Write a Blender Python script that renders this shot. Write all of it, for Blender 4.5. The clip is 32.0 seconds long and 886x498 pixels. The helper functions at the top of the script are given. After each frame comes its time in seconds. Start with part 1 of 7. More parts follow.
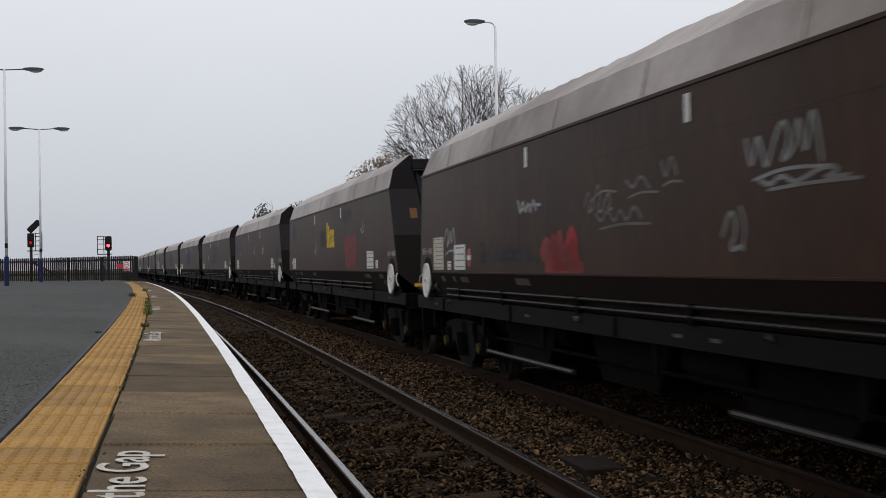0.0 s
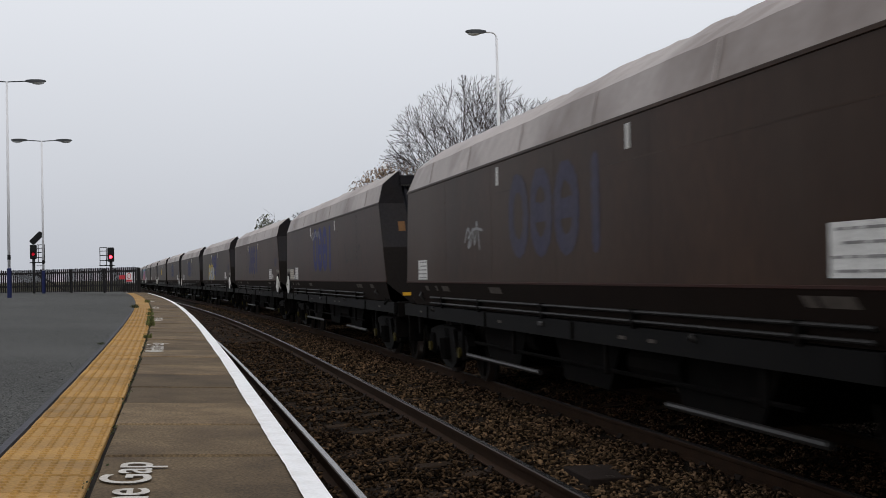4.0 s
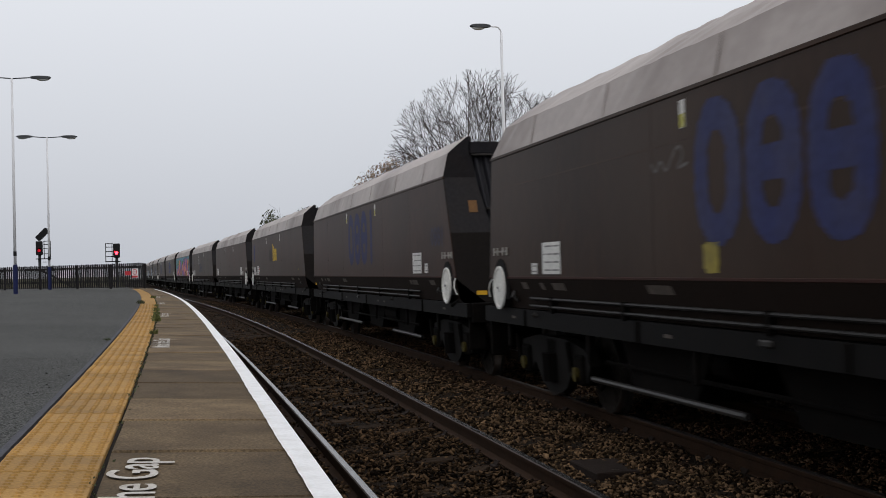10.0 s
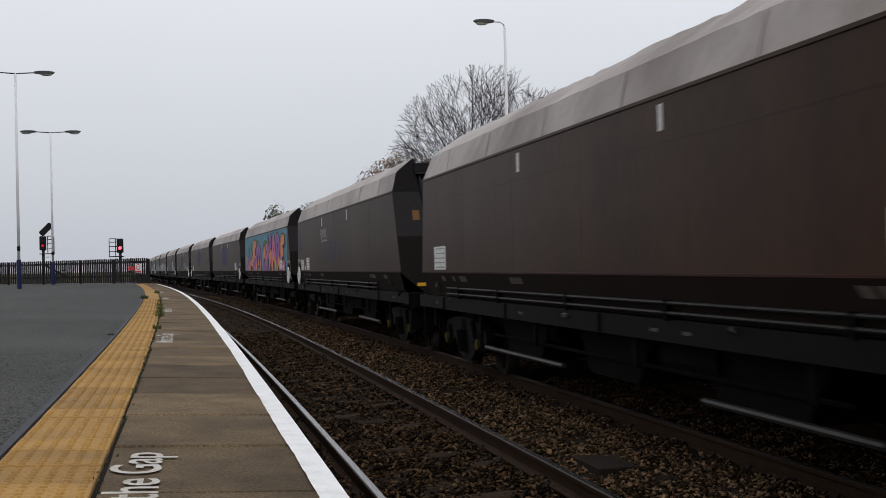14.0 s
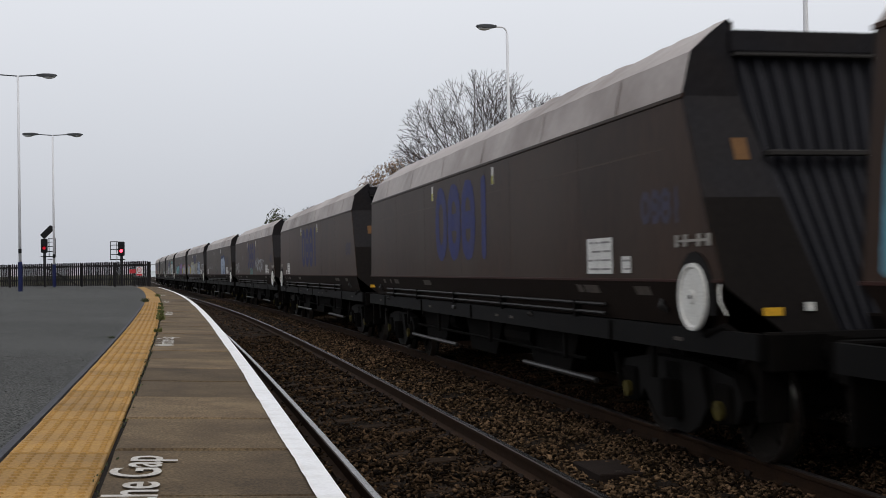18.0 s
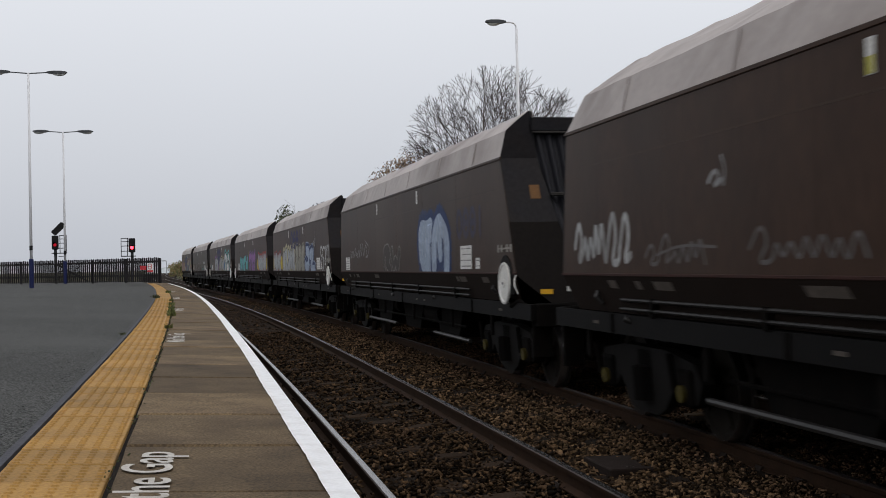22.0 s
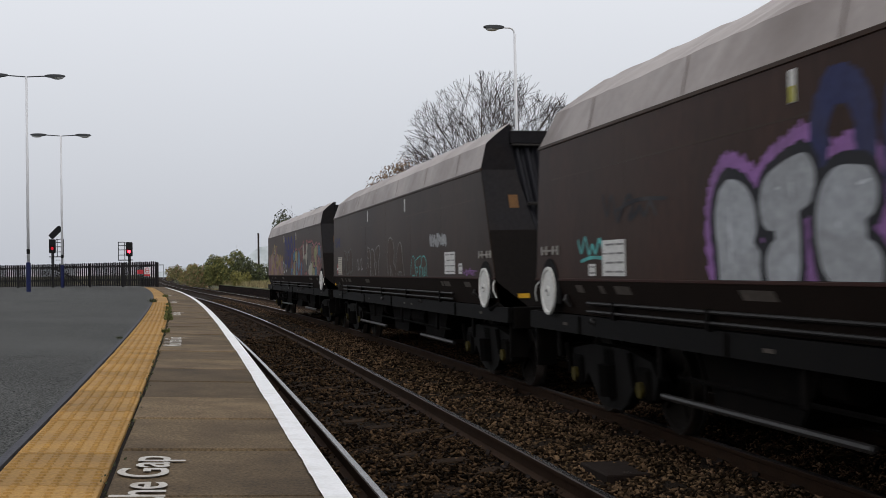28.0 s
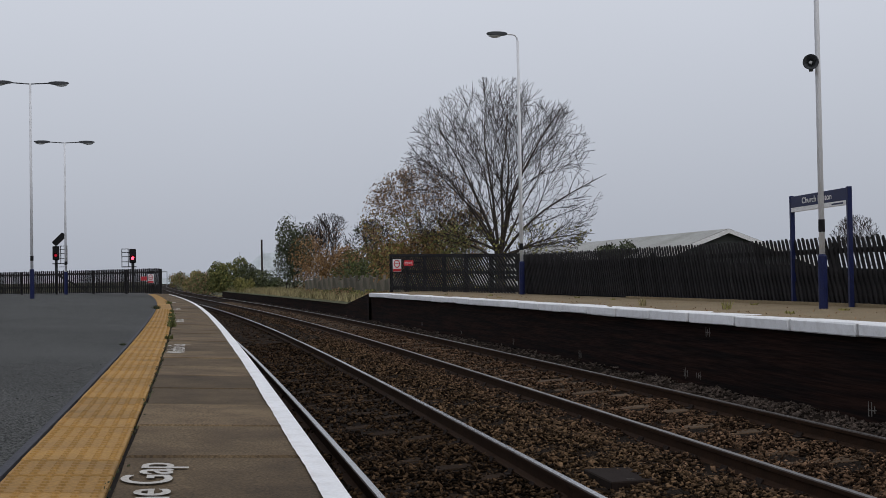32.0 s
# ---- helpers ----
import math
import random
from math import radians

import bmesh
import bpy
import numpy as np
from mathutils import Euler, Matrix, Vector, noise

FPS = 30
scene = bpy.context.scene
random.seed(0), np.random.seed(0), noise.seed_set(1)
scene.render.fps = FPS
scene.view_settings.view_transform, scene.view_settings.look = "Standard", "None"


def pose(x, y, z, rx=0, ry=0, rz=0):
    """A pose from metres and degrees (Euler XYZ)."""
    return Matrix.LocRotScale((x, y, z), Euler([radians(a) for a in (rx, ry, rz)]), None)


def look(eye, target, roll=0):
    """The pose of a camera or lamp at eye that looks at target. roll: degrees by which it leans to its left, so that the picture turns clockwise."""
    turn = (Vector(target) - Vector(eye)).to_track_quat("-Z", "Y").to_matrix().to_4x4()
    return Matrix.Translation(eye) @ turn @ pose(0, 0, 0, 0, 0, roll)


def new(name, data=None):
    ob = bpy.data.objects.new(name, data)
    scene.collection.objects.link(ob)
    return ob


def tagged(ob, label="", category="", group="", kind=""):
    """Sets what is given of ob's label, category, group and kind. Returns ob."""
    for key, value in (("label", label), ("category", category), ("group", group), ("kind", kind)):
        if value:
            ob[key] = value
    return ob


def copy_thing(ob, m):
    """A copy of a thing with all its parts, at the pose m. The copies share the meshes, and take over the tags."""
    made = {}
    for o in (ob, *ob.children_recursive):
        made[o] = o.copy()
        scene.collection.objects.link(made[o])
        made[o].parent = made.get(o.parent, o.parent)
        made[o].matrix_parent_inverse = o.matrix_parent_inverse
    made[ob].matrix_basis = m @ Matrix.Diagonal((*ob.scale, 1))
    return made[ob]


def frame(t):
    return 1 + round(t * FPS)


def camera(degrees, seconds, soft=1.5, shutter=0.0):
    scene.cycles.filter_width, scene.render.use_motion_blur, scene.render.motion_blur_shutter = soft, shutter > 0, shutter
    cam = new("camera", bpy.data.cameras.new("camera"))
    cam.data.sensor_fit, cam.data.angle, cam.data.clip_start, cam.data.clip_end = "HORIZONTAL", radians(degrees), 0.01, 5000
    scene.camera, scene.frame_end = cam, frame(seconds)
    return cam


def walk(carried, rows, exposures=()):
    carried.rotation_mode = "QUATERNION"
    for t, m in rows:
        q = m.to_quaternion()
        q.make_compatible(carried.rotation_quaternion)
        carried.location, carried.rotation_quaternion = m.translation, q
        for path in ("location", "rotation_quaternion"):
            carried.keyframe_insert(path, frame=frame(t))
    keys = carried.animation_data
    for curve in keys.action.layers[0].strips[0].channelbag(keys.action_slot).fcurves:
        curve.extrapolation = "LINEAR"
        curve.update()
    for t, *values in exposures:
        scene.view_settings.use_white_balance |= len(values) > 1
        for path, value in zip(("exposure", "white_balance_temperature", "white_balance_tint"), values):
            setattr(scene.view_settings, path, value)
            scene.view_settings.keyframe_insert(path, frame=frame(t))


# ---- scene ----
cam = camera(39.05, 32.0, soft=0.7, shutter=0.25)
EYE = (0.0, 0.0, 1.647)
TURNS = [
    (0, 90.66, 0.89, -11.97), (0.5, 90.70, 0.88, -11.96), (1, 90.75, 0.88, -11.94), (1.5, 90.80, 0.94, -11.89),
    (2, 90.82, 1.04, -11.90), (2.5, 90.89, 1.10, -11.88), (3, 91.02, 1.13, -11.86), (3.5, 91.08, 1.12, -11.87),
    (5.5, 91.19, 1.15, -11.81), (6, 91.03, 1.15, -11.80), (6.5, 91.04, 1.30, -11.72), (7, 90.93, 1.27, -11.64),
    (7.5, 90.90, 1.32, -11.66), (8, 90.80, 1.26, -11.63), (8.5, 90.78, 1.21, -11.60), (9, 90.81, 1.23, -11.61),
    (9.5, 90.83, 1.30, -11.59), (10, 90.88, 1.35, -11.61), (10.5, 90.87, 1.33, -11.63), (11, 90.84, 1.32, -11.70),
    (11.5, 90.82, 1.33, -11.67), (12, 90.86, 1.41, -11.63), (12.5, 90.73, 1.42, -11.63), (13, 90.73, 1.45, -11.59),
    (13.5, 90.69, 1.35, -11.54), (14, 90.67, 1.30, -11.46), (14.5, 90.70, 1.25, -11.42), (16.5, 90.75, 1.23, -11.55),
    (17, 90.78, 1.14, -11.53), (17.5, 90.91, 1.07, -11.48), (18, 90.89, 0.98, -11.41), (18.5, 90.94, 0.98, -11.36),
    (19, 90.92, 0.96, -11.37), (19.5, 90.89, 1.02, -11.44), (20, 90.86, 1.04, -11.30), (20.5, 90.78, 1.06, -11.22),
    (21, 90.71, 1.10, -11.16), (21.5, 90.67, 1.14, -11.07), (22, 90.70, 1.14, -10.95), (22.5, 90.68, 1.06, -10.91),
    (23, 90.64, 1.04, -10.92), (23.5, 90.62, 1.02, -10.88), (24, 90.63, 1.10, -10.82), (24.5, 90.58, 1.11, -10.78),
    (25, 90.61, 1.11, -10.79), (25.5, 90.68, 1.07, -10.85), (27.5, 90.87, 0.89, -11.09), (28, 90.93, 0.93, -11.07),
    (28.5, 90.95, 0.93, -11.11), (29, 91.05, 0.90, -11.10), (29.5, 91.05, 0.82, -11.09), (30, 91.07, 0.81, -11.07),
    (30.5, 91.07, 0.85, -11.04), (31, 91.10, 0.92, -10.95), (31.5, 91.14, 0.96, -10.94), (32, 91.23, 0.98, -10.92),
]
walk(cam, [(t, pose(*EYE, rx, ry, rz)) for t, rx, ry, rz in TURNS],
     exposures=[(0, 0.0, 6480, 11), (31.2, 0.0, 6480, 11), (31.6, -0.17, 6340, 11.5), (32, -0.33, 6200, 12)])

# ---------------------------------------------------------------- light
world = bpy.data.worlds.new("overcast_sky")
scene.world = world
world.use_nodes = True
wn, wl = world.node_tree.nodes, world.node_tree.links
SUN_EL, SUN_ROT = radians(50), radians(168)
sky = wn.new("ShaderNodeTexSky")
sky.sky_type, sky.sun_disc, sky.sun_elevation, sky.sun_rotation = "NISHITA", False, SUN_EL, SUN_ROT
sky.air_density, sky.dust_density = 1.0, 6.0
soft = wn.new("ShaderNodeHueSaturation")
soft.inputs["Saturation"].default_value, soft.inputs["Value"].default_value = 0.5, 0.10
wl.new(sky.outputs[0], soft.inputs["Color"])
coord = wn.new("ShaderNodeTexCoord")
split = wn.new("ShaderNodeSeparateXYZ")
wl.new(coord.outputs["Generated"], split.inputs[0])
ramp = wn.new("ShaderNodeValToRGB")
ramp.color_ramp.elements[0].position, ramp.color_ramp.elements[0].color = 0.0, (0.51, 0.537, 0.585, 1)
ramp.color_ramp.elements[1].position, ramp.color_ramp.elements[1].color = 0.9, (0.80, 0.82, 0.86, 1)
mid = ramp.color_ramp.elements.new(0.22)
mid.color = (0.74, 0.765, 0.805, 1)
wl.new(split.outputs["Z"], ramp.inputs[0])
clouds = wn.new("ShaderNodeTexNoise")
clouds.inputs["Scale"].default_value, clouds.inputs["Detail"].default_value = 1.6, 4
wl.new(coord.outputs["Generated"], clouds.inputs["Vector"])
veil = wn.new("ShaderNodeMapRange")
veil.inputs["To Min"].default_value, veil.inputs["To Max"].default_value = 0.93, 1.07
wl.new(clouds.outputs["Fac"], veil.inputs["Value"])
cloud_mix = wn.new("ShaderNodeMixRGB")
cloud_mix.blend_type, cloud_mix.inputs[0].default_value = "MULTIPLY", 1.0
wl.new(ramp.outputs[0], cloud_mix.inputs[1])
wl.new(veil.outputs[0], cloud_mix.inputs[2])
sum_mix = wn.new("ShaderNodeMixRGB")
sum_mix.blend_type, sum_mix.inputs[0].default_value = "MIX", 0.1
wl.new(cloud_mix.outputs[0], sum_mix.inputs[1])
wl.new(soft.outputs[0], sum_mix.inputs[2])
wn["Background"].inputs["Strength"].default_value = 1.1
wl.new(sum_mix.outputs[0], wn["Background"].inputs["Color"])

sun_lamp = bpy.data.lights.new("sun", "SUN")
sun_lamp.energy, sun_lamp.angle, sun_lamp.color = 0.6, radians(50), (1.0, 0.95, 0.87)
sun = new("sun", sun_lamp)
sun.matrix_world = look((0, 0, 50), (0 - 50 * math.sin(SUN_ROT), 0 - 50 * math.cos(SUN_ROT), 50 - 50 * math.tan(SUN_EL)))


# ---------------------------------------------------------------- materials
def mat(name, base, rough=0.7, metal=0.0, alt=None, scale=6.0, amount=0.5, fine=60.0, bump=0.2, dist=0.01,
        stretch=(1, 1, 1), dirt=None, dirt_scale=1.2, dirt_amount=0.0, per=0.0, spec=0.15, world_space=False, grain=0.2, sharp=0.2, shift=False):
    m = bpy.data.materials.new(name)
    m.use_nodes = True
    n, l = m.node_tree.nodes, m.node_tree.links
    b = n["Principled BSDF"]
    b.inputs["Roughness"].default_value, b.inputs["Metallic"].default_value = rough, metal
    b.inputs["Specular IOR Level"].default_value = spec
    tc = n.new("ShaderNodeTexCoord")
    mp = n.new("ShaderNodeMapping")
    mp.inputs["Scale"].default_value = stretch
    if world_space:
        geo = n.new("ShaderNodeNewGeometry")
        l.new(geo.outputs["Position"], mp.inputs["Vector"])
    else:
        l.new(tc.outputs["Object"], mp.inputs["Vector"])
    if shift:      # another stretch of the pattern on every object
        who, far = n.new("ShaderNodeObjectInfo"), n.new("ShaderNodeMath")
        far.operation, far.inputs[1].default_value = "MULTIPLY", 90.0
        l.new(who.outputs["Random"], far.inputs[0])
        l.new(far.outputs[0], mp.inputs["Location"])
    nz = n.new("ShaderNodeTexNoise")
    nz.inputs["Scale"].default_value, nz.inputs["Detail"].default_value = scale, 6
    l.new(mp.outputs[0], nz.inputs["Vector"])
    fz = n.new("ShaderNodeTexNoise")
    fz.inputs["Scale"].default_value, fz.inputs["Detail"].default_value = fine, 4
    l.new(mp.outputs[0], fz.inputs["Vector"])
    alt = alt or tuple(c * 0.6 for c in base)
    r = n.new("ShaderNodeMapRange")
    r.inputs["From Min"].default_value, r.inputs["From Max"].default_value = 0.35, 0.65
    r.inputs["To Max"].default_value = amount
    l.new(nz.outputs["Fac"], r.inputs["Value"])
    mx = n.new("ShaderNodeMixRGB")
    mx.inputs[1].default_value, mx.inputs[2].default_value = (*base, 1), (*alt, 1)
    l.new(r.outputs[0], mx.inputs[0])
    out = mx.outputs[0]
    g = n.new("ShaderNodeMapRange")
    g.inputs["From Min"].default_value, g.inputs["From Max"].default_value = 0.5 - sharp, 0.5 + sharp
    g.inputs["To Min"].default_value, g.inputs["To Max"].default_value = 1 - grain, 1 + grain
    l.new(fz.outputs["Fac"], g.inputs["Value"])
    mu = n.new("ShaderNodeMixRGB")
    mu.blend_type, mu.inputs[0].default_value = "MULTIPLY", 1.0
    l.new(out, mu.inputs[1])
    l.new(g.outputs[0], mu.inputs[2])
    out = mu.outputs[0]
    if dirt:
        dz = n.new("ShaderNodeTexNoise")
        dz.inputs["Scale"].default_value, dz.inputs["Detail"].default_value = dirt_scale, 5
        l.new(mp.outputs[0], dz.inputs["Vector"])
        dr = n.new("ShaderNodeMapRange")
        dr.inputs["From Min"].default_value, dr.inputs["From Max"].default_value = 0.45, 0.7
        dr.inputs["To Max"].default_value = dirt_amount
        l.new(dz.outputs["Fac"], dr.inputs["Value"])
        dm = n.new("ShaderNodeMixRGB")
        dm.inputs[2].default_value = (*dirt, 1)
        l.new(dr.outputs[0], dm.inputs[0])
        l.new(out, dm.inputs[1])
        out = dm.outputs[0]
    if per:
        oi = n.new("ShaderNodeObjectInfo")
        pr = n.new("ShaderNodeMapRange")
        pr.inputs["To Min"].default_value, pr.inputs["To Max"].default_value = 1 - per, 1 + per
        l.new(oi.outputs["Random"], pr.inputs["Value"])
        pm = n.new("ShaderNodeMixRGB")
        pm.blend_type, pm.inputs[0].default_value = "MULTIPLY", 1.0
        l.new(out, pm.inputs[1])
        l.new(pr.outputs[0], pm.inputs[2])
        out = pm.outputs[0]
    l.new(out, b.inputs["Base Color"])
    if bump:
        bp = n.new("ShaderNodeBump")
        bp.inputs["Strength"].default_value, bp.inputs["Distance"].default_value = bump, dist
        l.new(fz.outputs["Fac"], bp.inputs["Height"])
        l.new(bp.outputs[0], b.inputs["Normal"])
    return m


def island(m, low=0.55, high=1.45, power=1.0):
    """Vary a joined mesh from piece to piece."""
    n, l = m.node_tree.nodes, m.node_tree.links
    b = n["Principled BSDF"]
    src = b.inputs["Base Color"].links[0].from_socket
    geo = n.new("ShaderNodeNewGeometry")
    pr = n.new("ShaderNodeMapRange")
    pr.inputs["To Min"].default_value, pr.inputs["To Max"].default_value = low, high
    l.new(geo.outputs["Random Per Island"], pr.inputs["Value"])
    if power != 1.0:
        pw = n.new("ShaderNodeMath")
        pw.operation, pw.inputs[1].default_value = "POWER", power
        l.new(geo.outputs["Random Per Island"], pw.inputs[0])
        l.new(pw.outputs[0], pr.inputs["Value"])
    pm = n.new("ShaderNodeMixRGB")
    pm.blend_type, pm.inputs[0].default_value = "MULTIPLY", 1.0
    l.new(src, pm.inputs[1])
    l.new(pr.outputs[0], pm.inputs[2])
    l.new(pm.outputs[0], b.inputs["Base Color"])
    return m


def glow(name, colour, strength):
    m = bpy.data.materials.new(name)
    m.use_nodes = True
    b = m.node_tree.nodes["Principled BSDF"]
    b.inputs["Base Color"].default_value = (*colour, 1)
    b.inputs["Emission Color"].default_value = (*colour, 1)
    b.inputs["Emission Strength"].default_value = strength
    return m


M_ASPHALT = mat("asphalt", (0.055, 0.056, 0.053), 0.85, alt=(0.037, 0.038, 0.036), scale=0.7, fine=70, grain=0.8, sharp=0.09, bump=0.8, dist=0.008,
                dirt=(0.076, 0.077, 0.073), dirt_scale=0.5, dirt_amount=0.5, world_space=True)
M_SLAB = mat("platform_slab", (0.136, 0.096, 0.054), 0.85, alt=(0.072, 0.049, 0.028), scale=3.2, fine=85, grain=0.36, sharp=0.14, amount=0.65, bump=0.45, dist=0.004,
             dirt=(0.032, 0.022, 0.014), dirt_scale=2.0, dirt_amount=0.5, per=0.30, world_space=True)
M_TACTILE = mat("tactile_paving", (0.36, 0.205, 0.060), 0.75, alt=(0.27, 0.155, 0.05), scale=2.5, fine=70, bump=0.2, dist=0.003,
                dirt=(0.18, 0.115, 0.055), dirt_scale=2.2, dirt_amount=0.6, per=0.13, world_space=True)
M_WHITE = mat("white_line_paint", (0.82, 0.82, 0.83), 0.6, alt=(0.74, 0.74, 0.74), scale=3, fine=60, grain=0.06, bump=0.05, dist=0.003,
              dirt=(0.40, 0.37, 0.33), dirt_scale=9.0, dirt_amount=0.2, world_space=True)
M_WORN = mat("worn_white_lettering", (0.52, 0.50, 0.46), 0.7, alt=(0.40, 0.37, 0.33), scale=5, fine=90, bump=0.1, dirt=(0.2, 0.16, 0.12), dirt_scale=9, dirt_amount=0.4, world_space=True)
M_JOINT = mat("joint_dirt", (0.013, 0.010, 0.008), 0.95, scale=4, bump=0.3, world_space=True)
M_KERB = mat("edging_kerb", (0.064, 0.065, 0.076), 0.8, scale=4, bump=0.25, world_space=True)
M_DARKWALL = mat("dark_wall", (0.008, 0.0062, 0.006), 0.95, alt=(0.036, 0.016, 0.011), scale=2.2, fine=9, stretch=(0.25, 0.25, 7), grain=0.5, bump=0.4, dist=0.02, world_space=True, spec=0.05)
M_BALLAST = mat("ballast_bed", (0.022, 0.016, 0.012), 0.95, alt=(0.012, 0.009, 0.007), scale=9, fine=45, bump=1.0, dist=0.05, world_space=True, spec=0.05)
M_STONE = island(mat("ballast_stone", (0.074, 0.046, 0.025), 0.9, alt=(0.031, 0.020, 0.012), scale=1.6, fine=60, bump=0.3, spec=0.05, world_space=True), 0.12, 3.4, 2.4)
M_STONE_DARK = island(mat("ballast_stone_dark", (0.050, 0.0305, 0.0165), 0.9, alt=(0.021, 0.013, 0.008), scale=1.6, fine=60, bump=0.3, spec=0.05, world_space=True), 0.10, 2.9, 2.4)
M_STONE_PINK = island(mat("ballast_stone_tan", (0.094, 0.057, 0.034), 0.9, alt=(0.046, 0.028, 0.017), scale=1.6, fine=60, bump=0.3, spec=0.05, world_space=True), 0.12, 2.9, 2.2)
M_STONE_GREY = island(mat("ballast_stone_grey", (0.088, 0.068, 0.056), 0.9, alt=(0.046, 0.036, 0.030), scale=2, fine=60, bump=0.3, spec=0.05, world_space=True), 0.15, 1.8)
M_RAIL = mat("rusty_rail_web", (0.036, 0.020, 0.012), 0.85, 0.0, alt=(0.018, 0.011, 0.008), scale=5, bump=0.2, world_space=True, spec=0.05)
M_RAILTOP = mat("polished_rail_head", (0.40, 0.39, 0.39), 0.25, 1.0, alt=(0.33, 0.32, 0.32), scale=4, amount=0.6, bump=0.0, world_space=True)
M_RAILTOP_DULL = mat("dull_rail_head", (0.20, 0.185, 0.175), 0.38, 0.9, alt=(0.13, 0.11, 0.10), scale=4, amount=0.6, bump=0.0, world_space=True)
M_RAILSIDE = mat("worn_rail_head", (0.040, 0.027, 0.020), 0.6, 0.25, scale=5, bump=0.1, world_space=True)
M_TIMBER = mat("sleeper_timber", (0.034, 0.022, 0.014), 0.9, alt=(0.017, 0.011, 0.0075), scale=8, fine=40, stretch=(0.4, 3, 3), bump=0.5, per=0.25, spec=0.05)
M_CONCRETE = mat("sleeper_concrete", (0.105, 0.070, 0.042), 0.9, alt=(0.050, 0.034, 0.022), scale=4, bump=0.3, per=0.15)
M_CHAIR = mat("iron_chair", (0.025, 0.018, 0.015), 0.85, 0.3, scale=9, bump=0.2, spec=0.05)
M_GROUND = mat("rough_ground", (0.085, 0.08, 0.045), 0.95, alt=(0.06, 0.07, 0.03), scale=0.3, fine=5, bump=0.6, dist=0.1, world_space=True)
M_SAND = mat("sanded_platform", (0.23, 0.175, 0.105), 0.9, alt=(0.165, 0.13, 0.08), scale=1.0, fine=50, bump=0.2, world_space=True)
M_FENCE = mat("black_fence_timber", (0.018, 0.017, 0.018), 0.75, alt=(0.03, 0.028, 0.028), scale=6, stretch=(3, 3, 0.4), bump=0.3, per=0.25, spec=0.05)
M_FENCE_BACK = mat("close_boarding", (0.024, 0.024, 0.026), 0.85, scale=2, bump=0.3, world_space=True, spec=0.05)
M_POLE = mat("white_lamp_paint", (0.72, 0.73, 0.75), 0.5, alt=(0.64, 0.64, 0.65), scale=2, fine=30, grain=0.04, bump=0.0)
M_NAVY = mat("navy_paint", (0.013, 0.018, 0.07), 0.45, alt=(0.02, 0.024, 0.06), scale=3, bump=0.05)
M_GREY = mat("grey_lamp_metal", (0.055, 0.058, 0.062), 0.5, 0.3, scale=6, bump=0.05)
M_LENS = mat("lamp_lens", (0.55, 0.56, 0.55), 0.25, scale=8, bump=0.1)
M_BLACK = mat("black_metal", (0.012, 0.012, 0.013), 0.5, scale=6, bump=0.05)
M_RED = glow("signal_red", (1.0, 0.012, 0.02), 22.0)
M_RED_DIM = glow("signal_red_dim", (0.7, 0.01, 0.03), 0.4)
M_SIGNRED = mat("red_sign", (0.55, 0.04, 0.05), 0.5, scale=5, amount=0.2, bump=0.0)
M_SIGNWHITE = mat("white_sign", (0.75, 0.74, 0.73), 0.5, scale=5, amount=0.2, bump=0.0)


# ---------------------------------------------------------------- geometry helpers
def link_mesh(name, bm, material, smooth=False):
    me = bpy.data.meshes.new(name)
    bm.to_mesh(me)
    bm.free()
    for m in material if isinstance(material, (list, tuple)) else [material]:
        me.materials.append(m)
    if smooth:
        for f in me.polygons:
            f.use_smooth = True
    return me


def part(name, bm, material, parent, label="", smooth=False, m=None):
    ob = new(name, link_mesh(name, bm, material, smooth) if isinstance(bm, bmesh.types.BMesh) else bm)
    ob.parent = parent
    if m is not None:
        ob.matrix_basis = m
    return tagged(ob, label)


def thing(name, label, category, group="", m=None, kind=""):
    ob = new(name)
    ob.empty_display_size = 0.2
    if m is not None:
        ob.matrix_basis = m
    return tagged(ob, label, category, group, kind)


def add_box(bm, x0, x1, y0, y1, z0, z1, bevel=0.0, m=None, mi=0):
    got = bmesh.ops.create_cube(bm, size=1.0, matrix=Matrix.Translation(((x0 + x1) / 2, (y0 + y1) / 2, (z0 + z1) / 2))
                                @ Matrix.Diagonal((x1 - x0, y1 - y0, z1 - z0, 1)))
    vs = got["verts"]
    if bevel:
        es = list({e for v in vs for e in v.link_edges})
        r = bmesh.ops.bevel(bm, geom=es, offset=bevel, segments=1, affect="EDGES")
        vs = list({v for f in r["faces"] for v in f.verts} | {v for v in vs if v.is_valid})
    if m is not None:
        bmesh.ops.transform(bm, matrix=m, verts=vs)
    if mi:
        for f in {f for v in vs for f in v.link_faces}:
            f.material_index = mi
    return vs


def box(x0, x1, y0, y1, z0, z1, bevel=0.0, m=None):
    bm = bmesh.new()
    add_box(bm, x0, x1, y0, y1, z0, z1, bevel, m)
    return bm


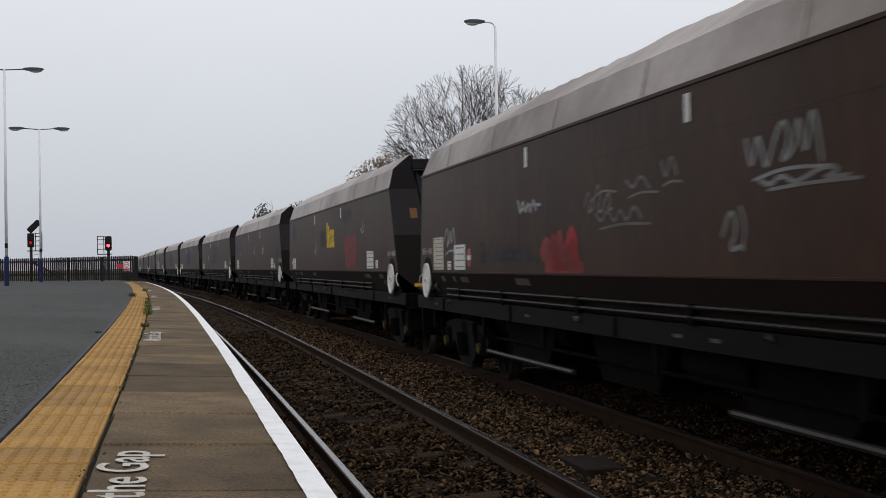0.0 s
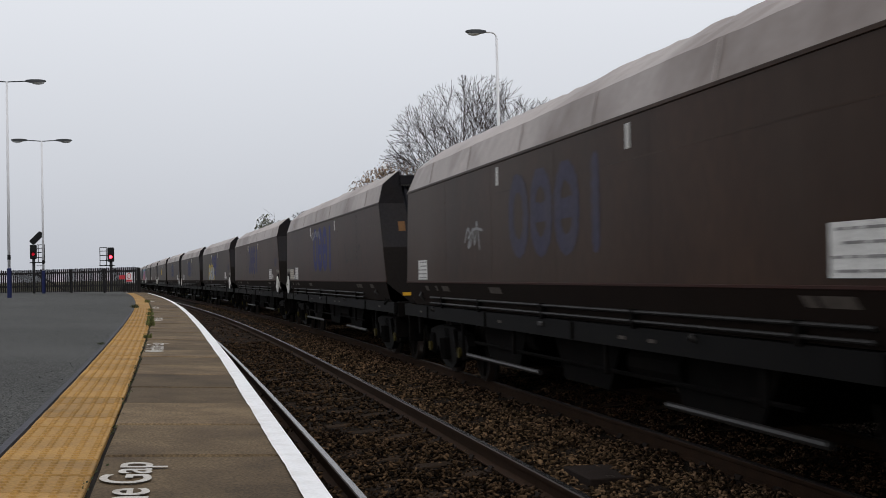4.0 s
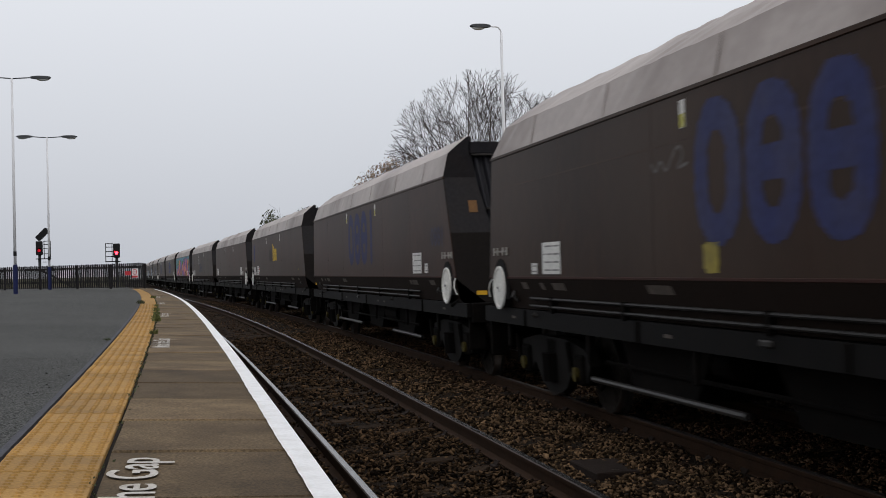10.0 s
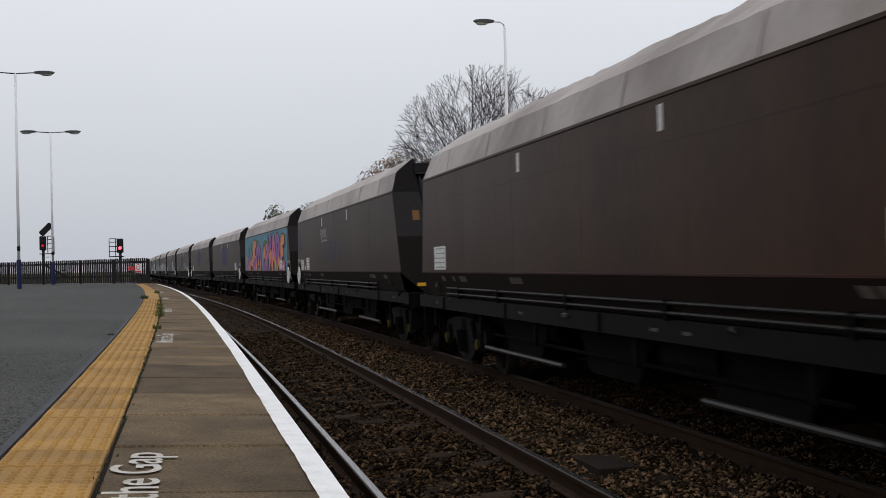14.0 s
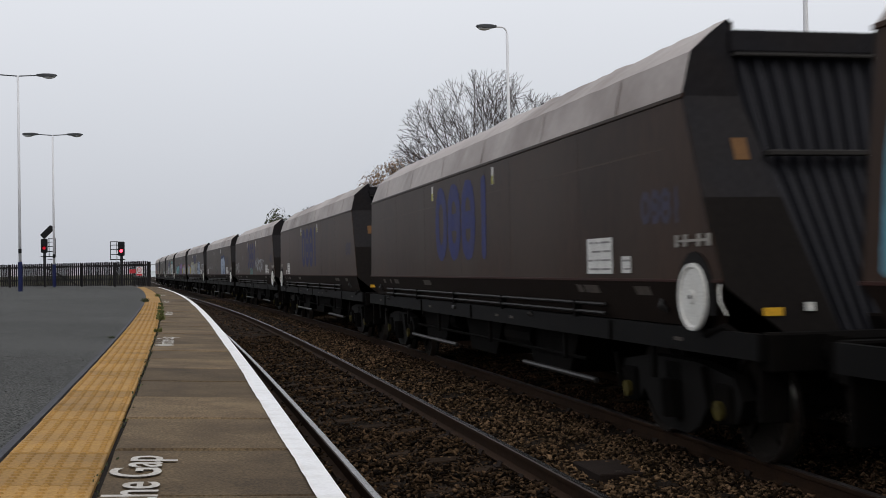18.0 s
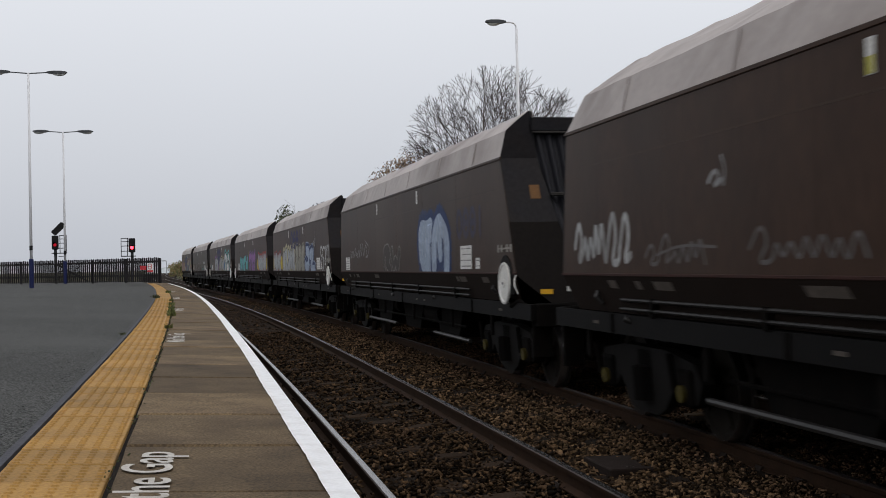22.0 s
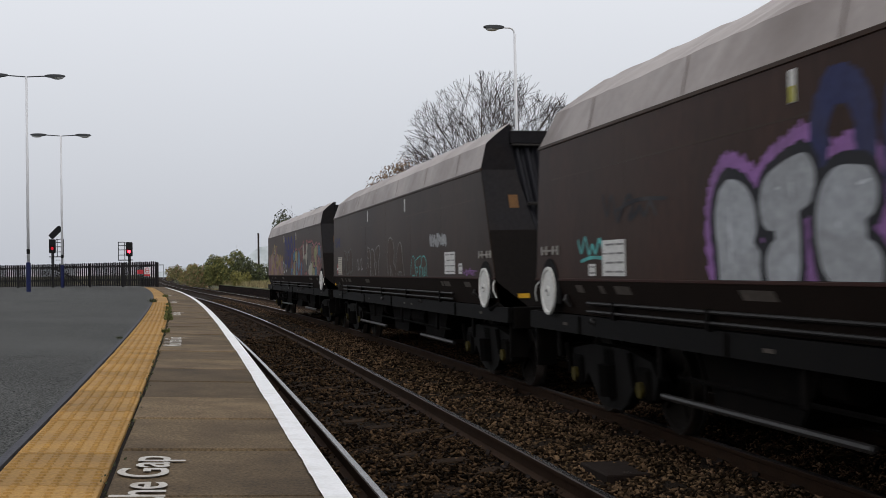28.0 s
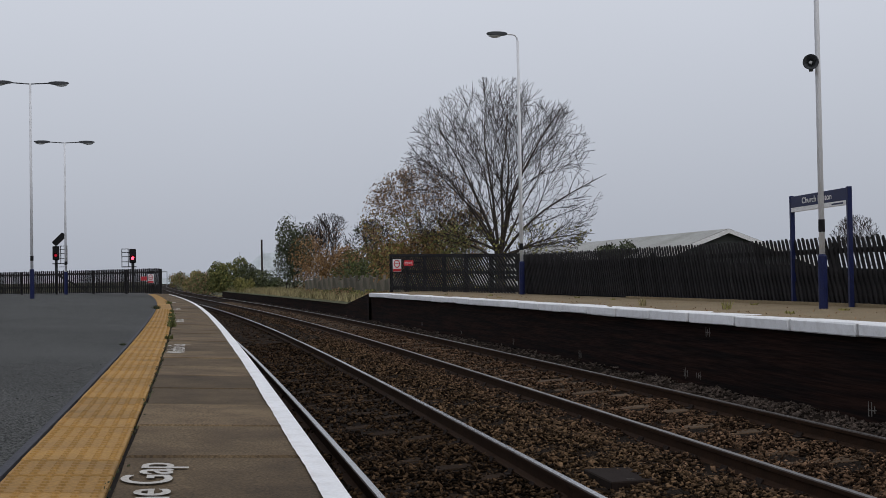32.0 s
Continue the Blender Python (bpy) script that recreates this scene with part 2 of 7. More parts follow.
def add_tube(bm, pts, radii, n=8, caps=True):
    """A tube of n sides along the points."""
    pts = [Vector(p) for p in pts]
    if not isinstance(radii, (list, tuple)):
        radii = [radii] * len(pts)
    rings = []
    for i, p in enumerate(pts):
        d = (pts[min(i + 1, len(pts) - 1)] - pts[max(i - 1, 0)]).normalized()
        a = d.orthogonal().normalized() if i == 0 else (a - d * a.dot(d)).normalized()
        b = d.cross(a)
        rings.append([bm.verts.new(p + (a * math.cos(2 * math.pi * k / n) + b * math.sin(2 * math.pi * k / n)) * radii[i])
                      for k in range(n)])
    for r0, r1 in zip(rings, rings[1:]):
        for k in range(n):
            bm.faces.new((r0[k], r0[(k + 1) % n], r1[(k + 1) % n], r1[k]))
    if caps:
        bm.faces.new(rings[0][::-1])
        bm.faces.new(rings[-1])
    return bm


def tube(pts, radii, n=8):
    return add_tube(bmesh.new(), pts, radii, n)


def add_prism(bm, poly, axis, a0, a1):
    """Extrude a polygon of (u, v) along an axis: 'x' gives (a, u, v), 'y' (u, a, v), 'z' (u, v, a)."""
    put = {"x": lambda u, v, a: (a, u, v), "y": lambda u, v, a: (u, a, v), "z": lambda u, v, a: (u, v, a)}[axis]
    lo = [bm.verts.new(put(u, v, a0)) for u, v in poly]
    hi = [bm.verts.new(put(u, v, a1)) for u, v in poly]
    k = len(poly)
    fs = [bm.faces.new(lo[::-1]), bm.faces.new(hi)]
    for i in range(k):
        fs.append(bm.faces.new((lo[i], lo[(i + 1) % k], hi[(i + 1) % k], hi[i])))
    bmesh.ops.recalc_face_normals(bm, faces=fs)
    return bm


def prism(poly, axis, a0, a1):
    return add_prism(bmesh.new(), poly, axis, a0, a1)


def slab_mesh(corners, thick):
    """A plate from a ring of 3D corners, thickened along its normal."""
    bm = bmesh.new()
    cs = [Vector(c) for c in corners]
    nrm = (cs[1] - cs[0]).cross(cs[2] - cs[0]).normalized() * thick
    lo = [bm.verts.new(c) for c in cs]
    hi = [bm.verts.new(c + nrm) for c in cs]
    k = len(cs)
    fs = [bm.faces.new(lo[::-1]), bm.faces.new(hi)]
    for i in range(k):
        fs.append(bm.faces.new((lo[i], lo[(i + 1) % k], hi[(i + 1) % k], hi[i])))
    bmesh.ops.recalc_face_normals(bm, faces=fs)
    return bm


def pydata(name, verts, faces, material, smooth=False):
    me = bpy.data.meshes.new(name)
    me.from_pydata([tuple(v) for v in verts], [], faces)
    for m in material if isinstance(material, (list, tuple)) else [material]:
        me.materials.append(m)
    if smooth:
        for f in me.polygons:
            f.use_smooth = True
    me.update()
    return me


def text_mesh(name, words, size, material, thick=0.002, bold=0.0, spacing=1.0, align="LEFT"):
    cu = bpy.data.curves.new(name, "FONT")
    cu.body, cu.size, cu.extrude, cu.offset, cu.space_character, cu.align_x = words, size, thick, bold, spacing, align
    ob = bpy.data.objects.new(name, cu)
    scene.collection.objects.link(ob)
    me = bpy.data.meshes.new_from_object(ob.evaluated_get(bpy.context.evaluated_depsgraph_get()))
    bpy.data.objects.remove(ob)
    me.materials.clear()
    me.materials.append(material)
    return me


# ---------------------------------------------------------------- the line of the railway
S_STEP = 0.5
S_LIST = np.arange(-520, 760, S_STEP)
_k = np.interp(S_LIST, (-30, -10, 0, 20, 40, 60, 85, 115, 160, 420, 440),
               (0, 0.00086, 0.00086, 0.00072, 0.00117, 0.00089, 0.00004, -0.00023, -0.00015, -0.00015, 0))
_psi = np.concatenate([[0], np.cumsum((_k[1:] + _k[:-1]) / 2 * S_STEP)])
_i0 = int(np.argmin(abs(S_LIST)))
_psi -= _psi[_i0]
_dx, _dy = -np.sin(_psi), np.cos(_psi)
_X = np.concatenate([[0], np.cumsum((_dx[1:] + _dx[:-1]) / 2 * S_STEP)])
_Y = np.concatenate([[0], np.cumsum((_dy[1:] + _dy[:-1]) / 2 * S_STEP)])
_X -= _X[_i0]
_Y -= _Y[_i0]


def turn(s):
    return float(np.interp(s, S_LIST, _psi))


def at(s, o, z=0.0):
    """The place s metres along the line and o metres to the right of the eye's own line."""
    a = turn(s)
    return Vector((float(np.interp(s, S_LIST, _X)) + o * math.cos(a), float(np.interp(s, S_LIST, _Y)) + o * math.sin(a), z))


def along(s, o, z=0.0, rz=0.0):
    """A pose there, its y axis along the line."""
    return Matrix.Translation(at(s, o, z)) @ Matrix.Rotation(turn(s) + radians(rz), 4, "Z")


def sweep(profile, s_list, closed=False):
    """Verts and faces of a profile of (o, z) swept along the line."""
    n = len(profile)
    verts = [at(s, o, z) for s in s_list for o, z in profile]
    faces = []
    for i in range(len(s_list) - 1):
        for j in range(n if closed else n - 1):
            a, b = i * n + j, i * n + (j + 1) % n
            faces.append((a, b, b + n, a + n))
    if closed:
        faces += [tuple(range(n))[::-1], tuple(range((len(s_list) - 1) * n, len(s_list) * n))]
    return verts, faces


def steps(a, b, d):
    return [a + (b - a) * i / max(1, round((b - a) / d)) for i in range(max(1, round((b - a) / d)) + 1)]


def setting(name, me, label, category):
    return tagged(new(name, me), label, category, kind="structure")


R1, R2, R3, R4 = 1.335, 2.770, 4.597, 6.032       # rails
Z1, Z2, Z3, Z4 = 0.0, 0.076, 0.052, 0.128
EDGE, TILE_R, TILE_L = 0.522, -0.333, -0.733
PLAT_END = 72.0


def z_plat(o):
    return 0.8615 + 0.0464 * min(max(EDGE - o, 0), 4.0)


EDGE2, Z_PLAT2, FENCE2 = 6.816, 1.064, 9.45

# ---------------------------------------------------------------- ground and formation
bm = bmesh.new()
for ring in (4000,):
    bmesh.ops.create_grid(bm, x_segments=24, y_segments=24, size=ring, matrix=Matrix.Translation((0, 0, -0.75)))
setting("ground", link_mesh("ground", bm, M_GROUND), "rough grassy ground reaching to the misty horizon", "ground")

bed = [(0.42, -0.55), (0.55, -0.28), (0.95, -0.19), (2.05, -0.16), (3.1, -0.10), (3.7, -0.05), (4.3, -0.11), (5.35, -0.08),
       (6.45, -0.02), (6.75, 0.03), (7.1, 0.02), (7.6, -0.5), (9.0, -0.8)]
v, f = sweep(bed, steps(-60, 120, 2) + steps(125, 600, 5))
setting("ballast_bed", pydata("ballast_bed", v, f, M_BALLAST), "dark compacted ballast bed under both tracks", "trackbed")

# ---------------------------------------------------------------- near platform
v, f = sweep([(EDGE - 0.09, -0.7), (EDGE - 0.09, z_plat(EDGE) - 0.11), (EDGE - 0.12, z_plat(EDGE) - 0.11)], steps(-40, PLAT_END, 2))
platform_wall = setting("platform_wall", pydata("platform_wall", v, f, M_DARKWALL), "nearly black brick face of the near platform", "wall")
prof = [(TILE_L - 0.045, z_plat(TILE_L) - 0.004), (-3.5, z_plat(-3.5)), (-12, 1.047), (-24, 1.047), (-45, 1.047)]
v, f = sweep(prof, steps(-40, 58, 2) + [62, 66, 72, 80])
setting("yard", pydata("yard", v, f, M_ASPHALT), "worn grey asphalt platform yard", "asphalt")
v, f = sweep([(TILE_L - 0.008, z_plat(TILE_L) - 0.3), (TILE_L - 0.008, z_plat(TILE_L) + 0.002), (TILE_L - 0.035, z_plat(TILE_L) + 0.002),
              (TILE_L - 0.05, z_plat(TILE_L) - 0.003)], steps(-20, PLAT_END, 1.5))
setting("edging", pydata("edging", v, f, M_KERB), "narrow blue-grey edging between asphalt and tactile paving", "edging")
v, f = sweep([(EDGE - 0.05, z_plat(EDGE) - 0.09), (EDGE - 0.05, z_plat(EDGE) - 0.022), (TILE_R, z_plat(TILE_R) - 0.022),
              (TILE_L - 0.02, z_plat(TILE_L) - 0.022)], steps(-40, PLAT_END, 1.5))
platform_base = setting("platform", pydata("platform", v, f, M_JOINT), "near platform with stone slabs and tactile strip", "platform")


def slab_piece(length, seed):
    rnd = random.Random(seed)
    bm = bmesh.new()
    w0, w1 = TILE_R + 0.012, EDGE
    add_box(bm, w0, w1, -length / 2 + 0.021, length / 2 - 0.021, -0.10, 0.0, 0.009)
    for vert in bm.verts:
        vert.co.z += 0.0464 * (EDGE - vert.co.x) + rnd.uniform(-0.002, 0.002)
        if vert.co.x < 0 and vert.co.z > 0:
            vert.co.x += rnd.uniform(-0.004, 0.012)
    return link_mesh("slab", bm, M_SLAB)


SLAB = 1.16
slab_kinds = [slab_piece(SLAB, i) for i in range(5)]
for i in range(-16, 60):
    part("slab", slab_kinds[i % 5], None, platform_base, m=along(5.52 + SLAB * (i + 0.5), 0, z_plat(EDGE) + 0.003 * math.sin(i * 2.3)))

# the painted edge line, with a ragged inner side
rnd = random.Random(5)
ss = steps(-14, PLAT_END, 0.12)
verts, faces = [], []
for i, s in enumerate(ss):
    w = 0.106 + rnd.uniform(-0.003, 0.003) + 0.004 * math.sin(s * 0.9) * math.sin(s * 1.7)
    for o, z in ((EDGE - w, 0.0075 + 0.0464 * w), (EDGE - 0.004, 0.0075), (EDGE + 0.003, -0.004), (EDGE + 0.003, -0.07)):
        verts.append(at(s, o, z_plat(EDGE) + z))
    if i:
        for j in range(3):
            a = (i - 1) * 4 + j
            faces.append((a, a + 1, a + 5, a + 4))
part("white_line", pydata("white_line", verts, faces, M_WHITE), None, platform_base, "freshly painted white platform edge line")


def tile_piece(dots):
    bm = bmesh.new()
    add_box(bm, -0.197, 0.197, -0.1905, 0.1905, -0.03, 0.0, 0.004)
    if dots:
        for i in range(6):
            for j in range(6):
                cx, cy = -0.1667 + i * 0.0667, -0.1667 + j * 0.0667
                ring = []
                for r, z in ((0.0165, 0.0), (0.011, 0.0065)):
                    ring.append([bm.verts.new((cx + r * math.cos(k * math.pi / 3), cy + r * math.sin(k * math.pi / 3), z)) for k in range(6)])
                for k in range(6):
                    bm.faces.new((ring[0][k], ring[0][(k + 1) % 6], ring[1][(k + 1) % 6], ring[1][k]))
                bm.faces.new(ring[1])
    for vert in bm.verts:
        vert.co.z -= 0.0464 * vert.co.x
    return link_mesh("tile", bm, M_TACTILE)


tile_near, tile_far = tile_piece(True), tile_piece(False)
for i in range(-30, 165):
    s = 4.993 + 0.399 * (i + 0.5)
    part("tile", tile_near if i < 70 else tile_far, None, platform_base,
         m=along(s, (TILE_R + TILE_L) / 2, z_plat(TILE_R - 0.2) + 0.002 * math.sin(i * 1.7)))

words = text_mesh("painted_words", "Mind the Gap", 0.265, M_WORN, 0.0, 0.003)
wide = max(vert.co.x for vert in words.vertices)
for k in range(5):
    ob = part("painted_words", words, None, platform_base, "white painted warning on the slabs",
              m=along(5.28 + 9.75 * k - 1.85, -0.115, z_plat(-0.1) + 0.0065) @ Matrix.Rotation(0.0464, 4, "Y") @ Matrix.Rotation(math.pi / 2, 4, "Z") @ Matrix.Diagonal((1.85 / wide, 1, 1, 1)))

# ---------------------------------------------------------------- far platform
v, f = sweep([(EDGE2 + 0.03, Z_PLAT2), (FENCE2 + 0.6, Z_PLAT2 + 0.03), (FENCE2 + 2.5, Z_PLAT2 - 0.1), (FENCE2 + 6, -0.2), (FENCE2 + 12, -0.75)], steps(-40, 45.2, 1.5))
far_platform = setting("far_platform", pydata("far_platform", v, f, M_SAND), "far platform with a sandy gravel surface", "platform")
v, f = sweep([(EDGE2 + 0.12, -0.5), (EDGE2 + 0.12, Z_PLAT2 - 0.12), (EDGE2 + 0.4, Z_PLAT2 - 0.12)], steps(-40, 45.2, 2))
far_wall = setting("far_platform_wall", pydata("far_platform_wall", v, f, M_DARKWALL), "nearly black brick wall under the far platform edge", "wall")


def coping_piece(seed):
    rnd = random.Random(seed)
    bm = bmesh.new()
    add_box(bm, 0, 0.42, -0.735, 0.735, -0.135, 0.006, 0.016)
    for vert in bm.verts:
        vert.co.z += rnd.uniform(-0.006, 0.006)
        if vert.co.x < 0.05:
            vert.co.x += rnd.uniform(-0.004, 0.008)
            vert.co.y += rnd.uniform(-0.004, 0.004) - math.copysign(0.012, vert.co.y)
    return link_mesh("coping", bm, M_WHITE)


copings = [coping_piece(k) for k in range(7)]
for i in range(-14, 30):
    part("coping", copings[i * 3 % 7], None, far_platform, m=along(0.8 + 1.5 * i, EDGE2 + 0.003 * math.sin(i * 2.7), Z_PLAT2 + 0.003 * math.sin(i * 1.9), 0.05 * math.sin(i * 4.1)))

# ---------------------------------------------------------------- tracks
RAIL_PROFILE = [(-0.07, -0.159), (0.07, -0.159), (0.07, -0.147), (0.012, -0.125), (0.010, -0.05), (0.034, -0.038), (0.035, -0.009), (0.026, -0.001),
                (-0.026, -0.001), (-0.035, -0.009), (-0.034, -0.038), (-0.010, -0.05), (-0.012, -0.125), (-0.07, -0.147)]


def rail_mesh(o, z):
    n = len(RAIL_PROFILE)
    v, f = sweep([(o + a, z + b) for a, b in RAIL_PROFILE], steps(-60, 100, 1) + steps(104, 640, 4), closed=True)
    me = pydata("rail", v, f, [M_RAIL, M_RAILTOP if o < R3 else M_RAILTOP_DULL, M_RAILSIDE])
    for poly in me.polygons:
        if len(poly.vertices) == 4:
            j = poly.index % n
            poly.material_index = 1 if j == 7 else 2 if j in (6, 8) else 0
    return me


def sleeper_mesh(material):
    bm = bmesh.new()
    add_box(bm, -1.3, 1.3, -0.127, 0.127, -0.13, 0.0, 0.012)
    return link_mesh("sleeper", bm, material)


def chair_mesh():
    bm = bmesh.new()
    add_box(bm, -0.12, 0.12, -0.07, 0.07, 0.0, 0.018, 0.005)
    add_prism(bm, [(-0.09, 0.016), (-0.06, 0.016), (-0.05, 0.05), (-0.065, 0.055)], "y", -0.06, 0.06)
    add_prism(bm, [(0.09, 0.016), (0.06, 0.016), (0.05, 0.05), (0.065, 0.055)], "y", -0.06, 0.06)
    return link_mesh("rail_chair", bm, M_CHAIR)


chair_me = chair_mesh()
for label, oa, za, ob_, zb, material, gap, first in (
        ("near track of two steel rails on dark timber sleepers", R1, Z1, R2, Z2, M_TIMBER, 0.71, 2.2),
        ("far track of two rusty rails on worn sleepers", R3, Z3, R4, Z4, M_CONCRETE, 0.69, 4.1)):
    track = setting("railway_track", rail_mesh(oa, za), label, "track")
    part("rail", rail_mesh(ob_, zb), None, track)
    sleeper = sleeper_mesh(material)
    lean = math.atan2(zb - za, 1.435)
    for i in range(-16, 134):
        s = first + gap * i
        m = along(s, (oa + ob_) / 2, (za + zb) / 2 - (0.186 if oa == R1 else 0.164) + 0.006 * math.sin(i * 2.1), 0.6 * math.sin(i * 1.3)) @ Matrix.Rotation(-lean, 4, "Y")
        part("sleeper", sleeper, None, track, m=m)
        if -10 < i < 40:
            for o in (-0.7175, 0.7175):
                part("rail_chair", chair_me, None, track, m=m @ Matrix.Translation((o, 0, 0.0)))


def stones(name, material, label, spots, seed, size):
    """Many small broken stones; spots: (s0, s1, o0, o1, count, lift)."""
    rg = np.random.default_rng(seed)
    ico = np.array([(-1, -1, -1), (1, -1, -1), (1, 1, -1), (-1, 1, -1), (-1, -1, 1), (1, -1, 1), (1, 1, 1), (-1, 1, 1)]) * 0.62
    tri = np.array([(0, 2, 1), (0, 3, 2), (4, 5, 6), (4, 6, 7), (0, 1, 5), (0, 5, 4), (1, 2, 6), (1, 6, 5), (2, 3, 7), (2, 7, 6), (3, 0, 4), (3, 4, 7)])
    V, F, base = [], [], 0
    for s0, s1, o0, o1, count, lift in spots:
        s, o = rg.uniform(s0, s1, count), rg.uniform(o0, o1, count)
        a = np.interp(s, S_LIST, _psi)
        x = np.interp(s, S_LIST, _X) + o * np.cos(a)
        y = np.interp(s, S_LIST, _Y) + o * np.sin(a)
        z = np.interp(o, [q[0] for q in bed], [q[1] for q in bed]) + lift * rg.uniform(-0.6, 1.0, count) + 0.02 * np.sin(s * 2.7 + o * 5) + 0.015 * np.sin(s * 6.1 - o * 9)
        shape = ico[None] * rg.uniform(0.4, 1.25, (count, 8, 3)) * np.concatenate([rg.uniform(0.9, 2.0, (count, 1, 1)), rg.uniform(0.5, 1.1, (count, 1, 1)), rg.uniform(0.3, 0.75, (count, 1, 1))], 2)
        shape = shape * (size * rg.uniform(0.55, 1.25, (count, 1, 1)))
        ang = np.stack([rg.uniform(0, 6.28, count), rg.normal(0, 0.42, count), rg.normal(0, 0.42, count)])
        for ax, (p, q) in ((1, (1, 2)), (2, (0, 2)), (0, (0, 1))):
            cs, sn = np.cos(ang[ax])[:, None], np.sin(ang[ax])[:, None]
            A, B = shape[..., p].copy(), shape[..., q].copy()
            shape[..., p], shape[..., q] = A * cs - B * sn, A * sn + B * cs
        V.append((shape + np.stack([x, y, z], -1)[:, None]).reshape(-1, 3))
        F.append((tri[None] + (base + 8 * np.arange(count))[:, None, None]).reshape(-1, 3))
        base += 8 * count
    V, F = np.concatenate(V), np.concatenate(F)
    me = bpy.data.meshes.new(name)
    me.vertices.add(len(V))
    me.vertices.foreach_set("co", V.ravel().astype(np.float32))
    me.loops.add(F.size)
    me.loops.foreach_set("vertex_index", F.ravel().astype(np.int32))
    me.polygons.add(len(F))
    me.polygons.foreach_set("loop_start", np.arange(0, F.size, 3, dtype=np.int32))
    me.polygons.foreach_set("loop_total", np.full(len(F), 3, dtype=np.int32))
    me.materials.append(material)
    me.update(calc_edges=True)
    me.validate()
    return tagged(new(name, me), label, "gravel", kind="stuff")


stones("dark_ballast", M_STONE_DARK, "dark oily ballast between the near rails", [
    (1.5, 14, 0.85, 3.0, 28000, 0.036), (-6, 1.5, 0.85, 3.0, 5000, 0.03), (14, 34, 0.85, 3.0, 14000, 0.042), (34, 70, 0.85, 3.0, 2500, 0.045)], 1, 0.0275)
stones("brown_ballast", M_STONE, "loose brown ballast stones between the tracks", [
    (3, 14, 2.95, 4.3, 26000, 0.035), (14, 34, 2.95, 4.2, 18000, 0.035), (-6, 3, 2.95, 4.5, 4000, 0.04), (34, 80, 2.95, 4.2, 4000, 0.05)], 2, 0.0255)
stones("tan_ballast", M_STONE_PINK, "tan ballast stones in and beside the far track", [
    (3, 14, 3.9, 4.5, 6000, 0.03), (14, 34, 3.8, 4.5, 8000, 0.03), (34, 80, 3.7, 4.5, 3500, 0.05),
    (4, 16, 4.68, 5.97, 21000, 0.028), (16, 40, 4.68, 5.97, 16000, 0.03), (40, 80, 4.68, 5.97, 4000, 0.05)], 6, 0.0235)
stones("grey_ballast", M_STONE_GREY, "pale grey ballast stones along the far platform wall", [
    (6, 18, 6.2, 6.97, 9000, 0.03), (18, 45, 6.2, 6.97, 3500, 0.04), (45, 90, 6.2, 6.97, 1200, 0.05)], 3, 0.031)
v, f = sweep([(EDGE2 + 0.05, 0.56), (EDGE2 + 2.2, 0.62), (FENCE2 + 2.0, 0.6), (FENCE2 + 8, -0.75)], steps(50.5, 115, 2))
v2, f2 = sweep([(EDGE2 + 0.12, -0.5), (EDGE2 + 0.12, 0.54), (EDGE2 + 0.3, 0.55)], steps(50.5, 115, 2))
setting("old_platform_wall", pydata("old_platform_wall", v2, f2, M_DARKWALL), "low, nearly black wall of the disused platform", "wall")
low_platform = setting("old_low_platform", pydata("old_low_platform", v, f, M_GROUND), "disused lower platform overgrown with grass", "platform")
bm = bmesh.new()
a0, a1, b0, b1 = at(45.2, EDGE2 + 0.03, Z_PLAT2 - 0.02), at(45.2, FENCE2 + 2.5, Z_PLAT2), at(50.5, EDGE2 + 0.03, 0.56), at(50.5, FENCE2 + 2.5, 0.62)
bm.faces.new([bm.verts.new(q) for q in (a0, a1, b1, b0)])
bm.faces.new([bm.verts.new(q) for q in (a0, b0, b0 - Vector((0, 0, 1.2)), a0 - Vector((0, 0, 1.6)))]).material_index = 1
setting("platform_ramp", link_mesh("platform_ramp", bm, [M_SAND, M_DARKWALL]), "short ramp at the end of the far platform", "ramp")

# ---------------------------------------------------------------- the coal train
M_SIDE = mat("wagon_brown_paint", (0.0440, 0.0236, 0.0148), 0.42, alt=(0.0235, 0.0127, 0.0082), scale=1.1, fine=16, stretch=(1, 0.7, 0.28), amount=0.85, bump=0.02, spec=0.05, per=0.20,
             dirt=(0.066, 0.044, 0.032), dirt_scale=0.55, dirt_amount=0.65, shift=True)
M_SIDE_RED = mat("wagon_maroon_paint", (0.040, 0.0190, 0.0128), 0.42, alt=(0.024, 0.0122, 0.0085), scale=1.1, fine=16, stretch=(1, 0.7, 0.28), amount=0.85, bump=0.02, spec=0.05, per=0.15,
                 dirt=(0.058, 0.036, 0.026), dirt_scale=0.55, dirt_amount=0.5, shift=True)
# pale base holds the light falling on the shoulders; brown dirt lies over it
M_SHOULDER = mat("toplit_shoulder", (0.39, 0.338, 0.312), 0.45, alt=(0.29, 0.248, 0.228), spec=0.3, grain=0.07, amount=0.6, scale=0.8, fine=14, stretch=(1, 0.7, 1), bump=0.06,
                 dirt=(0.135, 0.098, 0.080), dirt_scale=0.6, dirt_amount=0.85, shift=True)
# band tucked under the side sheets, with the shade there put into its colour
M_BAND = mat("shaded_lower_band", (0.0108, 0.0068, 0.0050), 0.75, alt=(0.015, 0.0095, 0.007), scale=2, bump=0.1, spec=0.05)
M_WING = mat("wagon_end_grey", (0.0120, 0.0118, 0.0146), 0.5, alt=(0.016, 0.013, 0.0115), scale=1.3, fine=20, bump=0.04, dirt=(0.020, 0.0145, 0.0115), dirt_scale=1.2, dirt_amount=0.6, spec=0.07)
